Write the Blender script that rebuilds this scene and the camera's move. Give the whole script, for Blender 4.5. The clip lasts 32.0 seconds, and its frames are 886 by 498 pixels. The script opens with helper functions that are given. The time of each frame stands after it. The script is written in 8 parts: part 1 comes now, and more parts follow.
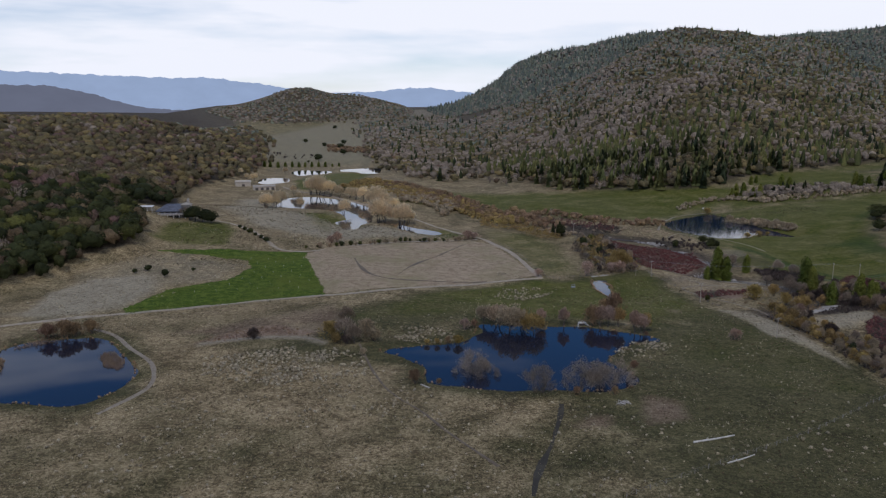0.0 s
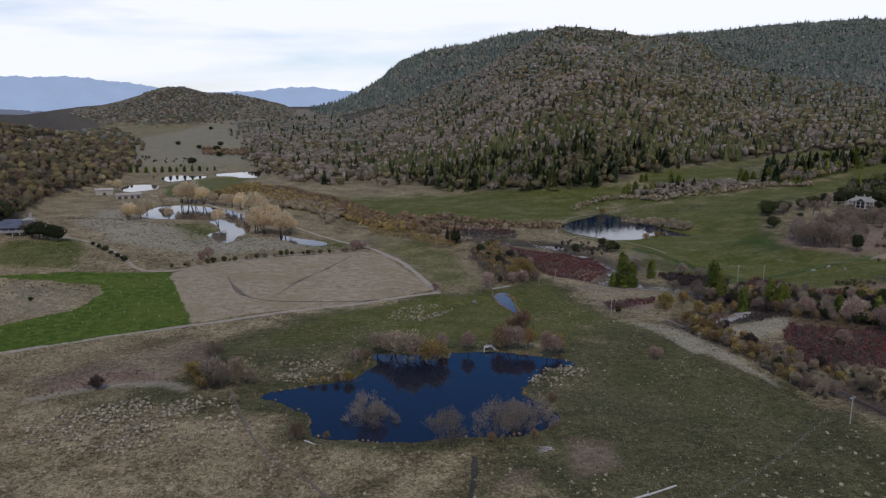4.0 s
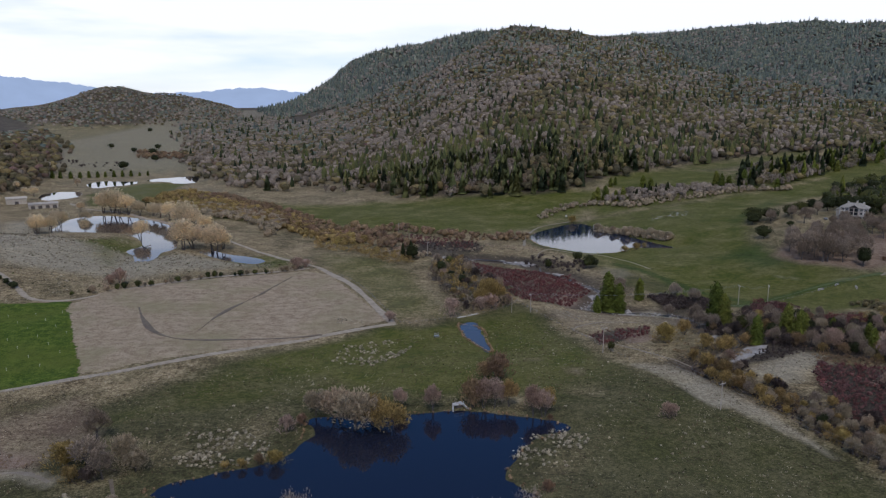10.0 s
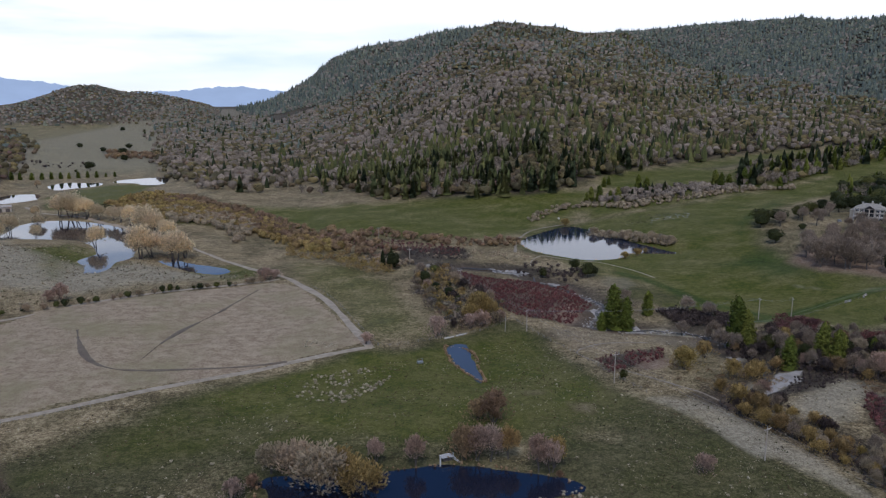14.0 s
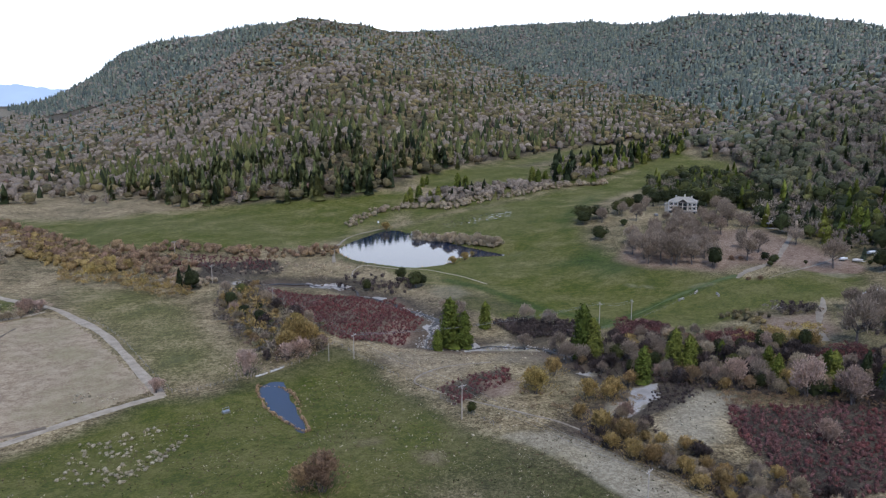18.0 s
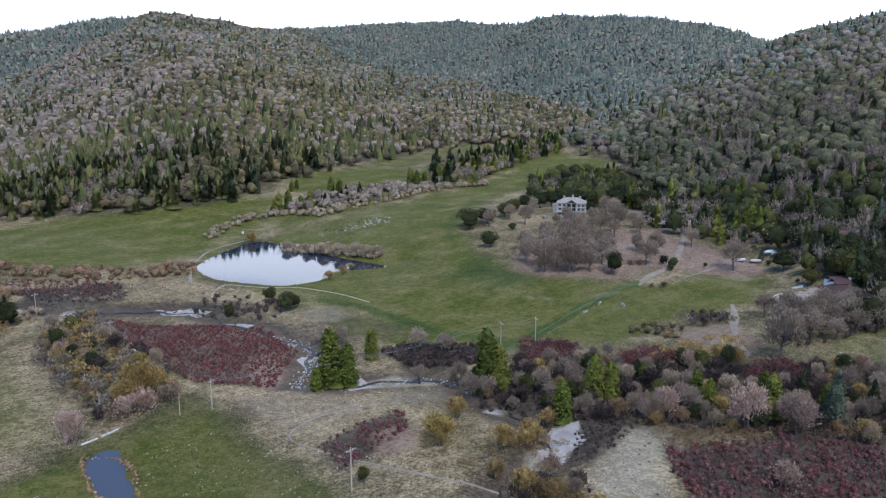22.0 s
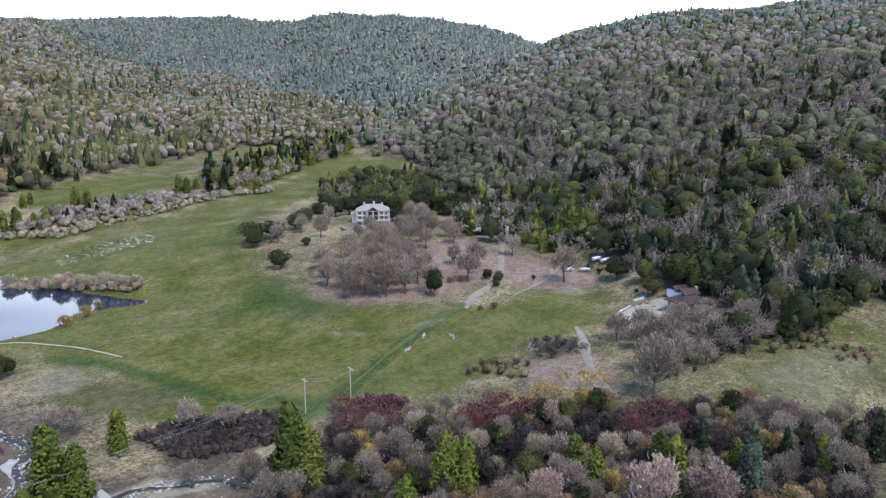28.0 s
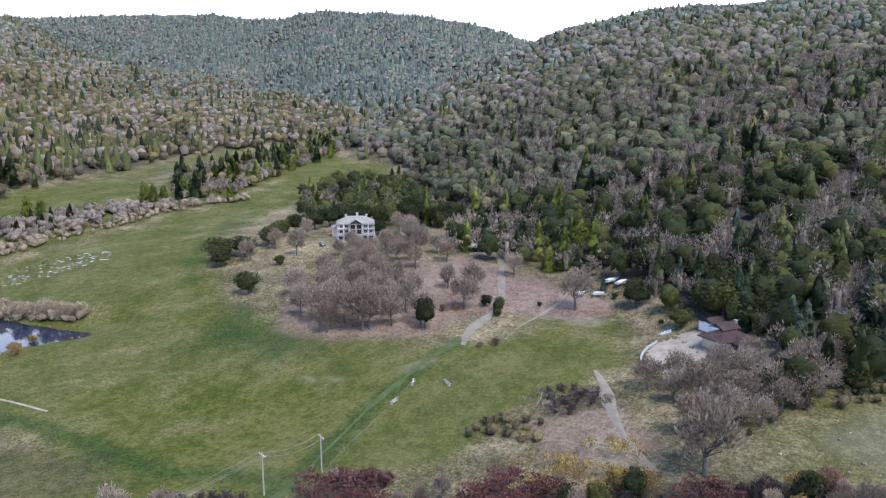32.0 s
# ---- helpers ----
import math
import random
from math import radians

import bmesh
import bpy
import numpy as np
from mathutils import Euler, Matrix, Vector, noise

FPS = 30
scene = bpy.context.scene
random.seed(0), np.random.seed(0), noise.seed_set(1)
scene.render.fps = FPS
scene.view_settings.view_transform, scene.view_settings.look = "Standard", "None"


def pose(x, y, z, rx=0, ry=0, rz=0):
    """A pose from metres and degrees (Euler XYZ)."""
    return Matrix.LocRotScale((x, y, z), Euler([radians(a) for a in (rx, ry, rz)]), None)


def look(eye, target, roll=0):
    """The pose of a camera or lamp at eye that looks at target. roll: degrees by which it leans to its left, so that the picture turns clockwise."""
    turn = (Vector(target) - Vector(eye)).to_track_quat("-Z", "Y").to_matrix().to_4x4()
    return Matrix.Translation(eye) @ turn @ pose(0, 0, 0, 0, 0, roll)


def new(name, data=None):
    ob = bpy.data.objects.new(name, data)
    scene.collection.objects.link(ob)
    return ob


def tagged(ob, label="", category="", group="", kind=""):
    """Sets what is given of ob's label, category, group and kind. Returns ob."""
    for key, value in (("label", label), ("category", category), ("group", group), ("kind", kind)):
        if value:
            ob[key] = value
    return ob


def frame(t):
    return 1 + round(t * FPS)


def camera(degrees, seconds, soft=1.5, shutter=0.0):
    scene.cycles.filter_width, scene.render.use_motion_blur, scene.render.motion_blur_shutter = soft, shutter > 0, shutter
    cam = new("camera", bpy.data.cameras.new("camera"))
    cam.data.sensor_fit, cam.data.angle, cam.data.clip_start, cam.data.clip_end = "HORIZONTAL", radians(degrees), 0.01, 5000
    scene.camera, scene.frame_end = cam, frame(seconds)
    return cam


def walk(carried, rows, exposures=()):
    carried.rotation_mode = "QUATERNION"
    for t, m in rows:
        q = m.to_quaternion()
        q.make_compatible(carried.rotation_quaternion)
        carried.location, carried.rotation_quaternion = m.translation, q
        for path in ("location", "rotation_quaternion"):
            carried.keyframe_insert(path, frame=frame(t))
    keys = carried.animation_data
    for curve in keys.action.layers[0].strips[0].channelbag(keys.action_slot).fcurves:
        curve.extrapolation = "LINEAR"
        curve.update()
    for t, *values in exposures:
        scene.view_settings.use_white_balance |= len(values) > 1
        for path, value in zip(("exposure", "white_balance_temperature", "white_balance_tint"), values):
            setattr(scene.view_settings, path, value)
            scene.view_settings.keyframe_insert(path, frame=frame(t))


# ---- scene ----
cam = camera(60.0, 32.0, soft=1.25)
PATH = [
    (0, (37.976, 7.217, 93.429), (37.97, 9.178, 93.038), 0.1),
    (1, (38.604, 17.806, 91.888), (38.594, 19.767, 91.495), 0.1),
    (2, (38.94, 28.276, 91.911), (38.969, 30.237, 91.519), 0.0),
    (3, (39.003, 38.096, 92.267), (39.168, 40.05, 91.874), -0.1),
    (4, (39.421, 48.597, 92.225), (39.703, 50.538, 91.832), -0.1),
    (4.5, (39.715, 53.905, 92.145), (40.053, 55.837, 91.753), 0.0),
    (6.5, (41.892, 74.7, 91.221), (42.291, 76.62, 90.833), -0.0),
    (7, (42.543, 79.727, 90.796), (42.943, 81.648, 90.408), -0.0),
    (8, (44.031, 89.753, 90.056), (44.43, 91.674, 89.668), -0.0),
    (9, (45.786, 99.578, 89.214), (46.186, 101.499, 88.827), -0.0),
    (10, (47.734, 109.379, 88.612), (48.134, 111.3, 88.224), -0.0),
    (11, (49.497, 119.136, 87.852), (49.899, 121.056, 87.463), 0.0),
    (12, (51.316, 128.953, 87.013), (51.719, 130.873, 86.623), 0.0),
    (13, (53.272, 138.556, 86.243), (53.677, 140.475, 85.852), 0.0),
    (14, (55.998, 149.087, 85.181), (56.439, 150.998, 84.791), -0.1),
    (14.5, (57.197, 154.39, 84.717), (57.715, 156.281, 84.327), -0.1),
    (16.5, (62.181, 174.769, 82.771), (62.926, 176.583, 82.381), -0.1),
    (17, (63.439, 179.342, 82.466), (64.234, 181.135, 82.077), 0.0),
    (18, (67.121, 188.833, 81.73), (68.013, 190.58, 81.34), 0.0),
    (19, (70.87, 198.699, 80.847), (71.854, 200.397, 80.458), 0.0),
    (20, (75.106, 207.945, 80.203), (76.159, 209.6, 79.814), 0.0),
    (21, (79.64, 216.962, 79.705), (80.754, 218.577, 79.316), 0.0),
    (22, (85.115, 225.854, 78.923), (86.286, 227.427, 78.534), -0.0),
    (23, (90.701, 234.732, 78.022), (91.935, 236.258, 77.634), -0.1),
    (24, (96.612, 243.245, 77.283), (97.906, 244.72, 76.895), -0.1),
    (25, (103.386, 251.626, 76.202), (104.755, 253.031, 75.815), -0.1),
    (26, (110.413, 259.935, 74.933), (111.867, 261.253, 74.548), -0.1),
    (26.5, (113.74, 263.778, 74.529), (115.235, 265.05, 74.144), -0.1),
    (28.5, (127.624, 277.685, 73.54), (129.193, 278.866, 73.158), 0.1),
    (29, (131.388, 280.7, 73.45), (132.956, 281.882, 73.07), 0.0),
    (30, (139.242, 286.966, 73.964), (140.807, 288.15, 73.58), -0.1),
    (31, (146.984, 293.16, 73.891), (148.549, 294.344, 73.509), -0.0),
    (32, (155.629, 299.47, 73.662), (157.208, 300.636, 73.278), -0.0),
]
walk(cam, [(t, look(eye, target, roll)) for t, eye, target, roll in PATH], exposures=[(0, -0.88, 5960, 14), (8, -0.67, 5900, 14), (13, -0.68, 5800, 14), (14.5, -0.57, 5760, 13), (18, -0.03, 5660, 12), (23, 0.29, 5480, 12), (28, 0.68, 5560, 13), (32, 0.72, 5640, 13)])

# ---- sky and sun ----
SUN_TURN, SUN_HEIGHT = 200.0, 56.0  # degrees clockwise from +y, degrees up
world = bpy.data.worlds.new("sky")
scene.world = world
world.use_nodes = True
wn, wl = world.node_tree.nodes, world.node_tree.links
wn.clear()
sky = wn.new("ShaderNodeTexSky")
sky.sky_type, sky.sun_disc = "NISHITA", False
sky.sun_elevation, sky.sun_rotation = radians(SUN_HEIGHT), radians(SUN_TURN)
sky.air_density, sky.dust_density, sky.ozone_density = 1.0, 0.2, 4.0
sky.altitude = 1200.0
way = wn.new("ShaderNodeTexCoord")
parts = wn.new("ShaderNodeSeparateXYZ")
wl.new(way.outputs["Generated"], parts.inputs[0])
stretch = wn.new("ShaderNodeMapping")
stretch.inputs["Scale"].default_value = (1.0, 1.0, 7.0)
wl.new(way.outputs["Generated"], stretch.inputs[0])
wisps = wn.new("ShaderNodeTexNoise")
wisps.inputs["Scale"].default_value, wisps.inputs["Detail"].default_value, wisps.inputs["Roughness"].default_value = 2.4, 5.0, 0.55
wl.new(stretch.outputs[0], wisps.inputs["Vector"])
low = wn.new("ShaderNodeMapRange")  # the cloud deck thins out overhead
low.inputs["From Min"].default_value, low.inputs["From Max"].default_value = 0.17, 0.42
low.inputs["To Min"].default_value, low.inputs["To Max"].default_value = 0.47, -0.05
wl.new(parts.outputs["Z"], low.inputs["Value"])
cover = wn.new("ShaderNodeMath")
cover.operation = "ADD"
wl.new(wisps.outputs["Fac"], cover.inputs[0])
wl.new(low.outputs[0], cover.inputs[1])
east = wn.new("ShaderNodeMapRange")  # thicker cloud towards the east
east.inputs["From Min"].default_value, east.inputs["From Max"].default_value = 0.25, 0.75
east.inputs["To Min"].default_value, east.inputs["To Max"].default_value = 0.0, 0.45
wl.new(parts.outputs["X"], east.inputs["Value"])
thick = wn.new("ShaderNodeMath")
thick.operation = "ADD"
wl.new(cover.outputs[0], thick.inputs[0])
wl.new(east.outputs[0], thick.inputs[1])
veil = wn.new("ShaderNodeMapRange")
veil.inputs["From Min"].default_value, veil.inputs["From Max"].default_value = 0.62, 1.0
wl.new(thick.outputs[0], veil.inputs["Value"])
blue = wn.new("ShaderNodeBackground")
blue.inputs["Strength"].default_value = 0.15
deep = wn.new("ShaderNodeHueSaturation")
deep.inputs["Saturation"].default_value = 1.25
wl.new(sky.outputs[0], deep.inputs["Color"])
wl.new(deep.outputs[0], blue.inputs["Color"])
cloud = wn.new("ShaderNodeBackground")
cloud.inputs["Color"].default_value, cloud.inputs["Strength"].default_value = (0.985, 0.985, 0.98, 1), 1.68
both = wn.new("ShaderNodeMixShader")
wl.new(veil.outputs[0], both.inputs[0])
wl.new(blue.outputs[0], both.inputs[1])
wl.new(cloud.outputs[0], both.inputs[2])
wl.new(both.outputs[0], wn.new("ShaderNodeOutputWorld").inputs["Surface"])
sun = new("sun", bpy.data.lights.new("sun", "SUN"))
sun.data.energy, sun.data.angle, sun.data.color = 2.7, radians(24), (1.0, 0.925, 0.83)
a, e = radians(SUN_TURN), radians(SUN_HEIGHT)
sun.matrix_world = look((math.sin(a) * math.cos(e) * 900, math.cos(a) * math.cos(e) * 900, math.sin(e) * 900), (0, 0, 0))
# ---- the lie of the land ----
MIDDLE = (90.0, 220.0)


def ease(v):
    v = np.clip(v, 0, 1)
    return v * v * (3 - 2 * v)


def lumps(x, y, scale, seed=0.0):
    """Smooth pseudo-noise from a few crossed waves, about -1 to 1."""
    x, y = x / scale + seed * 7.3, y / scale - seed * 3.1
    return (np.sin(x + 1.7 * np.sin(0.8 * y)) * np.cos(y * 1.1 + 1.3 * np.sin(0.7 * x + seed))
            + 0.5 * np.sin(2.3 * x - 1.9 * y + seed) + 0.35 * np.cos(3.7 * y + 2.1 * x)) / 1.6


# ridges, seen round MIDDLE: bearing, distance of the foot, distance of the crest, height of the crest
FRONT = [(-11, 770, 900, 0), (-9.5, 710, 950, 5), (-7.8, 625, 980, 9), (-6, 612, 1000, 12), (-4.5, 605, 1080, 16), (-2.4, 597, 1350, 23), (-1.1, 585, 1560, 27), (0.6, 565, 1712, 36), (3.6, 552, 1767, 60), (6.6, 550, 1824, 92), (8.9, 540, 1862, 121), (11.3, 530, 1891, 166), (13.0, 530, 1913, 198),
         (14.5, 530, 1931, 218), (15.6, 528, 1945, 244), (16.4, 526, 1950, 260), (18.4, 530, 1951, 265), (20.7, 540, 1951, 254), (23, 575, 1951, 240), (25.6, 610, 1937, 233), (27.1, 640, 1925, 208),
         (29, 680, 1908, 171), (31.5, 700, 1850, 141), (33.6, 735, 1780, 125), (35.4, 765, 1719, 119), (37.5, 800, 1626, 104), (40.6, 830, 1470, 83), (43, 850, 1330, 68), (45, 860, 1215, 50), (48, 850, 1050, 18), (50, 840, 980, 0)]
NORTH = [(-6, 2050, 2380, 10), (-4.8, 2010, 2380, 26), (-3.2, 1960, 2380, 40), (-1.8, 1900, 2380, 54), (0.8, 1820, 2380, 90), (2.5, 1760, 2380, 127), (4.5, 1700, 2380, 190), (6.8, 1680, 2380, 220), (9.1, 1680, 2380, 243),
         (11.4, 1700, 2380, 264), (13.1, 1720, 2380, 272), (14.5, 1740, 2380, 281), (15.7, 1760, 2380, 286), (17.6, 1800, 2380, 288), (21, 1900, 2380, 270), (25, 1900, 2380, 200)]
BACK = [(14, 1700, 2650, 250), (20, 1650, 2650, 284), (25.9, 1550, 2650, 294), (29.7, 1500, 2650, 304), (32.1, 1400, 2650, 310), (35.3, 1250, 2604, 311), (37.6, 1150, 2513, 306), (41, 1050, 2351, 280), (43.6, 980, 2219, 280), (46.8, 920, 2059, 276),
        (50, 850, 1988, 270), (51.9, 820, 1957, 259), (54.2, 800, 1937, 237), (56.5, 790, 1926, 214), (58.8, 780, 1918, 201), (62, 780, 1900, 196), (80, 780, 1900, 230), (140, 780, 1900, 160)]
EAST = [(42, 600, 1200, 0), (48, 640, 1200, 28), (52, 440, 1200, 68), (57, 370, 1200, 119), (58.5, 355, 1200, 130), (60, 335, 1200, 142), (62, 300, 1200, 154), (64, 288, 1200, 163), (66, 283, 1200, 170), (69.3, 280, 1200, 176),
        (75, 290, 1200, 190), (90, 300, 1200, 210), (120, 320, 1200, 190), (160, 400, 1200, 120)]
WEST = [(-150, 340, 700, 60), (-100, 320, 700, 84), (-62, 300, 720, 82), (-53, 310, 820, 76), (-46, 312, 900, 70), (-38.9, 382, 951, 66), (-34.9, 430, 976, 63), (-30.6, 580, 1006, 59),
        (-26.9, 660, 1069, 49), (-24, 710, 1117, 38), (-21, 780, 1174, 27), (-18.6, 880, 1235, 18), (-16.6, 1000, 1285, 6), (-15, 1080, 1325, 0)]
KNOLL = [(-23, 1600, 2400, 0), (-20.8, 1600, 2400, 26), (-18.8, 1650, 2400, 50), (-17, 1680, 2400, 61), (-15, 1700, 2400, 90), (-13.8, 1720, 2400, 108), (-12, 1750, 2400, 116), (-11, 1760, 2400, 106), (-9.9, 1780, 2400, 98),
         (-8.2, 1800, 2400, 94), (-6.6, 1840, 2400, 84), (-5.7, 1880, 2400, 72), (-4.5, 1950, 2400, 58), (-3.7, 2050, 2400, 44), (-3, 2150, 2400, 30)]
SIERRA = [(-50, 3000, 3830, 150), (-31.9, 3000, 3830, 139), (-29.2, 3000, 3830, 140), (-26.8, 3000, 3830, 108), (-23.2, 3100, 3830, 37), (-19.8, 3200, 3830, 20), (-10, 3200, 3830, 0)]
SIERRA_FAR = [(-60, 3900, 4420, 210), (-31.5, 3900, 4420, 216), (-25.4, 3900, 4420, 200), (-20.9, 3900, 4420, 191), (-18.2, 3900, 4420, 190), (-15, 3900, 4420, 164), (-12.2, 3900, 4420, 133),
              (-9, 3900, 4420, 112), (-6.2, 3900, 4420, 115), (-4.1, 3900, 4420, 135), (-1.9, 3900, 4420, 141), (1.1, 3900, 4420, 116), (6, 3900, 4420, 40), (20, 3900, 4420, 0)]


def bearing(x, y):
    dx, dy = x - MIDDLE[0], y - MIDDLE[1]
    return np.degrees(np.arctan2(dx, dy)), np.hypot(dx, dy)


def ridge(table, a, r, bend=1.0):
    rows = np.array(table, float)
    foot, crest, height = (np.interp(a, rows[:, 0], rows[:, n], left=(0 if n == 3 else rows[0, n]), right=(0 if n == 3 else rows[-1, n])) for n in (1, 2, 3))
    u = (r - foot) / (crest - foot)
    up = np.clip(u, 0, 1) ** bend
    up = np.where(u < 1, up * (1 - 0.12 * np.clip(u, 0, 1) ** 6) / 0.88 * 0.88 + 0.12 * np.clip(u, 0, 1) ** 6, 1 - 0.55 * ease((u - 1) / 1.2))
    return height * up


def valley_rise(a, r):
    """The floor of the far valley climbs gently between the hills."""
    return np.interp(r, [860, 1200, 1700, 2200, 2700], [0, 8.5, 19, 37, 47]) * ease((a + 24) / 6) * ease((9 - a) / 7) * ease((3700 - r) / 700)


def slopes(x, y):
    """Heights of the hills over the valley floor at each place: front, north, back, east, west, knoll."""
    a, r = bearing(x, y)
    out = []
    for table, bend in ((FRONT, 1.05), (NORTH, 1.0), (BACK, 1.25), (EAST, 1.1), (WEST, 0.8), (KNOLL, 0.9)):
        rows = np.array(table, float)
        rows[:, 3] = np.maximum(0, rows[:, 3] - valley_rise(rows[:, 0], rows[:, 2]))
        out.append(ridge(rows, a, r, bend))
    return out


def land(x, y):
    """Height of the ground without its ponds and creek."""
    x, y = np.asarray(x, float), np.asarray(y, float)
    a, r = bearing(x, y)
    z = (0.5 * lumps(x, y, 38) + 0.2 * lumps(x, y, 13, 2)) * ease((1100 - r) / 500)
    z = z + 9 * ease((-20 - x) / 130) * ease((y - 360) / 170) * ease((690 - y) / 110) - 3.4 * ease((y - 330) / 70) * ease((x + 20) / 80) * ease((330 - x) / 60) - 3.5 * ease((y - 480) / 160) * ease((130 - x) / 60) * ease((x + 110 + 130 * ease((y - 600) / 120)) / 60)
    z = z + 0.055 * np.clip(x - 262, 0, 400) * ease((1500 - r) / 600) + 6.0 * np.exp(-((x - 405) ** 2 + (y - 525) ** 2) / (2 * 52 ** 2))
    z = z + 3.0 * np.exp(-((x - 350) ** 2 + (y - 312) ** 2) / (2 * 36 ** 2)) + 7.5 * ease((y - 640) / 120) * ease((x - 150) / 120) * ease((1500 - r) / 500)
    rough = ease((r - 520) / 900)
    gully = lumps(x, y, 95, 1) * 8 + lumps(x, y, 41, 3) * 3.5 + 9 * (np.abs(lumps(x, y, 150, 4)) - 0.4)
    hills = np.maximum.reduce(slopes(x, y))
    z = z + hills + valley_rise(a, r)
    return z + gully * rough * np.clip(hills / 60, 0, 1) * ease((3000 - r) / 600) * np.where(hills > 30, 1, hills / 30)


# ---- materials ----
def graph(name):
    m = bpy.data.materials.new(name)
    m.use_nodes = True
    n, l = m.node_tree.nodes, m.node_tree.links
    return m, n, l, n["Principled BSDF"]


def rgb(c):
    return (c[0], c[1], c[2], 1)


def noise_node(n, l, vector, scale, detail=4.0, rough=0.55):
    t = n.new("ShaderNodeTexNoise")
    t.inputs["Scale"].default_value, t.inputs["Detail"].default_value, t.inputs["Roughness"].default_value = scale, detail, rough
    l.new(vector, t.inputs["Vector"])
    return t.outputs["Fac"]


def ramp_node(n, l, value, stops):
    r = n.new("ShaderNodeValToRGB")
    el = r.color_ramp.elements
    while len(el) < len(stops):
        el.new(0.5)
    for e, (p, c) in zip(el, stops):
        e.position, e.color = p, rgb(c)
    l.new(value, r.inputs["Fac"])
    return r.outputs["Color"]


def span_node(n, l, value, a, b, lo=0.0, hi=1.0):
    r = n.new("ShaderNodeMapRange")
    for k, v in zip(("From Min", "From Max", "To Min", "To Max"), (a, b, lo, hi)):
        r.inputs[k].default_value = v
    l.new(value, r.inputs["Value"])
    return r.outputs[0]


def blend_node(n, l, fac, a, b, mode="MIX"):
    m = n.new("ShaderNodeMix")
    m.data_type, m.blend_type = "RGBA", mode
    for v, k in ((fac, 0), (a, 6), (b, 7)):
        if isinstance(v, (int, float)):
            m.inputs[k].default_value = v
        elif isinstance(v, tuple):
            m.inputs[k].default_value = rgb(v)
        else:
            l.new(v, m.inputs[k])
    return m.outputs[2]


def sum_node(n, l, a, b, op="ADD"):
    m = n.new("ShaderNodeMath")
    m.operation = op
    for v, k in ((a, 0), (b, 1)):
        if isinstance(v, (int, float)):
            m.inputs[k].default_value = v
        else:
            l.new(v, m.inputs[k])
    return m.outputs[0]


def bump_node(n, l, value, strength, distance):
    b = n.new("ShaderNodeBump")
    b.inputs["Strength"].default_value, b.inputs["Distance"].default_value = strength, distance
    l.new(value, b.inputs["Height"])
    return b.outputs["Normal"]


def stuff_mat(name, dark, mid, light, scale=2.0, rough=0.85, bump=0.4, depth=0.05, metal=0.0):
    """A matt surface with grain at two scales."""
    m, n, l, p = graph(name)
    at = n.new("ShaderNodeTexCoord").outputs["Object"]
    big, fine = noise_node(n, l, at, scale * 0.15, 5), noise_node(n, l, at, scale * 2.5, 6, 0.65)
    col = ramp_node(n, l, sum_node(n, l, sum_node(n, l, big, 0.55, "MULTIPLY"), sum_node(n, l, fine, 0.45, "MULTIPLY")), [(0.33, dark), (0.5, mid), (0.66, light)])
    l.new(col, p.inputs["Base Color"])
    p.inputs["Roughness"].default_value, p.inputs["Metallic"].default_value = rough, metal
    l.new(bump_node(n, l, fine, bump, depth), p.inputs["Normal"])
    return m


def field_mat(name, dark, mid, light, patch):
    """A field: clods and stubble, blotches and wide patches of another tone."""
    m, n, l, p = graph(name)
    at = n.new("ShaderNodeTexCoord").outputs["Object"]
    wide, blotch, clod, grain = noise_node(n, l, at, 0.035, 5, 0.6), noise_node(n, l, at, 0.25, 5, 0.65), noise_node(n, l, at, 1.3, 5, 0.7), noise_node(n, l, at, 4.0, 4, 0.7)
    f = sum_node(n, l, sum_node(n, l, blotch, 0.35, "MULTIPLY"), sum_node(n, l, sum_node(n, l, clod, 0.4, "MULTIPLY"), sum_node(n, l, grain, 0.25, "MULTIPLY")))
    col = ramp_node(n, l, span_node(n, l, f, 0.40, 0.60), [(0.1, dark), (0.5, mid), (0.9, light)])
    col = blend_node(n, l, span_node(n, l, sum_node(n, l, sum_node(n, l, wide, 0.7, "MULTIPLY"), sum_node(n, l, clod, 0.3, "MULTIPLY")), 0.47, 0.62, 0.0, 0.7), col, patch)
    l.new(col, p.inputs["Base Color"])
    p.inputs["Roughness"].default_value = 0.95
    p.inputs["Specular IOR Level"].default_value = 0.1
    l.new(bump_node(n, l, sum_node(n, l, clod, grain), 0.8, 0.25), p.inputs["Normal"])
    return m


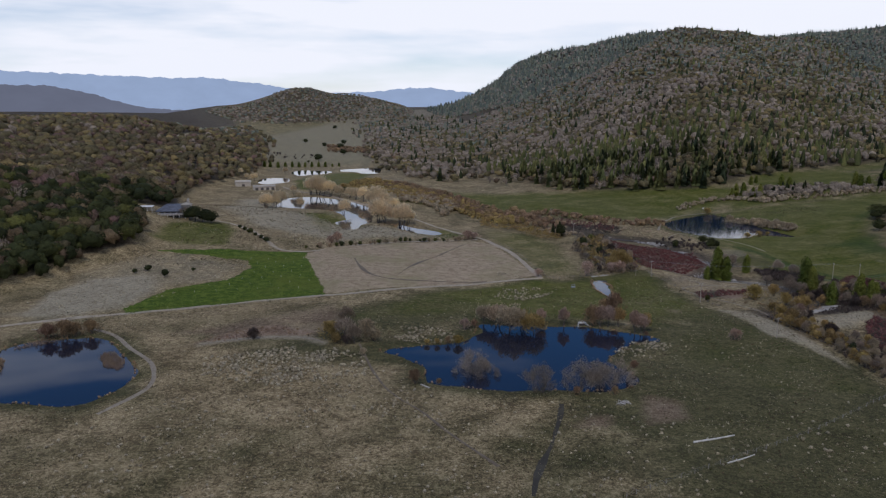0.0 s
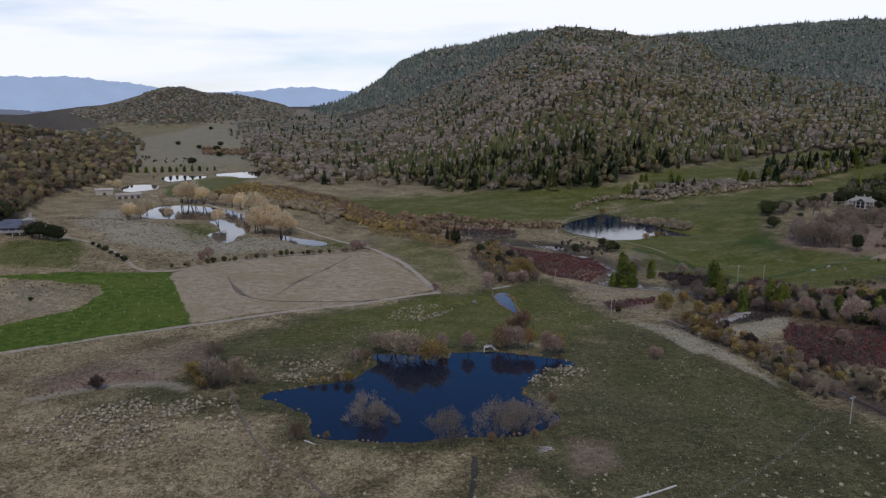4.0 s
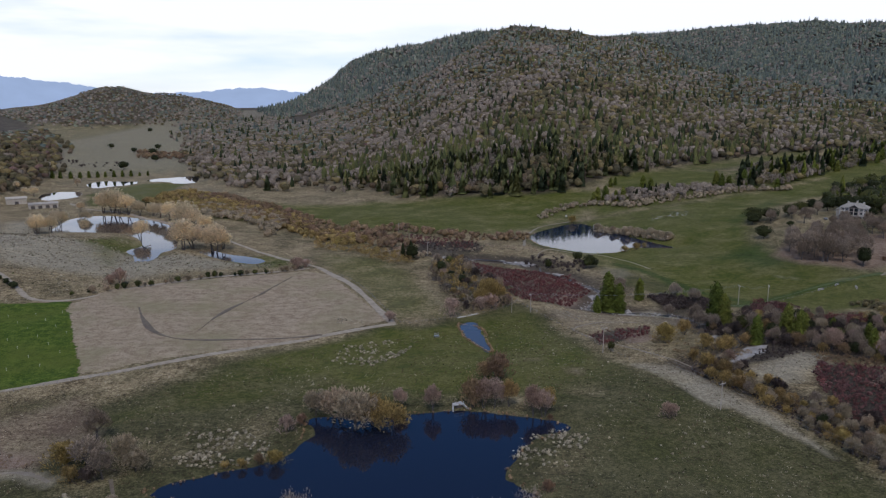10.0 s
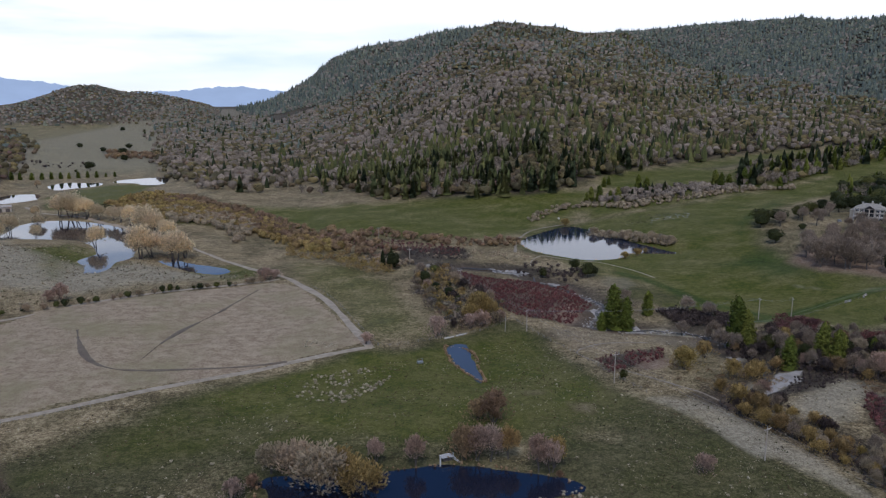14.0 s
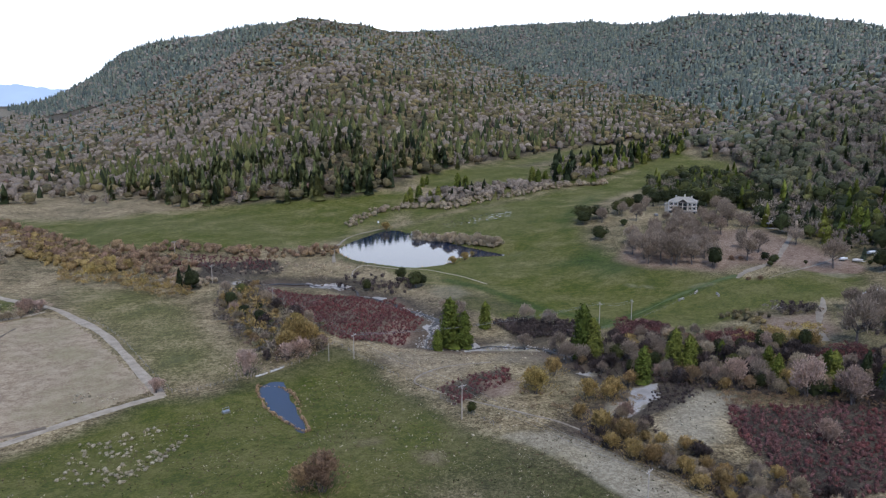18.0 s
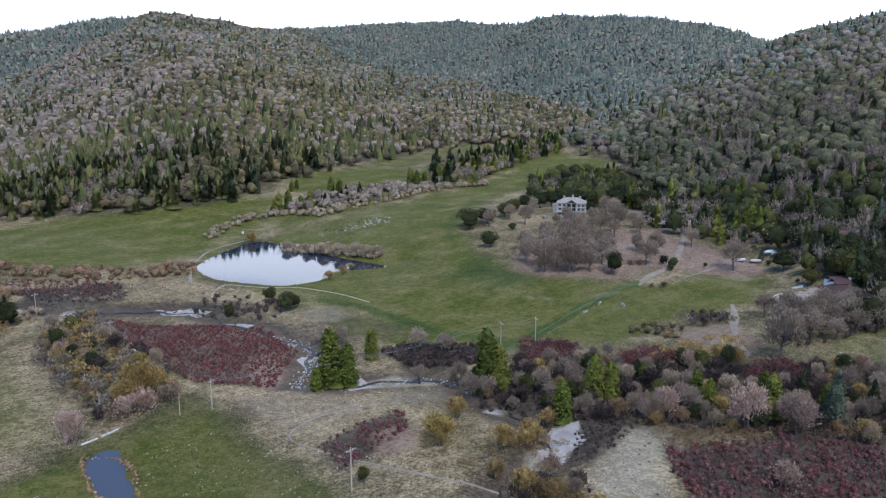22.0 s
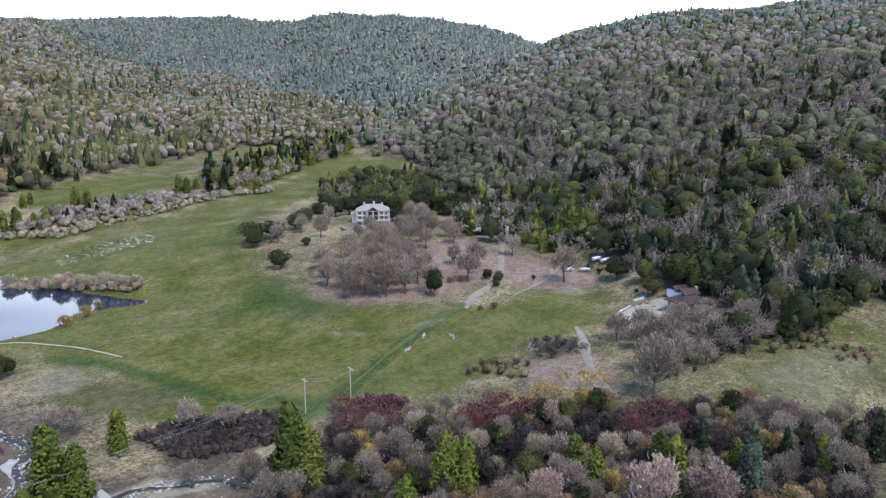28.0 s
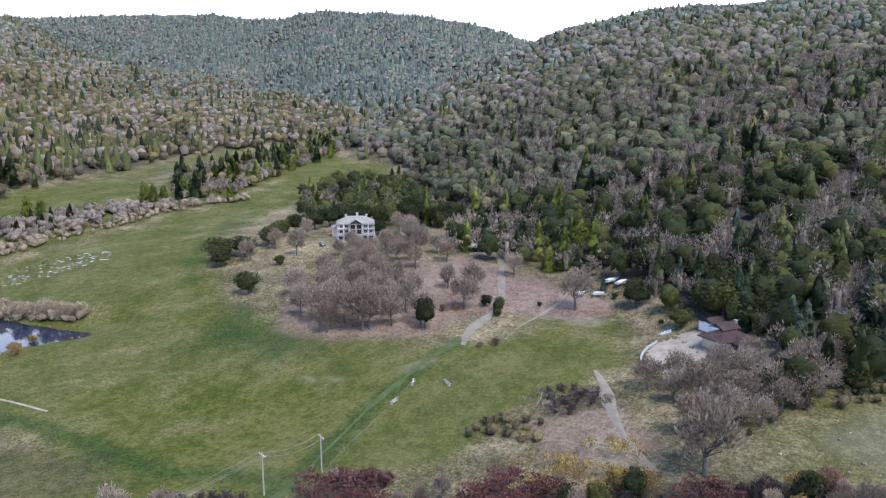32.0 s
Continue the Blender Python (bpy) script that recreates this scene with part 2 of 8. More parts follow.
def leaf_mat(name, stops, vary=0.2, grain=1.1, through_light=0.1):
    """Foliage or twigs: the colour differs from plant to plant, from spray to spray and in small clumps."""
    m, n, l, p = graph(name)
    info, geo, att = n.new("ShaderNodeObjectInfo"), n.new("ShaderNodeNewGeometry"), n.new("ShaderNodeAttribute")
    att.attribute_name = "tint"
    f = sum_node(n, l, sum_node(n, l, info.outputs["Random"], att.outputs["Fac"]), 1.0, "FRACT")
    col = ramp_node(n, l, f, stops)
    clump, fine = noise_node(n, l, geo.outputs["Position"], grain, 3, 0.6), noise_node(n, l, geo.outputs["Position"], grain * 3.2, 3, 0.7)
    each = sum_node(n, l, sum_node(n, l, f, 7.31, "MULTIPLY"), 1.0, "FRACT")
    bright = sum_node(n, l, sum_node(n, l, span_node(n, l, geo.outputs["Random Per Island"], 0, 1, 1 - vary, 1 + vary), span_node(n, l, each, 0, 1, 0.82, 1.18), "MULTIPLY"), span_node(n, l, sum_node(n, l, clump, fine), 0.74, 1.26, 0.5, 1.5), "MULTIPLY")
    hsv = n.new("ShaderNodeHueSaturation")
    l.new(bright, hsv.inputs["Value"])
    l.new(col, hsv.inputs["Color"])
    l.new(hsv.outputs[0], p.inputs["Base Color"])
    p.inputs["Roughness"].default_value = 0.8
    p.inputs["Specular IOR Level"].default_value = 0.15
    l.new(bump_node(n, l, sum_node(n, l, clump, fine), 0.6, 0.35), p.inputs["Normal"])
    thin, both, out = n.new("ShaderNodeBsdfTranslucent"), n.new("ShaderNodeMixShader"), n["Material Output"]
    both.inputs[0].default_value = through_light
    l.new(hsv.outputs[0], thin.inputs["Color"])
    l.new(p.outputs[0], both.inputs[1])
    l.new(thin.outputs[0], both.inputs[2])
    l.new(both.outputs[0], out.inputs["Surface"])
    return m


def ground_mat():
    m, n, l, p = graph("pasture_ground")
    at = n.new("ShaderNodeTexCoord").outputs["Object"]

    def mask(name):
        t = n.new("ShaderNodeAttribute")
        t.attribute_name = name
        return t.outputs["Fac"]

    huge, big, mid = noise_node(n, l, at, 0.012, 4), noise_node(n, l, at, 0.06, 5), noise_node(n, l, at, 0.35, 6, 0.62)
    fine, grain = noise_node(n, l, at, 1.1, 6, 0.75), noise_node(n, l, at, 2.6, 5, 0.8)
    mixv = sum_node(n, l, sum_node(n, l, big, 0.14, "MULTIPLY"), sum_node(n, l, sum_node(n, l, mid, 0.2, "MULTIPLY"), sum_node(n, l, sum_node(n, l, fine, 0.38, "MULTIPLY"), sum_node(n, l, grain, 0.34, "MULTIPLY"))))
    mixv = span_node(n, l, mixv, 0.45, 0.61, 0.22, 0.78)
    dry = ramp_node(n, l, mixv, [(0.28, (0.069, 0.048, 0.024)), (0.42, (0.166, 0.124, 0.063)), (0.54, (0.255, 0.194, 0.104)), (0.74, (0.447, 0.362, 0.211))])
    moss = ramp_node(n, l, mixv, [(0.28, (0.019, 0.018, 0.006)), (0.42, (0.046, 0.045, 0.015)), (0.54, (0.072, 0.067, 0.024)), (0.74, (0.148, 0.133, 0.062))])
    lush = ramp_node(n, l, mixv, [(0.32, (0.039, 0.052, 0.004)), (0.5, (0.071, 0.086, 0.005)), (0.68, (0.114, 0.120, 0.013))])
    pale = ramp_node(n, l, mixv, [(0.32, (0.203, 0.173, 0.116)), (0.5, (0.289, 0.249, 0.171)), (0.68, (0.406, 0.356, 0.249))])
    # leaf litter, painted darker to stand for shade under trees and brush
    litter_shade = ramp_node(n, l, mixv, [(0.34, (0.029, 0.022, 0.016)), (0.5, (0.058, 0.045, 0.032)), (0.66, (0.101, 0.081, 0.059))])
    rust = ramp_node(n, l, mixv, [(0.34, (0.138, 0.087, 0.059)), (0.5, (0.225, 0.152, 0.106)), (0.66, (0.313, 0.235, 0.175))])
    rich = ramp_node(n, l, mixv, [(0.32, (0.017, 0.032, 0.003)), (0.5, (0.034, 0.060, 0.005)), (0.68, (0.059, 0.089, 0.013))])
    sere = ramp_node(n, l, mixv, [(0.32, (0.064, 0.062, 0.012)), (0.5, (0.098, 0.095, 0.021)), (0.68, (0.148, 0.137, 0.040))])
    lush = blend_node(n, l, span_node(n, l, sum_node(n, l, sum_node(n, l, big, 0.6, "MULTIPLY"), sum_node(n, l, mid, 0.4, "MULTIPLY")), 0.40, 0.60), lush, sere)
    edge = sum_node(n, l, sum_node(n, l, big, 0.6, "MULTIPLY"), sum_node(n, l, fine, 0.4, "MULTIPLY"))

    def laid(under, over, name, soft=0.26):
        f = span_node(n, l, sum_node(n, l, mask(name), edge, "SUBTRACT"), -soft, soft)
        return blend_node(n, l, f, under, over)

    col = laid(dry, moss, "olive")
    col = laid(col, lush, "lush")
    col = laid(col, rich, "rich", 0.3)
    col = laid(col, litter_shade, "litter_shade")
    col = laid(col, rust, "rust")
    col = laid(col, pale, "pale")
    col = blend_node(n, l, span_node(n, l, huge, 0.3, 0.7, 0.0, 0.2), col, (0.17, 0.15, 0.09))
    l.new(col, p.inputs["Base Color"])
    p.inputs["Roughness"].default_value = 0.95
    p.inputs["Specular IOR Level"].default_value = 0.15
    l.new(bump_node(n, l, sum_node(n, l, fine, sum_node(n, l, grain, 0.5, "MULTIPLY")), 0.7, 0.25), p.inputs["Normal"])
    return m


def water_mat(name, body, rough=0.025, ripple=0.02):
    m, n, l, p = graph(name)
    at = n.new("ShaderNodeTexCoord").outputs["Object"]
    p.inputs["Base Color"].default_value = rgb(body)
    p.inputs["Roughness"].default_value, p.inputs["IOR"].default_value = rough, 1.42
    l.new(bump_node(n, l, noise_node(n, l, at, 0.7, 3), ripple, 0.05), p.inputs["Normal"])
    return m


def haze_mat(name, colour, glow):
    """Far ranges, blue with distance: the haze is painted in as a glow."""
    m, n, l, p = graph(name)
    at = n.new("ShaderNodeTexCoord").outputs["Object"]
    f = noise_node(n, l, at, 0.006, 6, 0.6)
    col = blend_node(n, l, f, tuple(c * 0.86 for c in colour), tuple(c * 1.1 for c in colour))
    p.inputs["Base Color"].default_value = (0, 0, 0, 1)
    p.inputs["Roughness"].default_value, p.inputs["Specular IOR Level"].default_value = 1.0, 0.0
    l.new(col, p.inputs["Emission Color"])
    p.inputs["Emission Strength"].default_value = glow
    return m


GROUND = ground_mat()
# part of the sky's blue reflection is put into these two body colours
WATER = water_mat("pond_water", (0.012, 0.015, 0.028))
BREEZY_WATER = water_mat("breezy_water", (0.012, 0.022, 0.045), 0.05, 0.16)
# narrow pond: the pale reflection of cloud is put into the body colour
SKY_PALE_WATER = water_mat("sky_pale_water", (0.075, 0.08, 0.09), 0.03)
CREEK_WATER = water_mat("creek_water", (0.030, 0.024, 0.017), 0.45)
DIRT = stuff_mat("dirt_track", (0.19, 0.155, 0.105), (0.33, 0.275, 0.20), (0.45, 0.385, 0.29), 2.4)
RUTS = stuff_mat("worn_grass_track", (0.17, 0.138, 0.095), (0.24, 0.20, 0.145), (0.32, 0.275, 0.205), 1.6)
WET_SOIL = stuff_mat("wet_soil", (0.018, 0.016, 0.010), (0.036, 0.031, 0.020), (0.07, 0.06, 0.04), 1.2)
DARK_SOIL = stuff_mat("dark_soil", (0.085, 0.064, 0.042), (0.135, 0.104, 0.07), (0.19, 0.152, 0.106), 1.6)
SAND = stuff_mat("pale_gravel", (0.20, 0.178, 0.148), (0.34, 0.31, 0.268), (0.50, 0.465, 0.42), 1.4)
MOWN = field_mat("fallow_field", (0.222, 0.166, 0.108), (0.325, 0.252, 0.166), (0.45, 0.365, 0.250), (0.250, 0.222, 0.118))
CROP = field_mat("green_crop", (0.029, 0.055, 0.007), (0.068, 0.107, 0.012), (0.137, 0.169, 0.029), (0.111, 0.130, 0.023))
DITCH_GRASS = stuff_mat("ditch_grass", (0.036, 0.052, 0.010), (0.058, 0.082, 0.014), (0.09, 0.115, 0.028), 1.5)
BARK = stuff_mat("grey_bark", (0.06, 0.05, 0.042), (0.11, 0.093, 0.08), (0.18, 0.155, 0.135), 6)
WOOD = stuff_mat("weathered_wood", (0.16, 0.14, 0.12), (0.27, 0.24, 0.21), (0.40, 0.37, 0.33), 8)
POLE_WOOD = stuff_mat("pole_wood", (0.30, 0.25, 0.20), (0.40, 0.345, 0.285), (0.50, 0.44, 0.37), 8)
PALE_WOOD = stuff_mat("bleached_wood", (0.38, 0.35, 0.31), (0.52, 0.49, 0.45), (0.66, 0.63, 0.59), 8)
CONCRETE = stuff_mat("concrete", (0.36, 0.35, 0.33), (0.47, 0.46, 0.44), (0.58, 0.57, 0.55), 4)
PLASTER = stuff_mat("cream_plaster", (0.40, 0.345, 0.27), (0.48, 0.42, 0.335), (0.55, 0.49, 0.41), 3, bump=0.1)
WHITE = stuff_mat("white_paint", (0.66, 0.66, 0.65), (0.77, 0.77, 0.76), (0.82, 0.82, 0.81), 3, bump=0.1)
SHINGLE = stuff_mat("grey_shingle", (0.21, 0.19, 0.155), (0.29, 0.265, 0.22), (0.37, 0.34, 0.29), 5)
RED_ROOF = stuff_mat("maroon_shingle", (0.038, 0.019, 0.016), (0.060, 0.031, 0.026), (0.09, 0.052, 0.044), 5)
BLUE_ROOF = stuff_mat("slate_roof", (0.05, 0.055, 0.07), (0.09, 0.10, 0.13), (0.15, 0.16, 0.19), 5)
TAN_ROOF = stuff_mat("tan_roof", (0.28, 0.24, 0.19), (0.40, 0.35, 0.29), (0.52, 0.47, 0.40), 5)
STONE = stuff_mat("field_stone", (0.19, 0.18, 0.16), (0.31, 0.29, 0.26), (0.45, 0.43, 0.40), 5)
DARK_WOOD = stuff_mat("dark_timber", (0.05, 0.04, 0.035), (0.09, 0.075, 0.065), (0.15, 0.125, 0.11), 6)
STEEL = stuff_mat("galvanised_steel", (0.3, 0.31, 0.32), (0.42, 0.43, 0.44), (0.55, 0.56, 0.57), 9, rough=0.45, metal=0.8)
WIRE = stuff_mat("wire", (0.18, 0.18, 0.18), (0.25, 0.25, 0.25), (0.33, 0.33, 0.33), 9, rough=0.5, metal=0.6)
RUBBER = stuff_mat("tyre_rubber", (0.015, 0.015, 0.015), (0.025, 0.025, 0.025), (0.04, 0.04, 0.04), 20, rough=0.8)
GLASS, _n, _l, _p = graph("window_glass")
_p.inputs["Base Color"].default_value, _p.inputs["Roughness"].default_value, _p.inputs["IOR"].default_value = (0.02, 0.024, 0.028, 1), 0.05, 1.5


def paint_mat(name, colour):
    m, n, l, p = graph(name)
    at = n.new("ShaderNodeTexCoord").outputs["Object"]
    l.new(blend_node(n, l, noise_node(n, l, at, 3, 4), tuple(c * 0.85 for c in colour), tuple(min(1, c * 1.1) for c in colour)), p.inputs["Base Color"])
    p.inputs["Roughness"].default_value = 0.3
    p.inputs["Coat Weight"].default_value = 0.5
    return m


TWIG = leaf_mat("bare_oak_twigs", [(0.0, (0.231, 0.187, 0.139)), (0.4, (0.273, 0.222, 0.164)), (0.7, (0.301, 0.245, 0.186)), (1.0, (0.253, 0.201, 0.152))], through_light=0.22)
# twig and leaf copies for far trees: distance haze is mixed into the colour
TWIG_HAZED = leaf_mat("hazed_bare_twigs", [(0.0, (0.200, 0.180, 0.152)), (1.0, (0.289, 0.242, 0.191))])
LEAF_HAZED = leaf_mat("hazed_oak_leaves", [(0.0, (0.127, 0.151, 0.128)), (0.6, (0.176, 0.194, 0.142)), (1.0, (0.225, 0.229, 0.147))])
TWIG_GREY = leaf_mat("grey_oak_twigs", [(0.0, (0.247, 0.189, 0.137)), (0.4, (0.288, 0.227, 0.168)), (0.7, (0.329, 0.261, 0.194)), (1.0, (0.258, 0.194, 0.137))], through_light=0.22)
TWIG_MIX = leaf_mat("mixed_creek_twigs", [(0.0, (0.190, 0.158, 0.128)), (0.12, (0.105, 0.083, 0.066)), (0.25, (0.235, 0.190, 0.140)), (0.38, (0.085, 0.068, 0.056)), (0.5, (0.215, 0.190, 0.162)), (0.62, (0.205, 0.140, 0.085)), (0.74, (0.130, 0.098, 0.082)), (0.86, (0.165, 0.155, 0.075)), (1.0, (0.265, 0.225, 0.180))], 0.28)
TWIG_TAN = leaf_mat("willow_twigs", [(0.0, (0.345, 0.278, 0.181)), (0.5, (0.421, 0.344, 0.229)), (1.0, (0.393, 0.297, 0.199))], through_light=0.4)
TWIG_GOLD = leaf_mat("golden_willow_twigs", [(0.0, (0.339, 0.242, 0.095)), (0.3, (0.390, 0.283, 0.105)), (0.55, (0.329, 0.221, 0.097)), (0.8, (0.407, 0.309, 0.100)), (1.0, (0.300, 0.201, 0.092))], 0.3, through_light=0.4)
TWIG_RUST = leaf_mat("rusty_brush_twigs", [(0.0, (0.239, 0.162, 0.101)), (0.5, (0.330, 0.231, 0.123)), (1.0, (0.273, 0.172, 0.117))], through_light=0.4)
TWIG_RED = leaf_mat("red_thicket_twigs", [(0.0, (0.127, 0.062, 0.057)), (0.35, (0.156, 0.077, 0.067)), (0.55, (0.143, 0.056, 0.049)), (0.8, (0.153, 0.054, 0.047)), (1.0, (0.130, 0.059, 0.052))], 0.3)
TWIG_PINK = leaf_mat("budding_twigs", [(0.0, (0.359, 0.260, 0.208)), (0.5, (0.441, 0.327, 0.256)), (1.0, (0.386, 0.267, 0.197))], through_light=0.4)
TWIG_PALE = leaf_mat("cottonwood_twigs", [(0.0, (0.708, 0.582, 0.386)), (0.5, (0.805, 0.678, 0.443)), (1.0, (0.740, 0.598, 0.415))], through_light=0.6)
# dark brush; shade of the gaps between bushes is added to its colour
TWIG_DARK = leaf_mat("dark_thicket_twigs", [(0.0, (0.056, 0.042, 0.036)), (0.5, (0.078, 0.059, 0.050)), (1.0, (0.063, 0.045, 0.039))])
TWIG_SLOPE = leaf_mat("slope_oak_twigs", [(0.0, (0.178, 0.144, 0.109)), (0.4, (0.213, 0.175, 0.131)), (0.7, (0.235, 0.194, 0.150)), (1.0, (0.197, 0.154, 0.117))], through_light=0.2)
# some blue of the haze is mixed into the eastern slope's oak green
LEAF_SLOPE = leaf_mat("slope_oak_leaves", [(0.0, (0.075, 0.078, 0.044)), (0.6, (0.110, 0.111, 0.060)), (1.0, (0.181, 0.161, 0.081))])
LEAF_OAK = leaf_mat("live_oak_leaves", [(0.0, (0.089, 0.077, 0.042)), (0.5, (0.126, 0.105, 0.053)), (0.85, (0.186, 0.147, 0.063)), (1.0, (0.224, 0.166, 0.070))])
LEAF_BROWN = leaf_mat("brown_oak_leaves", [(0.0, (0.114, 0.079, 0.050)), (0.4, (0.144, 0.105, 0.056)), (0.7, (0.090, 0.077, 0.040)), (0.92, (0.142, 0.091, 0.069)), (1.0, (0.172, 0.105, 0.087))])
NEEDLE = leaf_mat("cedar_needles", [(0.0, (0.082, 0.105, 0.017)), (0.5, (0.122, 0.139, 0.022)), (1.0, (0.163, 0.166, 0.032))])
NEEDLE_HILL = leaf_mat("hill_cedar_needles", [(0.0, (0.070, 0.081, 0.030)), (0.5, (0.103, 0.111, 0.038)), (1.0, (0.150, 0.143, 0.047))])
# darker oak copy and firs carry the shade between crowns in their colour
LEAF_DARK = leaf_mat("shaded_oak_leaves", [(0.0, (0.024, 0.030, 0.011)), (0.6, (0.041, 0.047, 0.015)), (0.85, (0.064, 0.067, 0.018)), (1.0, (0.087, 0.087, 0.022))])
NEEDLE_DARK = leaf_mat("fir_needles", [(0.0, (0.023, 0.031, 0.014)), (0.5, (0.036, 0.046, 0.019)), (1.0, (0.053, 0.063, 0.023))])
# needle copy for far trees, with distance haze painted in
NEEDLE_HAZED = leaf_mat("hazed_fir_needles", [(0.0, (0.092, 0.116, 0.100)), (0.5, (0.137, 0.160, 0.132)), (1.0, (0.203, 0.212, 0.150))])
NEEDLE_BLUE = leaf_mat("blue_spruce_needles", [(0.0, (0.061, 0.083, 0.052)), (0.6, (0.083, 0.106, 0.069)), (1.0, (0.102, 0.118, 0.072))])
TUSSOCK = leaf_mat("pale_tussock", [(0.0, (0.298, 0.248, 0.157)), (0.5, (0.373, 0.318, 0.216)), (1.0, (0.436, 0.377, 0.268))])
CLUMP = leaf_mat("dry_grass_clump", [(0.0, (0.230, 0.189, 0.119)), (0.5, (0.324, 0.273, 0.182)), (1.0, (0.446, 0.385, 0.277))])
REED = leaf_mat("dry_reed", [(0.0, (0.258, 0.166, 0.090)), (1.0, (0.347, 0.237, 0.135))])
SEDGE = leaf_mat("dark_sedge", [(0.0, (0.070, 0.049, 0.032)), (1.0, (0.133, 0.087, 0.052))])
STONE_PALE = leaf_mat("creek_stone", [(0.0, (0.26, 0.24, 0.21)), (0.5, (0.40, 0.37, 0.33)), (1.0, (0.52, 0.49, 0.45))])
# ---- plan of the valley floor, metres ----
POND = [(14, 281), (22, 285), (33, 288), (45, 292), (50, 300), (54, 305), (52, 315), (61, 314), (81, 312), (95, 312), (107, 306), (120, 299), (123, 294), (115, 293), (109, 289), (102, 280), (96, 271), (101, 261), (103, 254), (103, 250), (99, 246), (91, 242), (83, 242), (70, 243), (61, 242), (53, 243), (42, 246), (33, 249), (31, 258), (31, 264), (26, 270), (21, 277)]
WEST_POND = [(-127, 267), (-107, 236), (-93, 232), (-77, 230), (-70, 241), (-68, 256), (-71, 263), (-82, 278), (-95, 295), (-104, 297), (-122, 292), (-128, 283)]
FINGER = [(117, 408), (121, 411), (125, 409), (124.5, 404), (122.8, 394), (122.2, 386), (121.4, 378), (121, 372), (119.3, 370.5), (117.6, 378), (117, 384), (115.8, 391), (115.8, 397), (116.2, 403)]
MILL_POND = [(-115, 695), (-117, 728), (-117, 748), (-105, 762), (-85, 758), (-60, 737), (-43, 713), (-31, 687), (-24, 647), (-21, 607), (-27, 598), (-28, 582), (-31, 571), (-37, 567), (-42, 588), (-49, 606), (-43, 621), (-47, 641), (-56, 662), (-70, 677), (-93, 685)]
MILL_ARM = [(-5, 595), (0, 600), (14, 583), (29, 570), (35, 560), (33, 552), (22, 557), (11, 568)]
FAR_POND_A = [(-176, 883), (-183, 924), (-171, 938), (-151, 926), (-144, 892), (-156, 879), (-164, 870)]
FAR_POND_B = [(-158, 991), (-164, 1028), (-143, 1034), (-114, 1013), (-111, 991), (-128, 979), (-145, 969)]
FAR_POND_C = [(-106, 1029), (-93, 1053), (-72, 1068), (-56, 1082), (-47, 1010), (-64, 996), (-84, 1017)]
MEADOW_POND = [(206, 587), (215, 604), (240, 627), (259, 639), (267, 618), (272, 599), (274, 576), (280, 551), (284, 538), (274, 540), (258, 544), (247, 534), (227, 533), (216, 546), (206, 564)]
CROP_FIELD = [(-20, 366), (-47, 463), (-87, 458), (-136, 446), (-113, 445), (-74, 433), (-68, 416), (-75, 391), (-97, 371), (-106, 338), (-102, 329), (-62, 345)]
FALLOW = [(-20, 367), (-46, 457), (-34, 484), (10, 500), (57, 523), (70, 510), (88, 418), (31, 389)]
ROAD = [(-160, 305), (-120, 322), (-83, 337), (-57, 349), (-21, 363), (5, 373), (31, 387), (63, 403), (90, 413)]
ROAD_NORTH = [(90, 412), (87, 433), (84, 454), (79, 486), (72, 509), (61, 538), (46, 560), (29, 592), (9, 628), (-13, 665), (-42, 717), (-61, 742), (-81, 768), (-115, 799), (-138, 836)]
LANE = [(60, 530), (10, 504), (-21, 488), (-47, 466), (-63, 468), (-74, 484), (-88, 507), (-108, 528), (-128, 541), (-145, 549)]
LOOP = [(-66, 222), (-60, 237), (-59, 246), (-62, 257), (-68, 269), (-81, 284), (-94, 300), (-108, 307), (-130, 306)]
TRAIL = [(5, 289), (12, 263), (18, 245), (23, 236), (31, 225), (39, 211), (52, 190)]
BANK_STRIP = [(-55, 287.5), (-48, 292), (-33, 297), (-17, 297), (-9, 291)]
GULLY = [(157, 342), (163, 330), (166, 316), (169, 306), (172, 294), (176, 280), (180, 264), (183, 264), (182, 282), (183, 295), (181, 303), (180, 314), (179, 327), (176, 335), (166, 340)]
PASTURE_EAST = [(147, 438), (153, 430), (152, 414), (153, 392), (152, 365), (153, 351), (155, 342), (161, 330), (164, 316), (167, 306), (170, 294), (174, 280), (178, 262), (182, 240), (150, 236), (120, 262), (124, 296), (118, 320), (106, 345), (106, 400), (122, 414)]
RED_A = [(146, 533), (160, 508), (195, 485), (193, 452), (171, 424), (154, 440), (148, 486)]
RED_B = [(222, 326), (229, 324), (251, 314), (263, 297), (231, 272), (200, 285), (206, 299), (214, 318)]
RED_C = [(247, 404), (254, 407), (262, 404), (260, 390), (251, 384), (243, 393)]
RED_D = [(259, 375), (280, 378), (278, 361), (262, 362)]
RED_E = [(278, 344), (292, 342), (293, 331), (284, 328), (274, 335)]
RED_F = [(162, 380), (176, 386), (192, 390), (187, 376), (172, 368), (160, 364)]
DARK_A = [(211, 344), (227, 352), (229, 339), (214, 334), (202, 335)]
DARK_B = [(126, 599), (169, 582), (166, 552), (134, 562)]
DARK_C = [(212, 432), (232, 428), (244, 414), (236, 402), (214, 412)]
MEADOW = [(200, 577), (226, 616), (284, 653), (346, 660), (428, 680), (510, 702), (562, 709), (610, 687), (569, 675), (484, 647), (408, 615), (349, 558), (316, 503), (319, 462), (328, 431), (332, 420), (284, 412), (250, 424), (224, 436), (229, 493), (213, 530)]
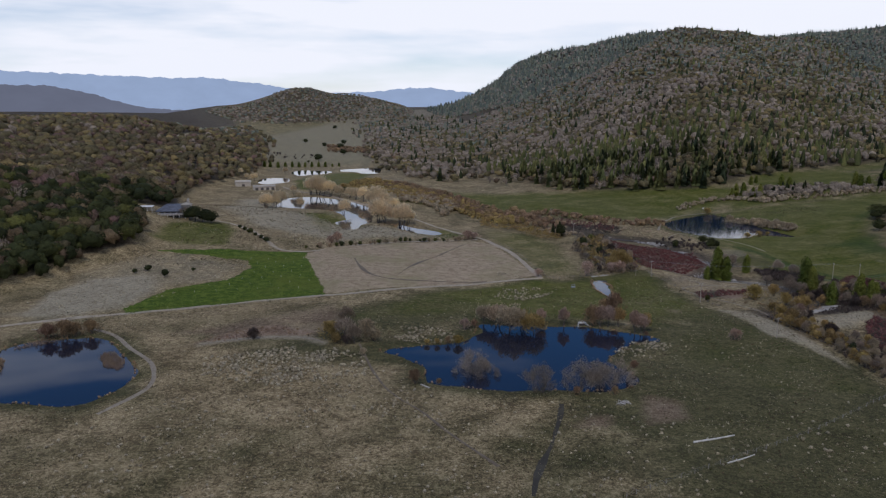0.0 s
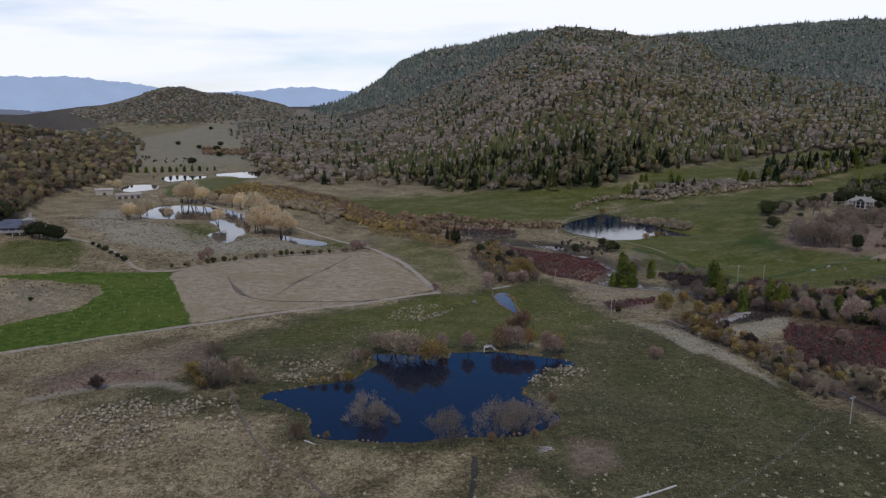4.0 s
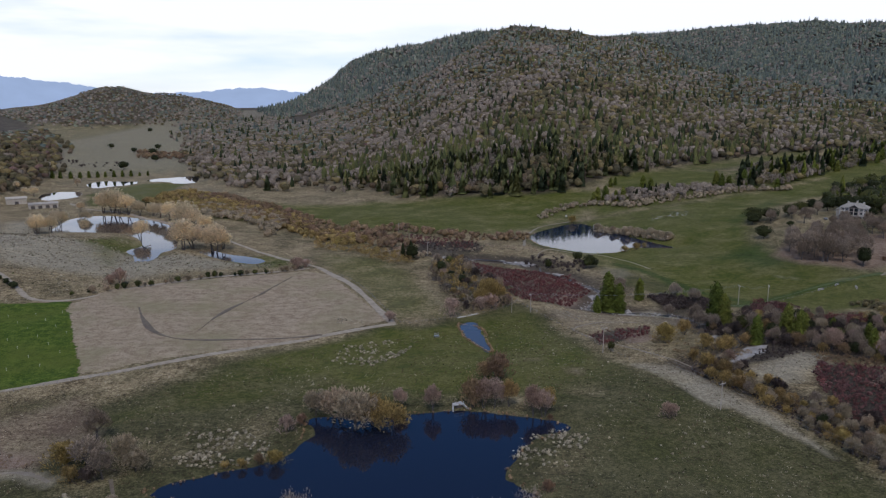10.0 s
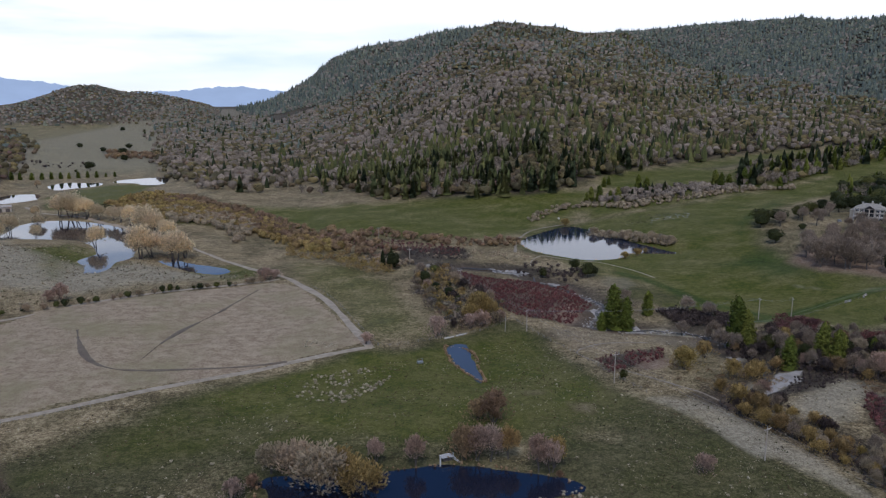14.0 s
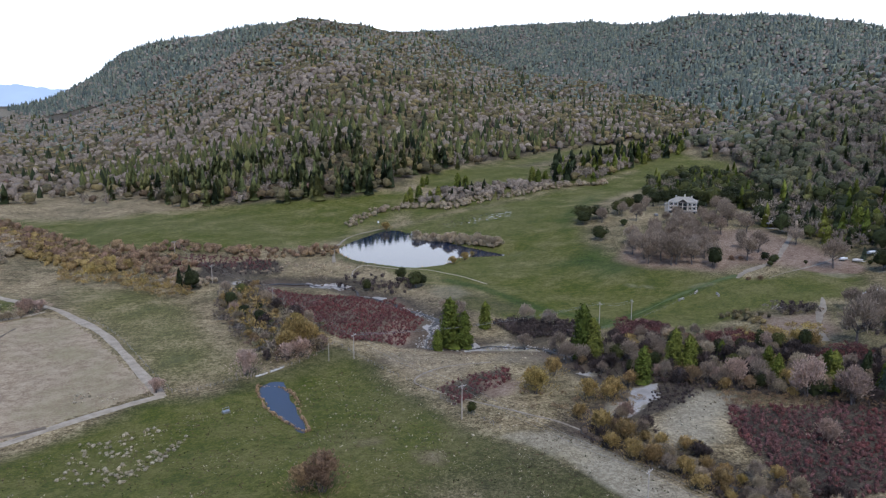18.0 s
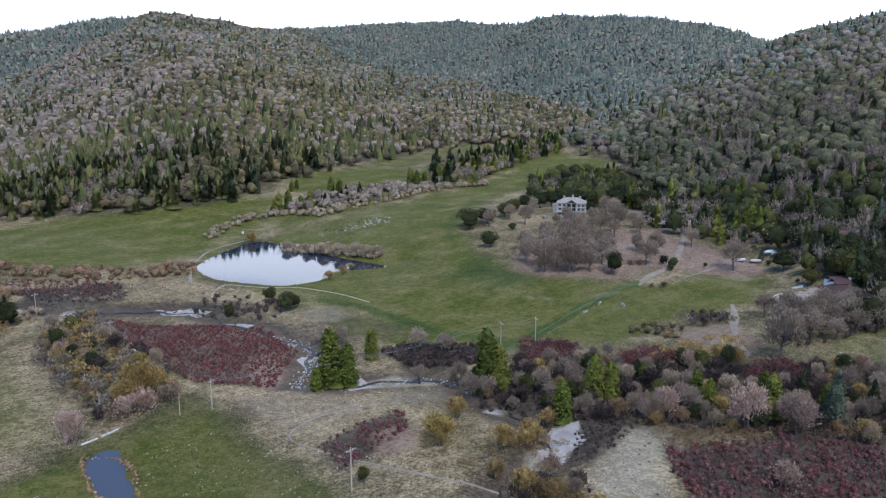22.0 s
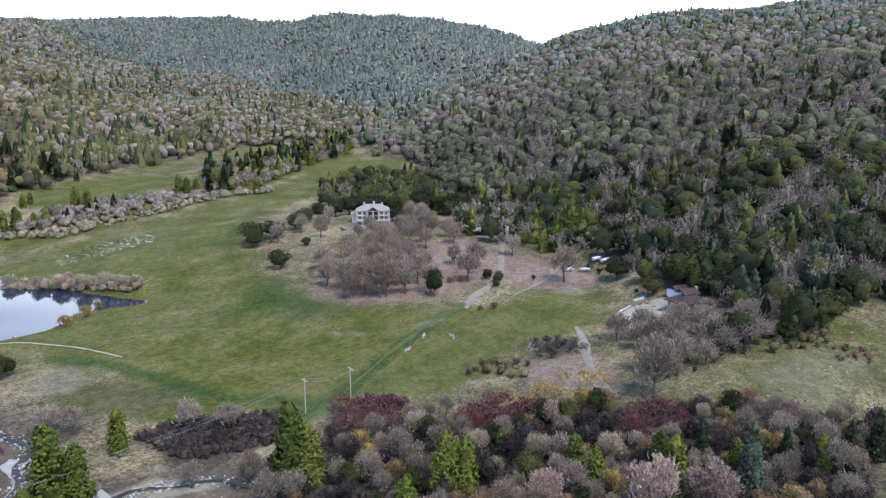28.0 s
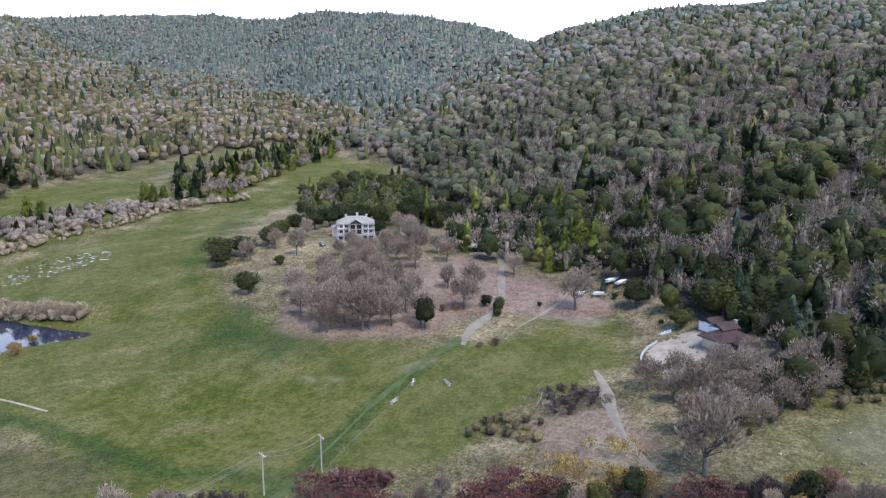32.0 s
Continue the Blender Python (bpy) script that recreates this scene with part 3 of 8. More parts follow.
MEADOW_EAST = [(338, 415), (374, 417), (374, 392), (351, 376), (324, 379), (302, 388), (286, 400), (286, 414)]
UPPER_MEADOW = [(328, 761), (345, 781), (428, 805), (469, 775), (419, 719), (347, 710)]
BELT = [(284, 655), (346, 662), (430, 682), (510, 702), (600, 735), (690, 810), (640, 835), (560, 792), (470, 775), (419, 719), (347, 708), (296, 690)]
FAR_MEADOW = [(510, 668), (568, 659), (598, 673), (609, 713), (590, 745), (612, 806), (590, 826), (556, 775), (538, 732)]
NORTH_PASTURE = [(-10, 720), (60, 690), (110, 640), (200, 600), (280, 668), (330, 730), (250, 775), (100, 790), (0, 850), (-40, 840)]
VALLEY = [(-230, 1040), (-60, 760), (10, 770), (20, 1000), (60, 1400), (90, 1900), (40, 2400), (-40, 2800), (-160, 2700), (-260, 2000), (-330, 1500)]
CREEK = [(116, 575), (133, 557), (153, 541), (180, 521), (187, 495), (193, 472), (197, 452), (189, 436), (179, 424), (187, 415), (200, 411), (213, 405), (217, 391), (214, 371), (211, 356), (203, 342), (191, 339), (181, 334), (184, 323), (189, 313), (193, 300), (196, 280), (202, 250), (215, 210), (230, 150)]
MID_PASTURE = [(90, 411), (97, 420), (123, 416), (117, 434), (114, 509), (104, 547), (66, 587), (66, 525), (76, 499), (84, 442)]
CREEKWOOD = [(227, 400), (240, 393), (265, 382), (281, 362), (291, 340), (302, 318), (310, 290), (267, 290), (256, 309), (243, 322), (230, 338), (221, 351), (214, 362), (210, 376)]
OLIVE_LAWN = [(240, 418), (251, 404), (272, 384), (287, 387), (302, 392), (329, 380), (340, 372), (345, 400), (332, 417), (291, 418)]
RICH = [(284, 500), (322, 506), (313, 473), (306, 452), (288, 462), (292, 484)]
SWALE = [(229,502), (236,487), (239,466), (238,453), (241,435), (248,424), (252,417)]
SCAR = [(-365, 1100), (-355, 1215), (-330, 1205), (-340, 1075)]
RICH_UP = [(326, 540), (340, 574), (372, 606), (420, 645), (453, 667), (412, 622), (352, 568)]
DITCH = [(230, 428), (245, 409), (269, 415), (288, 420), (303, 422), (320, 424), (333, 424)]
GROVE_SOIL = [(309, 478), (312, 456), (330, 434), (354, 432), (366, 407), (384, 399), (398, 433), (406, 474), (381, 490), (336, 500)]
BARE_A = [(-155, 328), (-145, 336), (-147, 377), (-140, 385), (-120, 395), (-108, 372), (-107, 338), (-117, 324), (-137, 320)]
SLOPE = [(-159, 404), (-125, 451), (-73, 429), (-69, 392), (-98, 373), (-107, 342), (-143, 364)]
OLIVE_A = [(124, 296), (160, 338), (172, 300), (184, 250), (240, 150), (120, 150), (95, 215), (105, 251)]
OLIVE_B = [(-10, 320), (10, 352), (31, 378), (84, 405), (112, 404), (150, 424), (158, 340), (118, 318), (100, 320), (82, 320), (49, 327)]
EAST_BANK = [(156, 430), (175, 420), (193, 407), (210, 398), (210, 384), (196, 386), (183, 391), (166, 378), (158, 389)]
GREY_MOUND = [(226, 341), (233, 333), (228, 324), (219, 322), (207, 312), (194, 314), (195, 326), (206, 332)]
YARD_SOIL = [(303, 389), (305, 378), (318, 368), (303, 350), (289, 350), (286, 367), (294, 378)]
WET = [(290, 634), (315, 644), (345, 630), (335, 614), (308, 611), (290, 620)]
PONDS = [(POND, -0.2), (WEST_POND, -0.8), (FINGER, -4.1), (MILL_POND, -5.0), (MILL_ARM, -5.2), (FAR_POND_A, -4.6), (FAR_POND_B, -4.6), (FAR_POND_C, -4.6), (MEADOW_POND, -3.2)]


def inside(poly, x, y):
    """Distance to a closed outline, negative within it."""
    p = np.array(poly, float)
    x, y = np.asarray(x, float), np.asarray(y, float)
    best, odd = np.full(x.shape, 1e9), np.zeros(x.shape, bool)
    for (ax, ay), (bx, by) in zip(p, np.roll(p, -1, 0)):
        u = np.clip(((x - ax) * (bx - ax) + (y - ay) * (by - ay)) / ((bx - ax) ** 2 + (by - ay) ** 2 + 1e-9), 0, 1)
        best = np.minimum(best, np.hypot(x - ax - u * (bx - ax), y - ay - u * (by - ay)))
        if by != ay:
            odd ^= ((ay > y) != (by > y)) & (x < (bx - ax) * (y - ay) / (by - ay) + ax)
    return np.where(odd, -best, best)


def beside(line, x, y):
    """Distance to an open line."""
    best = np.full(np.shape(x), 1e9)
    for (ax, ay), (bx, by) in zip(line, line[1:]):
        u = np.clip(((x - ax) * (bx - ax) + (y - ay) * (by - ay)) / ((bx - ax) ** 2 + (by - ay) ** 2 + 1e-9), 0, 1)
        best = np.minimum(best, np.hypot(x - ax - u * (bx - ax), y - ay - u * (by - ay)))
    return best


def round_line(line, step, closed=False):
    """A smooth line through the given corners, in even steps."""
    p = [Vector((a, b)) for a, b in line]
    n, out = len(p), []
    for i in range(n if closed else n - 1):
        a, b, c, d = (p[(i + k) % n] if closed else p[min(max(i + k, 0), n - 1)] for k in (-1, 0, 1, 2))
        m = max(1, int((c - b).length / step))
        for j in range(m):
            t = j / m
            out.append(0.5 * (2 * b + (c - a) * t + (2 * a - 5 * b + 4 * c - d) * t * t + (3 * b - a - 3 * c + d) * t ** 3))
    if not closed:
        out.append(p[-1])
    return [(v.x, v.y) for v in out]


SHORES = [(round_line(p, 3, True), level) for p, level in PONDS]


def ground(x, y):
    """Height of the finished ground."""
    x, y = np.asarray(x, float), np.asarray(y, float)
    z = land(x, y)
    d = beside(CREEK, x, y)
    z = z - 1.3 * ease(1 - d / 9) - 0.8 * ease(1 - d / 24)
    for shore, level in SHORES:
        lo, hi = np.min(shore, 0) - 24, np.max(shore, 0) + 24
        near = (x > lo[0]) & (x < hi[0]) & (y > lo[1]) & (y < hi[1])
        if not near.any():
            continue
        d = inside(shore, x[near], y[near]) + 0.5 * lumps(x[near], y[near], 3.0)
        w = ease(1 - d / 18)
        bank = level + np.where(d > 0, 0.10 * d, np.maximum(0.22 * d, -2.2))
        z[near] = np.where(d > 0, z[near] * (1 - w) + bank * w, bank)
    return z


def on(x, y, up=0.0):
    """A place on the ground."""
    return Vector((x, y, float(ground(np.array([float(x)]), np.array([float(y)]))[0]) + up))


def spread(lo, a, b, hi, step, grow=1.09, most=32.0):
    mid = list(np.arange(a, b + 0.1, step))
    for sign, end in ((-1, lo), (1, hi)):
        s, v = step, mid[0] if sign < 0 else mid[-1]
        while (v - end) * sign < 0:
            s = min(s * grow, most if abs(v) < 2750 else 90)
            v += sign * s
            mid.insert(0, v) if sign < 0 else mid.append(v)
    return np.array(mid)


XS, YS = spread(-3200, -170, 420, 3400, 3.1), spread(-500, 165, 660, 4800, 3.1)
XS, YS = np.unique(np.round(np.append(XS, np.arange(106, 136, 1.0)), 1)), np.unique(np.round(np.append(YS, np.arange(358, 420, 1.0)), 1))
gx, gy = np.meshgrid(XS, YS)
gz = ground(gx.ravel(), gy.ravel())
nx, ny = len(XS), len(YS)
corner = (np.arange(ny - 1)[:, None] * nx + np.arange(nx - 1)).ravel()
quads = np.stack([corner, corner + 1, corner + nx + 1, corner + nx], 1)


def fast_mesh(name, verts, quads, material, floats=None, smooth=False):
    """A mesh of quads from arrays, with values for each corner point."""
    me = bpy.data.meshes.new(name)
    me.vertices.add(len(verts))
    me.vertices.foreach_set("co", np.ascontiguousarray(verts, np.float32).ravel())
    me.loops.add(quads.size)
    me.loops.foreach_set("vertex_index", np.ascontiguousarray(quads, np.int32).ravel())
    me.polygons.add(len(quads))
    me.polygons.foreach_set("loop_start", np.arange(0, quads.size, 4, dtype=np.int32))
    me.polygons.foreach_set("loop_total", np.full(len(quads), 4, np.int32))
    me.materials.append(material)
    for key, values in (floats or {}).items():
        me.attributes.new(key, "FLOAT", "POINT").data.foreach_set("value", np.ascontiguousarray(values, np.float32))
    me.update(calc_edges=True)
    if smooth:
        me.shade_smooth()
    return me


def zone(polys, x, y, soft=8.0, most=1.0):
    v = np.zeros_like(x)
    for p in polys:
        lo, hi = np.min(p, 0) - 2 * soft, np.max(p, 0) + 2 * soft
        near = (x > lo[0]) & (x < hi[0]) & (y > lo[1]) & (y < hi[1])
        if near.any():
            v[near] = np.maximum(v[near], most * ease(0.5 - inside(p, x[near], y[near]) / (2 * soft)))
    return v


def wooded(x, y):
    """How far the hill woods cover the ground, 0 to 1."""
    a, r = bearing(x, y)
    front, north, behind, east, west, knoll = slopes(x, y)
    w = np.maximum.reduce([ease((front - 0.5) / 5), ease((east - 1.0) / 5), ease((west - 1.0) / 5), ease((behind - 2) / 6), ease((north - 1) / 5), 0.7 * ease((knoll - 1) / 8)])
    clear = zone([UPPER_MEADOW, MEADOW, MEADOW_EAST, FAR_MEADOW, SLOPE, BARE_A, SCAR], x, y, 5)
    clear = np.maximum(clear, zone([[(-182, 528), (-150, 500), (-118, 500), (-108, 530), (-138, 556), (-178, 556)]], x, y, 3))
    return w * (1 - clear)


GRAVEL = [[(207, 348), (214, 353), (221, 351), (219, 348), (212, 345)], [(194, 342), (199, 346), (202, 344), (198, 340)], [(137, 546), (141, 554), (150, 547), (148, 536)], [(209, 374), (213, 376), (217, 372), (212, 370)],
          [(192, 414), (206, 414), (214, 402), (209, 400), (199, 407)], [(192, 336), (203, 346), (218, 348), (212, 342), (198, 336)]]
GRAVEL += [[(169, 317), (176, 313), (173, 300), (167, 297), (166, 306)], [(298, 367), (301, 363), (298, 359), (294, 364)], [(291, 362), (297, 355), (294, 353), (288, 359)], [(384, 395), (389, 391), (393, 386), (388, 386), (382, 391)]]
RUSTY = [[(176, 449), (185, 454), (179, 435), (171, 424), (169, 431)], [(176, 379), (184, 381), (188, 372), (179, 363), (170, 364)], [(364, 404), (376, 396), (388, 403), (392, 414), (376, 420), (364, 414)]]
fx, fy = gx.ravel(), gy.ravel()
shore_d = np.minimum.reduce([np.where((fx > -200) & (fx < 330) & (fy > 200) & (fy < 1100), 0, 1e6) + inside(p, fx, fy) for p in (POND, WEST_POND, FINGER, MEADOW_POND)])
fa, fr = bearing(fx, fy)
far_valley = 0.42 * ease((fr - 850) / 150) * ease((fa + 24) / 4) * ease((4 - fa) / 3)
masks = {
    "olive": np.clip(0.17 * lumps(fx, fy, 26, 1) + 0.15 * lumps(fx, fy, 9, 6) + 0.08 + zone([OLIVE_A], fx, fy, 14, 0.5) + zone([[(-70, 140), (210, 140), (220, 215), (170, 235), (120, 246), (60, 236), (10, 246), (-40, 250), (-90, 215)]], fx, fy, 16, 0.06) + zone([[(-60, 300), (-30, 345), (40, 352), (66, 332), (45, 292), (10, 262), (-30, 270)]], fx, fy, 12, 0.4) + zone([[(50, 140), (230, 140), (240, 215), (170, 245), (120, 250), (96, 238), (60, 200)]], fx, fy, 16, 0.34) + zone([[(-70, 150), (40, 150), (30, 190), (-60, 200)]], fx, fy, 16, 0.1) + zone([OLIVE_B], fx, fy, 12, 0.5) + zone([PASTURE_EAST], fx, fy, 3, 0.36) + zone([VALLEY], fx, fy, 20, 0.15) + 0.5 * ease(1 - np.abs(shore_d) / 14) + 0.2 - 0.14 * ease((40 - fx) / 60) * ease((fy - 440) / 60) + 0.2 * ease((fx - 225) / 40) * ease((700 - fx) / 60), 0, 1),
    "lush": np.clip(1.0 * far_valley + zone([MEADOW, MEADOW_EAST, UPPER_MEADOW, BELT], fx, fy, 12, 0.78) + zone([FAR_MEADOW], fx, fy, 14, 0.8) + zone([OLIVE_LAWN], fx, fy, 9, 0.5) + zone([NORTH_PASTURE], fx, fy, 20, 0.78) + zone([[(347, 775), (403, 795), (478, 798), (545, 818), (633, 848), (610, 880), (533, 858), (466, 836), (380, 806)]], fx, fy, 12, 0.7) + zone([MID_PASTURE], fx, fy, 14, 0.56) + zone([[(-91, 618), (-64, 650), (-35, 630), (-19, 571), (-24, 541), (-51, 530), (-72, 553)], [(7, 539), (12, 571), (45, 573), (56, 545), (40, 525)], [(-140, 890), (-120, 960), (-80, 1005), (-55, 985), (-70, 880), (-110, 840)]], fx, fy, 10, 0.72) + zone([[(300, 296), (367, 292), (376, 316), (335, 340), (302, 335)]], fx, fy, 8, 0.55) + zone([[(200, 470), (230, 428), (247, 406), (266, 402), (285, 390), (300, 392), (330, 420), (250, 440), (222, 470)]], fx, fy, 7, 0.62) + zone([[(-147, 477), (-150, 524), (-116, 533), (-101, 512), (-95, 466), (-125, 458)]], fx, fy, 6, 0.75) + zone([OLIVE_B], fx, fy, 14, 0.5) + zone([OLIVE_A], fx, fy, 14, 0.1) + zone([PASTURE_EAST], fx, fy, 5, 0.22) + zone([VALLEY], fx, fy, 40, 0.18) + zone([[(229, 493), (213, 530), (205, 515), (212, 470), (222, 440)]], fx, fy, 8, 0.5) + zone([[(40, 372), (84, 402), (112, 402), (118, 360), (96, 330), (70, 345)]], fx, fy, 12, 0.7) + zone([[(-129, 864), (-101, 890), (-74, 986), (-61, 900), (-66, 850), (-93, 819), (-115, 813)]], fx, fy, 8, 0.95), 0, 1),
    "rich": np.clip(zone([RICH], fx, fy, 12, 0.75) + zone([RICH_UP], fx, fy, 9, 0.6) + 0.85 * ease(1 - beside(DITCH, fx, fy) / 5.5) + 0.85 * ease(1 - beside(SWALE, fx, fy) / 7), 0, 1),
    # litter with painted shade below woods, thickets and creek brush
    "litter_shade": np.clip(zone([[(176, 540), (205, 522), (238, 480), (236, 436), (206, 440), (200, 500)]], fx, fy, 8, 0.45) + wooded(fx, fy) + zone([RED_A, RED_B], fx, fy, 5, 0.85) + zone([DARK_A, DARK_B, DARK_C, RED_C, RED_D, RED_E, RED_F, CREEKWOOD], fx, fy, 5, 0.95) + zone([YARD_SOIL], fx, fy, 6, 0.55) + 0.85 * ease(1 - beside(CREEK, fx, fy) / 18), 0, 1),
    "rust": np.clip(zone([RED_A], fx, fy, 5, 0.42) + 0.36 * ease(1 - beside(CREEK, fx, fy) / 12) + zone(RUSTY, fx, fy, 3, 0.75) + zone([EAST_BANK], fx, fy, 6, 0.4) + zone([GROVE_SOIL], fx, fy, 9, 0.85) + zone([YARD_SOIL], fx, fy, 6, 0.7) + zone([[(101, 239), (113, 233), (111, 218), (96, 214), (96, 227)], [(74, 213), (81, 222), (88, 222), (87, 210)], [(126, 350), (127, 356), (136, 354), (133, 349)], [(135, 335), (137, 343), (145, 339), (141, 331)]], fx, fy, 5, 0.6) + zone([[(-62, 286), (-49, 300), (-33, 310), (-16, 304), (-15, 296), (-30, 300), (-46, 290)]], fx, fy, 5, 0.7) + zone([[(-76, 300), (-12, 352), (2, 306), (-37, 296)]], fx, fy, 8, 0.5), 0, 1),
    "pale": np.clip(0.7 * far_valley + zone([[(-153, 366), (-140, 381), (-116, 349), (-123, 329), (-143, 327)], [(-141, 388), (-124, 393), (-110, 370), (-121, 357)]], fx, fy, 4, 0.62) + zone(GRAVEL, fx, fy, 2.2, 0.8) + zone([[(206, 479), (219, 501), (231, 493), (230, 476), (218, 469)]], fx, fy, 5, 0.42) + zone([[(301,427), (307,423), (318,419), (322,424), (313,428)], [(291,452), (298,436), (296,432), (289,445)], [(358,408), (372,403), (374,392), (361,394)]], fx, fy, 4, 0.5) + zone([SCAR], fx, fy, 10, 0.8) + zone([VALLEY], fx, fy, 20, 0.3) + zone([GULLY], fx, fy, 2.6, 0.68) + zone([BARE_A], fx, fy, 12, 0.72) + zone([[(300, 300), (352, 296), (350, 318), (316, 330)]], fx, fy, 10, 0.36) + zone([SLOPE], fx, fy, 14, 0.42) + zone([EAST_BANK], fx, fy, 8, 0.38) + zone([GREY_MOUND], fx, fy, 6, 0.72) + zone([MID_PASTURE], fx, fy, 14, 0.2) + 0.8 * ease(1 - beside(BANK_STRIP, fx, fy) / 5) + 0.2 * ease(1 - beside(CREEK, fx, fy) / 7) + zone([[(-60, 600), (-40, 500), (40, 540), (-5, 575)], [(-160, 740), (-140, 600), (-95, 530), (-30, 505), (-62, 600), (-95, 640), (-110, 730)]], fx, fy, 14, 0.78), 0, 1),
}
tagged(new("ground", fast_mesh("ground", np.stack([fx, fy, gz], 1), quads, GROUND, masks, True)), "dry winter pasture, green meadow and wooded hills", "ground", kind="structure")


def ribbon(name, line, width, material, label, up=0.10, kind="structure", category="track", wobble=0.35, across=4, level=None):
    """A strip that lies on the ground along a line, with an uneven edge."""
    p = np.array(round_line(line, 2.0))
    d = np.gradient(p, axis=0)
    side = np.stack([-d[:, 1], d[:, 0]], 1) / np.linalg.norm(d, axis=1)[:, None]
    rng = np.random.default_rng(len(name) + len(line))
    wide = width / 2 * (1 + wobble * (np.convolve(rng.normal(size=(len(p) + 6)), np.ones(7) / 7, "valid"))[:, None])
    t = np.linspace(-1, 1, across + 1)
    x = p[:, 0, None] + side[:, 0, None] * wide * t
    y = p[:, 1, None] + side[:, 1, None] * wide * t
    z = ground(x.ravel(), y.ravel()).reshape(x.shape) + up
    z[:, 0] -= up * 1.3
    z[:, -1] -= up * 1.3
    if level is not None:
        z = np.repeat((ground(p[:, 0], p[:, 1]) + level)[:, None], across + 1, 1)
    m = across + 1
    c = (np.arange(len(p) - 1)[:, None] * m + np.arange(across)).ravel()
    return tagged(new(name, fast_mesh(name, np.stack([x.ravel(), y.ravel(), z.ravel()], 1), np.stack([c, c + m, c + m + 1, c + 1], 1), material, None, True)), label, category, kind=kind)


def patch(name, poly, material, label, cell=1.2, up=0.12, category="field"):
    """A field that lies on the ground, cut to its outline."""
    lo, hi = np.min(poly, 0) - cell, np.max(poly, 0) + cell
    px, py = np.meshgrid(np.arange(lo[0], hi[0], cell), np.arange(lo[1], hi[1], cell))
    m, keep = px.shape[1], inside(poly, px[:-1, :-1] + cell / 2, py[:-1, :-1] + cell / 2) < 0
    rng = np.random.default_rng(len(name))
    px, py = (v.ravel() + rng.uniform(-0.3, 0.3, v.size) * cell for v in (px, py))
    c = (np.arange(keep.shape[0])[:, None] * m + np.arange(m - 1))[keep]
    used, q = np.unique(np.stack([c, c + 1, c + m + 1, c + m], 1), return_inverse=True)
    px, py = px[used], py[used]
    v = np.stack([px, py, ground(px, py) + np.where(inside(poly, px, py) > -cell, 0.02, up)], 1)
    return tagged(new(name, fast_mesh(name, v, q.reshape(-1, 4), material, None, True)), label, category, kind="structure")


def ragged(poly, step, amount, seed):
    """An outline with small uneven steps."""
    rng = np.random.default_rng(seed)
    out = []
    for a, b in zip(poly, poly[1:] + poly[:1]):
        n = max(1, int(math.dist(a, b) / step))
        for k in range(n):
            u = k / n
            out.append((a[0] + (b[0] - a[0]) * u + rng.normal(0, amount), a[1] + (b[1] - a[1]) * u + rng.normal(0, amount)))
    return out


patch("fallow_field", ragged(FALLOW, 7, 0.35, 1), MOWN, "bare brown fallow field with faint mowing lines")
patch("crop_field", ragged(CROP_FIELD, 6, 0.8, 2), CROP, "dark green irrigated field of short grass")
ribbon("road", ROAD, 3.4, DIRT, "pale dirt farm road along the field", category="road")
ribbon("road_north", ROAD_NORTH, 3.4, DIRT, "pale dirt farm road towards the mill pond", category="road")
ribbon("lane", LANE, 3.0, DIRT, "gravel lane up to the hillside house", category="road")
ribbon("track", LOOP, 1.7, RUTS, "dirt track round the small pond")
ribbon("trail", TRAIL, 1.0, DARK_SOIL, "worn path through dry grass", wobble=0.5)
ribbon("drive", [(292, 349), (296, 353), (300, 357), (306, 362), (314, 368), (325, 375), (331, 380)], 2.3, RUTS, "worn dirt drive with wheel ruts", wobble=1.3)
ribbon("drive_upper", [(432, 352), (414, 341), (400, 336), (386, 333), (372, 331)], 5.0, DIRT, "dirt drive cut through the woods")
ribbon("drive_lodge", [(330, 421), (338, 425), (346, 427), (353, 428), (361, 430), (368, 432), (376, 437), (392, 447), (408, 457), (417, 464), (424, 474)], 2.4, RUTS, "pale dirt drive up to the lodge", up=0.07, wobble=1.0)
for stony in ([(192, 336), (203, 346), (218, 348), (212, 342), (198, 336)], [(207, 348), (214, 353), (221, 351), (219, 348), (212, 345)], [(209, 374), (213, 376), (217, 372), (212, 370)], [(137, 546), (141, 554), (150, 547), (148, 536)]):
    patch("gravel_bar", ragged(stony, 1.4, 0.8, len(stony)), SAND, "pale washed gravel beside the creek", 0.8, 0.1, "gravel")
ribbon("gully", [(394, 420), (384, 417), (375, 415.5), (362, 415), (351, 415), (340, 413)], 1.1, RUTS, "shallow eroded gully across the lawn", up=0.06, wobble=0.9)
patch("farm_yard", ragged([(350, 374), (358, 374), (366, 371), (369, 366), (363, 361), (356, 358), (340, 361), (337, 367), (343, 372)], 3, 0.5, 5), DIRT, "pale gravel yard in front of the farmhouse", 0.9, 0.08, "yard")
patch("lodge_yard", ragged([(411, 470), (417, 469), (424, 467), (424, 460), (416, 459), (409, 463)], 3, 0.4, 6), RUTS, "pale dirt yard beside the gazebo", 0.9, 0.08, "yard")
patch("lodge_drive", ragged([(404, 541), (412, 553), (420, 566), (424, 563), (417, 550), (410, 538), (398, 524), (393, 522), (392, 528)], 3, 0.4, 7), RUTS, "pale gravel drive beside the lodge", 0.9, 0.08, "drive")
ribbon("footpath", [(192, 530), (197, 541), (205, 548), (212, 540), (218, 532), (229, 524), (238, 508), (243, 488)], 0.8, DIRT, "pale footpath along the pond dam")
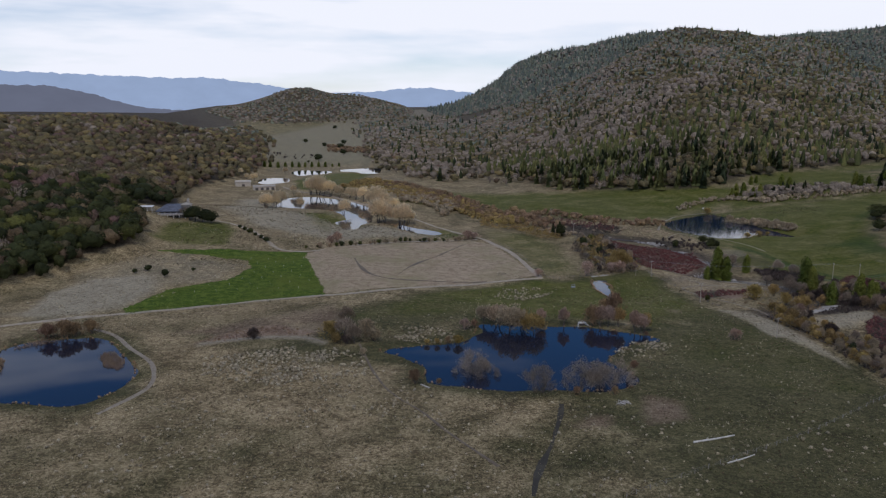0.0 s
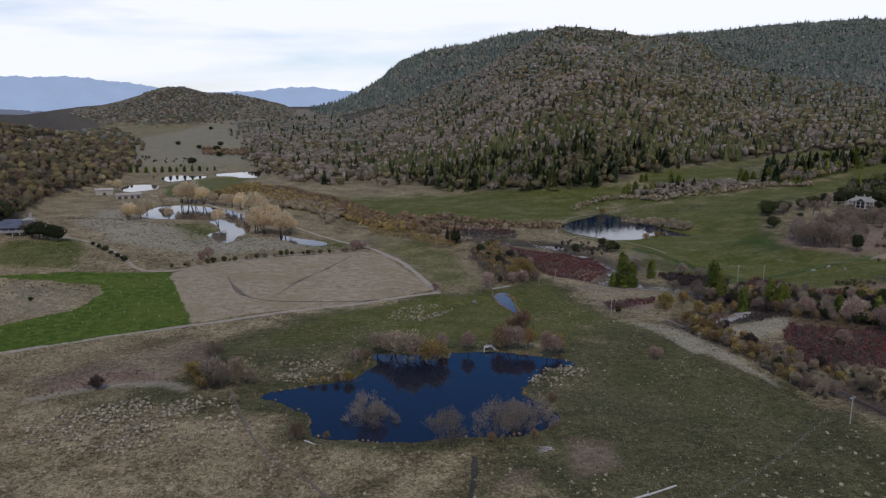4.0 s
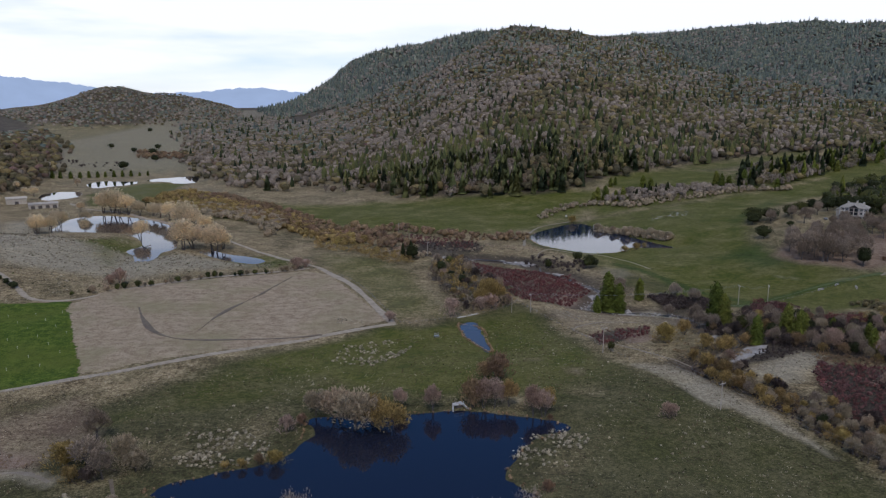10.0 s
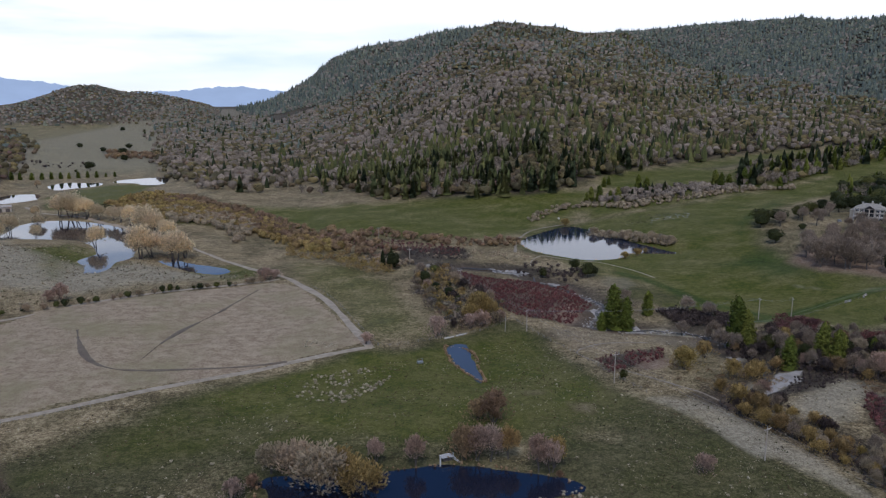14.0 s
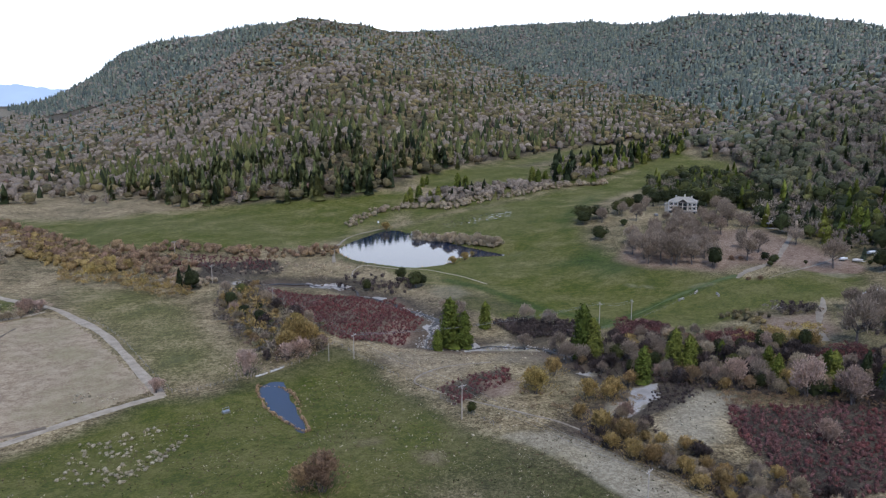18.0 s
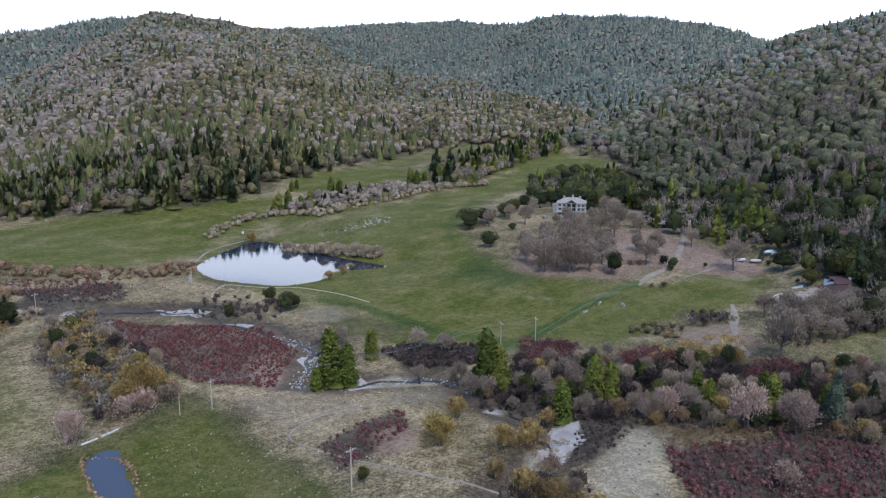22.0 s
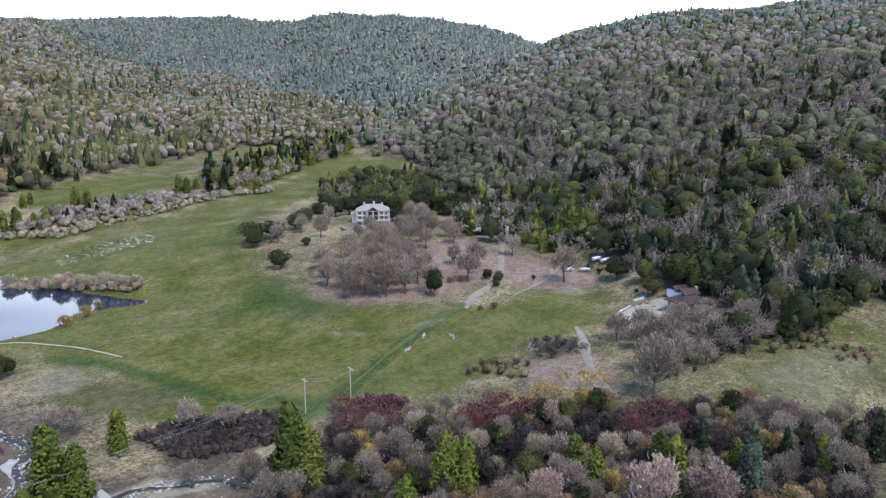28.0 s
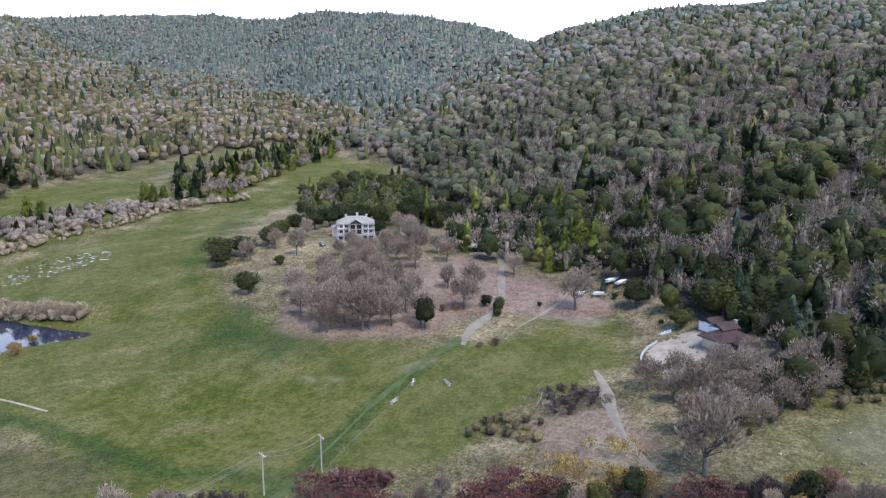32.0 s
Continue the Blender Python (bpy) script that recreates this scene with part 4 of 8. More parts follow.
ribbon("dam_path", [(194, 562), (203, 588), (212, 606), (230, 630), (261, 648)], 1.4, RUTS, "faint worn path on the pond's low dam", up=0.08, wobble=0.8)
ribbon("sand_bank", BANK_STRIP, 1.3, RUTS, "pale sandy bank along the dry channel", up=0.08, category="bank", wobble=1.2)
ribbon("runnel", [(74, 230), (72, 220), (70, 213), (67, 202), (64, 194), (61, 184), (59, 174)], 1.1, WET_SOIL, "dark wet runnel through dry grass", up=0.06, wobble=1.6)
ribbon("ditch", DITCH, 1.5, DITCH_GRASS, "dark green grassy ditch across the meadow", up=0.05, wobble=1.3)
ribbon("field_mark", [(-15, 447), (-11, 431), (-5, 414), (3, 403), (14, 399), (36, 399), (60, 403)], 2.6, DARK_SOIL, "darker damp channel across the fallow field", up=0.3, wobble=0.9)
ribbon("field_mark", [(13, 411), (16, 424), (20, 437), (28, 456), (36, 473), (43, 489), (50, 506)], 1.9, DARK_SOIL, "darker damp channel across the fallow field", up=0.3, wobble=1.4)
ribbon("old_track", [(182, 336), (172, 352), (163, 374), (160, 390), (172, 397), (190, 395)], 0.9, RUTS, "thin pale path over the grey bank", wobble=0.5)
swing = np.array(round_line(CREEK, 3.0))
turn = np.gradient(swing, axis=0)
turn = np.stack([-turn[:, 1], turn[:, 0]], 1) / np.linalg.norm(turn, axis=1)[:, None]
walked = np.arange(len(swing)) * 3.0
swing = swing + turn * (1.3 * np.sin(walked / 4.3) + 0.9 * np.sin(walked / 2.1 + 1))[:, None]
swing = [tuple(p) for p in swing]
ribbon("creek", swing, 1.2, CREEK_WATER, "shallow brown creek winding through brush", level=0.3, category="creek", wobble=1.8)
for first, last, width in ((22, 30, 2.6), (33, 38, 3.2), (42, 47, 2.4), (50, 60, 4.2), (63, 66, 3.4)):
    ribbon("gravel_bar", [(x + 0.9 * math.sin(first), y + 0.6) for x, y in swing[first:last]], width, SAND, "pale gravel along the creek's bend", up=0.1, category="gravel", wobble=2.6)
for index, (shore, level) in enumerate(SHORES):
    lo, hi = np.min(shore, 0) - 4, np.max(shore, 0) + 4
    px, py = np.meshgrid(np.arange(lo[0], hi[0], 3.0), np.arange(lo[1], hi[1], 3.0))
    d = inside(shore, px.ravel(), py.ravel()).reshape(px.shape)
    m = px.shape[1]
    c = (np.arange(px.shape[0] - 1)[:, None] * m + np.arange(m - 1))[d[:-1, :-1] < 5].ravel()
    q = np.stack([c, c + 1, c + m + 1, c + m], 1)
    used, q = np.unique(q, return_inverse=True)
    v = np.stack([px.ravel(), py.ravel(), np.full(px.size, level)], 1)[used]
    tagged(new("pond_water", fast_mesh("pond_water", v, q.reshape(-1, 4), SKY_PALE_WATER if index == 2 else BREEZY_WATER if index == 8 else WATER)), "still blue pond water that mirrors the sky", "pond", kind="structure")


def range_far(name, table, colour, glow, seed):
    """A far mountain range, a long ridge with folded flanks."""
    rows = np.array(table, float)
    a = np.arange(rows[0, 0], rows[-1, 0], 0.12)
    top = np.interp(a, rows[:, 0], rows[:, 3]) * (1 + 0.0 * a) + 5 * lumps(a * 40, a * 11, 16, seed) + 2.5 * lumps(a * 40, a * 3, 5, seed)
    far = np.interp(a, rows[:, 0], rows[:, 2])
    u = np.linspace(0, 1, 9)
    r = far[:, None] - (1 - u) * 420 + 25 * lumps(a[:, None] * 30, u * 40, 12, seed)
    z = -30 + (top + 30)[:, None] * u ** 0.9
    t = np.radians(a)[:, None]
    v = np.stack([MIDDLE[0] + r * np.sin(t), MIDDLE[1] + r * np.cos(t), z], -1).reshape(-1, 3)
    c = (np.arange(len(a) - 1)[:, None] * 9 + np.arange(8)).ravel()
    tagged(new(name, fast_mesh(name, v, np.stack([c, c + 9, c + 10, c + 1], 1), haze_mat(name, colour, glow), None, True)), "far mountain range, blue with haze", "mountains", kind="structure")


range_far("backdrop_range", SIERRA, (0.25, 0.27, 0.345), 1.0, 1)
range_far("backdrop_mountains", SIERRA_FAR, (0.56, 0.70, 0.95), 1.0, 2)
# ---- trees and brush ----
def sprays(centres, outward, long, broad, rng, tilt=0.5, radial=False):
    """Small four-cornered sprays of leaves or twigs: corner points, four to each."""
    n = len(centres)
    o = outward + rng.normal(0, tilt, (n, 3))
    o /= np.linalg.norm(o, axis=1)[:, None] + 1e-9
    side = np.cross(o, rng.normal(size=(n, 3)))
    side /= np.linalg.norm(side, axis=1)[:, None] + 1e-9
    run = o if radial else np.cross(o, side)
    a, b = (run * np.asarray(long).reshape(-1, 1), side * np.asarray(broad).reshape(-1, 1))
    return np.stack([centres - a, centres + b, centres + a * 0.9, centres - b * 0.8], 1)


def crown_round(n, rng, size=0.2, lobes=7, low=0.18, fill=0.25):
    """A lumpy broadleaf crown in a box 1 wide and 1 high."""
    at = rng.normal(size=(lobes, 3))
    at /= np.linalg.norm(at, axis=1)[:, None]
    at = at * [0.26, 0.26, 0.2] + [0, 0, 0.6]
    k = rng.integers(0, lobes, n)
    d = rng.normal(size=(n, 3))
    d[:, 2] = np.where(d[:, 2] < -0.5, -d[:, 2], d[:, 2])
    d /= np.linalg.norm(d, axis=1)[:, None]
    c = at[k] + d * [0.25, 0.25, 0.2] * (1 - fill * rng.random((n, 1)) ** 2)
    c[:, 2] = np.maximum(c[:, 2], low)
    return sprays(c, d, size * rng.uniform(0.6, 1.2, n), size * rng.uniform(0.4, 0.9, n), rng, 0.45)


def crown_bare(n, rng, size=0.16, thin=0.2, low=0.15, limbs=0):
    """The twigs of a leafless tree: upright fans about the ends of its limbs."""
    limbs = limbs or max(4, min(14, n // 8))
    t, lift = np.arange(limbs) * 2.4 + rng.random(limbs), rng.uniform(-0.35, 1.0, limbs)
    flat = np.sqrt(np.clip(1 - lift ** 2, 0.05, 1))
    ends = np.stack([np.cos(t) * flat, np.sin(t) * flat, lift], 1) * [0.31, 0.31, 0.32] * rng.uniform(0.75, 1.1, (limbs, 1)) + [0, 0, 0.55]
    k = rng.integers(0, limbs, n)
    d = rng.normal(size=(n, 3)) + [0, 0, 0.3]
    d /= np.linalg.norm(d, axis=1)[:, None]
    c = ends[k] + d * 0.19 * rng.random((n, 1)) ** 0.6 * [1, 1, 1.1]
    c[:, 2] = np.maximum(c[:, 2], low + 0.1 * rng.random(n))
    run = d * 0.5 + (ends[k] - [0, 0, 0.3]) * 0.9 + [0, 0, 0.5]
    return sprays(c, run / np.linalg.norm(run, axis=1)[:, None], size * rng.uniform(0.7, 1.3, n), size * thin * rng.uniform(0.6, 1.4, n), rng, 0.3, True)


def crown_fan(n, rng, size=0.16, thin=0.14, lean=0.55, stems=9, low=0.0):
    """Upright twigs of a thicket bush: sheaves that rise and spread from the ground, about 1 wide and 1 high."""
    t, far = np.arange(stems) * 2.4 + rng.random(stems), np.sqrt(rng.random(stems)) * 0.42
    foot = np.stack([np.cos(t) * far, np.sin(t) * far, np.zeros(stems)], 1)
    tall = rng.uniform(0.62, 1.0, stems) * (1 - 0.5 * far)
    k = rng.integers(0, stems, n)
    d = rng.normal(0, 0.32, (n, 3)) + foot[k] * lean * 2
    d[:, 2] = 1.0
    d /= np.linalg.norm(d, axis=1)[:, None]
    up = low + (1 - low) * rng.random(n) ** 0.7
    c = foot[k] + d * (tall[k] * up)[:, None] * 0.9
    return sprays(c, d, size * rng.uniform(0.6, 1.3, n), size * thin * rng.uniform(0.6, 1.5, n), rng, 0.14, True)


def crown_cone(n, rng, wide=0.2, size=0.07, belly=0.9):
    """Drooping tiers of a conifer, 1 high."""
    z = rng.random(n) ** 1.25
    t = rng.random(n) * 2 * np.pi
    r = wide * (1 - z) ** belly * (0.6 + 0.4 * rng.random(n)) * (1 + 0.18 * np.sin(z * 42 + t))
    c = np.stack([r * np.cos(t), r * np.sin(t), 0.05 + 0.94 * z], 1)
    d = np.stack([np.cos(t), np.sin(t), np.full(n, 0.15)], 1)
    return sprays(c, d, size * (1.25 - z) * rng.uniform(0.7, 1.3, n), size * 0.75 * (1.25 - z) * rng.uniform(0.7, 1.2, n), rng, 0.5)


def crown_plume(n, rng, wide=0.22, size=0.05, lobes=34):
    """Upright plumes that make up a dense cedar, 1 high."""
    k = rng.integers(0, lobes, n)
    z0 = 0.02 + 0.76 * (np.arange(lobes) / lobes) ** 1.1
    t0 = np.arange(lobes) * 2.4 + rng.normal(0, 0.3, lobes)
    r0 = wide * (1 - z0) ** 0.55 * rng.uniform(0.75, 1.1, lobes) * np.minimum(1, 0.72 + z0 * 2)
    up = rng.uniform(0.14, 0.24, lobes)
    s, t = rng.random(n), rng.random(n) * 2 * np.pi
    r = r0[k] * (0.62 + 0.4 * np.sin(np.pi * np.minimum(1, s * 1.25)) * 0.9)
    puff = wide * 0.34 * np.sqrt(np.clip(1 - s, 0, 1)) * (1 - 0.5 * z0[k])
    d = np.stack([np.cos(t0[k]) + 0.8 * np.cos(t), np.sin(t0[k]) + 0.8 * np.sin(t), np.full(n, 0.55)], 1)
    c = np.stack([r * np.cos(t0[k]) * 0.86 + puff * np.cos(t), r * np.sin(t0[k]) * 0.86 + puff * np.sin(t), z0[k] + up[k] * s], 1)
    c[:, 2] = np.minimum(c[:, 2], 0.99)
    return sprays(c, d / np.linalg.norm(d, axis=1)[:, None], size * rng.uniform(0.6, 1.2, n), size * 0.6 * rng.uniform(0.6, 1.2, n), rng, 0.45)


def joined(*shapes):
    """Shapes put together: loose sprays, or points with their faces."""
    vs, qs, n = [], [], 0
    for s in shapes:
        v, q = s if isinstance(s, tuple) else (s.reshape(-1, 3), np.arange(s.size // 3).reshape(-1, 4))
        vs.append(v)
        qs.append(q + n)
        n += len(v)
    return np.concatenate(vs), np.concatenate(qs)


def dome(m, rng, bulge=0.3, jitter=0.05, lobes=9, wide=0.5, foot=0.12, power=5):
    """The solid inside of a crown: a lumpy dome without its underside, 1 wide and 1 high."""
    u = np.linspace(-1, 1, m + 1)
    a, b = (v.ravel() for v in np.meshgrid(u, u))
    one = np.ones_like(a)
    k = (np.arange(m)[:, None] * (m + 1) + np.arange(m)).ravel()
    cell = np.stack([k, k + 1, k + m + 2, k + m + 1], 1)
    sides = [(a, b, one), (one, a, b), (-one, -a, b), (-a, one, b), (a, -one, b)]
    v = np.concatenate([np.stack(s, 1) for s in sides])
    q = np.concatenate([cell + n * len(a) for n in range(5)])
    _, first, back = np.unique(v.round(6), axis=0, return_index=True, return_inverse=True)
    v, q = v[first], back.ravel()[q]
    v = np.tan(v * 0.75) / np.tan(0.75)
    d = v / np.linalg.norm(v, axis=1)[:, None]
    at = rng.normal(size=(lobes, 3)) + [0, 0, 0.4]
    at /= np.linalg.norm(at, axis=1)[:, None]
    r = 1 - bulge + bulge * np.clip(d @ at.T, 0, 1).max(1) ** power + rng.normal(0, jitter, len(d))
    p = d * r[:, None] * [wide, wide, 0.5] + [0, 0, 0.5]
    p[:, 2] = foot + (p[:, 2] - 0.02) * (1 - foot)
    return p, q


def spire(rings, sides, rng, wide=0.2, jitter=0.12, belly=0.85):
    """The solid inside of a conifer: skirts of branches one above the other, 1 high."""
    z = np.repeat(np.linspace(0.03, 1, rings), 2)[1:-1] if rings > 3 else np.linspace(0.03, 1, rings)
    z = np.append(z, 1.0)
    flare = np.where(np.arange(len(z)) % 2 == 0, 1.06, 0.86) if rings > 3 else np.ones(len(z))
    r = wide * (1 - z) ** belly * flare + 0.006
    t = np.arange(sides) * 2 * np.pi / sides
    rr = r[:, None] * (1 + rng.normal(0, jitter, (len(z), sides)))
    v = np.stack([rr * np.cos(t), rr * np.sin(t), np.repeat(z[:, None], sides, 1) + rng.normal(0, 0.008, rr.shape)], -1).reshape(-1, 3)
    k, j = np.arange(len(z) - 1)[:, None] * sides, np.arange(sides)
    return v, np.stack([k + j, k + (j + 1) % sides, k + sides + (j + 1) % sides, k + sides + j], -1).reshape(-1, 4)


def stand(name, crowns, spots, high, wide, material, label, category="woods", seed=0, patchy=0.0):
    """Many plants too numerous to count, joined in one mesh."""
    rng = np.random.default_rng(seed)
    spots = np.asarray(spots, float)
    n = len(spots)
    if not n:
        return None
    z = ground(spots[:, 0], spots[:, 1])
    pick, turn = rng.integers(0, len(crowns), n), rng.random(n) * 2 * np.pi
    vs, qs, ts, base = [], [], [], 0
    crowns = [joined(c) for c in crowns]
    for k, (cv, cq) in enumerate(crowns):
        who = np.flatnonzero(pick == k)
        if not len(who):
            continue
        p = cv[None] * np.stack([wide[who], wide[who], high[who]], 1)[:, None]
        co, si = np.cos(turn[who])[:, None], np.sin(turn[who])[:, None]
        x, y = p[..., 0] * co - p[..., 1] * si + spots[who, :1], p[..., 0] * si + p[..., 1] * co + spots[who, 1:2]
        vs.append(np.stack([x, y, p[..., 2] + z[who, None] - 0.15], -1).reshape(-1, 3))
        qs.append((cq[None] + (np.arange(len(who)) * len(cv))[:, None, None] + base).reshape(-1, 4))
        hue = rng.random(len(who))
        if patchy:
            hue = np.clip(0.5 + 0.42 * lumps(spots[who, 0], spots[who, 1], patchy, seed % 9) + 0.3 * (hue - 0.5), 0, 0.999)
        ts.append(np.repeat(hue, len(cv)))
        base += len(who) * len(cv)
    return tagged(new(name, fast_mesh(name, np.concatenate(vs), np.concatenate(qs), material, {"tint": np.concatenate(ts)})), label, category, kind="stuff")


def sow(poly, gap, seed, keep=1.0):
    """Uneven spots inside an outline."""
    rng = np.random.default_rng(seed)
    lo, hi = np.min(poly, 0), np.max(poly, 0)
    x, y = np.meshgrid(np.arange(lo[0], hi[0], gap), np.arange(lo[1], hi[1], gap))
    x, y = (v.ravel() + rng.uniform(-0.48, 0.48, v.size) * gap for v in (x, y))
    ok = (inside(poly, x, y) < 0) & (rng.random(x.size) < keep)
    return np.stack([x[ok], y[ok]], 1)


def sow_ring(a0, a1, r0, r1, gap, seed, grow=0.0):
    """Uneven spots between two bearings and two distances from MIDDLE; the gap may widen with distance."""
    rng = np.random.default_rng(seed)
    out, r = [], r0
    while r < r1:
        g = gap * (1 + grow * (r - r0) / 1000)
        m = max(1, int(r * radians(a1 - a0) / g))
        t = np.radians(a0 + (np.arange(m) + rng.uniform(0, 1, m)) * (a1 - a0) / m)
        q = r + rng.uniform(-0.5, 0.5, m) * g
        out.append(np.stack([MIDDLE[0] + q * np.sin(t), MIDDLE[1] + q * np.cos(t)], 1))
        r += g
    return np.concatenate(out)


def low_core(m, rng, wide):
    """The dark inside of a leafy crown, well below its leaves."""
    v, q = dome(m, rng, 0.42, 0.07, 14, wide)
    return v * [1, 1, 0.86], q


RNG = np.random.default_rng(7)
FAR_ROUND = [joined(dome(2, RNG, 0.34, 0.09, 7, wide=0.52, foot=0.0), crown_round(4, RNG, 0.13, 6, 0.3)) for _ in range(12)]
FAR_BARE = [joined(dome(2, RNG, 0.36, 0.11, 8, wide=0.48, foot=0.0), crown_bare(6, RNG, 0.12, 0.45, 0.3, 5)) for _ in range(12)]
FAR_CONE = [joined(spire(3, 5, RNG, 0.19, 0.2, 0.62), crown_cone(4, RNG, 0.2, 0.1, 0.6)) for _ in range(8)]
TINY_ROUND = [joined(dome(1, RNG, 0.2, 0.13, 5, wide=0.56, foot=0.0), crown_round(3, RNG, 0.16, 4, 0.3)) for _ in range(12)]
TINY_CONE = [spire(3, 4, RNG, 0.2, 0.22, 0.6) for _ in range(8)]
MID_ROUND = [joined(dome(3, RNG, 0.46, 0.09, 16, 0.42, 0.06, 8), crown_round(54, RNG, 0.07, 14, 0.16)) for _ in range(10)]
MID_BARE = [joined(dome(1, RNG, 0.3, 0.14, wide=0.2, foot=0.0), crown_bare(84, RNG, 0.085, 0.4, 0.08, 16)) for _ in range(8)]
MID_CONE = [joined(spire(6, 6, RNG, 0.18, 0.2, 0.62), crown_cone(26, RNG, 0.2, 0.075, 0.6)) for _ in range(8)]
NEAR_ROUND = [joined(dome(4, RNG, 0.5, 0.08, 24, 0.38, 0.06, 9), crown_round(130, RNG, 0.052, 24, 0.14, 0.2)) for _ in range(8)]
NEAR_BARE = [joined(dome(1, RNG, 0.3, 0.12, wide=0.12, foot=0.0), crown_bare(200, RNG, 0.072, 0.22, 0.08, 24)) for _ in range(8)]
NEAR_CONE = [joined(spire(9, 8, RNG, 0.17, 0.2, 0.62), crown_cone(140, RNG, 0.21, 0.055, 0.6)) for _ in range(8)]


def woods(prefix, spots, hill, share, seed, label, haze=(1e6, 1.0, 0.0), size=1.0, near=0.0):
    """Mixed woods on one of the hills. share gives, for each spot, the odds of bare, brown, live oak, cedar, fir;
    haze the distance at which the haze-coloured copies begin, the depth over which they take over, and their largest
    share."""
    rng = np.random.default_rng(seed)
    x, y = spots[:, 0], spots[:, 1]
    heights = np.stack(slopes(x, y))
    rows = np.array((FRONT, NORTH, BACK, EAST, WEST, KNOLL)[hill], float)
    a, r = bearing(x, y)
    ok = (heights.argmax(0) == hill) & (r < np.interp(a, rows[:, 0], rows[:, 2]) + (70, 70, 70, 70, 400, 70)[hill] + 900 * (hill == 0) * ease(-a / 2)) & (rng.random(len(spots)) < wooded(x, y))
    spots = spots[ok]
    odds = np.stack(share(spots[:, 0], spots[:, 1]), 1)
    odds = np.cumsum(odds / odds.sum(1)[:, None], 1)
    kind = (rng.random((len(spots), 1)) > odds).sum(1)
    r = bearing(spots[:, 0], spots[:, 1])[1]
    ok = ~((r < 470) & (spots[:, 0] > 200)) | (rng.random(len(spots)) < 0.66)
    spots, kind, r = spots[ok], kind[ok], r[ok]
    rank = np.where(r < (near or (470 if hill == 3 else 0)), 2, np.where(r < 700, 1, 0))
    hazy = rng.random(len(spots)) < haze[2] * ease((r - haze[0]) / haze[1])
    tiny = r > 1450
    for k, (word, mat, dim, far, mid, close, h, w) in enumerate((
            ("bare_woods", TWIG, TWIG_HAZED, FAR_BARE, MID_BARE, NEAR_BARE, (7, 11), 0.98), ("brown_woods", LEAF_BROWN, LEAF_HAZED, FAR_ROUND, MID_ROUND, NEAR_ROUND, (6, 9), 1.1), ("oak_woods", LEAF_OAK, LEAF_HAZED, FAR_ROUND, MID_ROUND, NEAR_ROUND, (6.5, 10), 1.2),
            ("cedar_woods", NEEDLE_HILL, NEEDLE_HAZED, FAR_CONE, MID_CONE, NEAR_CONE, (12, 19), 1.0), ("fir_woods", NEEDLE_DARK, NEEDLE_HAZED, FAR_CONE, MID_CONE, NEAR_CONE, (11, 19), 1.0))):
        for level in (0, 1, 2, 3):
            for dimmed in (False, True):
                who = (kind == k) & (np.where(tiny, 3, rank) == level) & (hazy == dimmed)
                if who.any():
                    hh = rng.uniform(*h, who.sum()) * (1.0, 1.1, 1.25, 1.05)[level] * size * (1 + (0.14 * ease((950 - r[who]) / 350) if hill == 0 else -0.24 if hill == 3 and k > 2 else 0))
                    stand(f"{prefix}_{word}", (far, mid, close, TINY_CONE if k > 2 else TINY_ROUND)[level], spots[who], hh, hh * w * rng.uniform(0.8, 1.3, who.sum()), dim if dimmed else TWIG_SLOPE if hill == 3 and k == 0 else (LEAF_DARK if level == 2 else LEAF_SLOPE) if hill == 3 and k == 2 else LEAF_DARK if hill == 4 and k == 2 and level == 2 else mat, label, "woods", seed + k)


def patches(x, y, scale, seed, sharp=2.2):
    """Broad uneven patches, 0 to 1."""
    return np.clip(0.5 + sharp * 0.5 * (0.75 * lumps(x, y, scale, seed) + 0.35 * lumps(x, y, scale * 0.31, seed + 3)), 0, 1)


def share_front(x, y):
    a, r = bearing(x, y)
    right = ease((a - 14) / 12)
    left, foot, bare = ease((4 - a) / 8), ease((930 - r) / 300), patches(x, y, 62, 5)
    cedar = foot * np.clip(0.75 + 0.9 * lumps(x, y, 26, 8), 0, 2) * (1 - left)
    return ((0.10 + 0.95 * bare) * (1 - 0.32 * right) + 0.6 * left * foot, 0.16 + 0.2 * (1 - bare), 0.06 + 0.85 * (1 - bare) + 0.4 * right, cedar + 0.015 + 0.06 * right, 0.03 + 0.22 * foot * ease((a - 12) / 12) + 0.035 * (1 - bare))


def share_north(x, y):
    bare = patches(x, y, 55, 3)
    return (0.1 + 0.5 * bare, 0.1 + 0 * x, 0.5 - 0.2 * bare, 0.05 + 0 * x, 0.4 + 0 * x)


def share_back(x, y):
    bare = patches(x, y, 70, 6)
    return (0.06 + 0.30 * bare, 0.05 + 0 * x, 0.72 - 0.2 * bare, 0.05 + 0 * x, 0.20 + 0 * x)


def share_east(x, y):
    a, r = bearing(x, y)
    bare, cedar = patches(x, y, 34, 9), np.clip(0.26 + 0.6 * lumps(x, y, 22, 4), 0.04, 1)
    return (0.08 + 0.66 * bare, 0.04 + 0 * x, 0.24 + 0.75 * (1 - bare), 0.6 * cedar * (0.3 + 0.5 * bare), 0.04 + 0.07 * (1 - bare) + 0.15 * ease((r - 800) / 300))


def share_west(x, y):
    a, r = bearing(x, y)
    brown = patches(x, y, 30, 2)
    return (0.03 + 0.09 * brown, (0.2 + 0.7 * brown) * ease((r - 280) / 200) + 0.12, 0.35 + 0.5 * (1 - brown), 0.0 * x, 0.0 * x)


def share_knoll(x, y):
    return (0.5 + 0 * x, 0.5 + 0 * x, 0.3 + 0 * x, 0 * x, 0 * x)


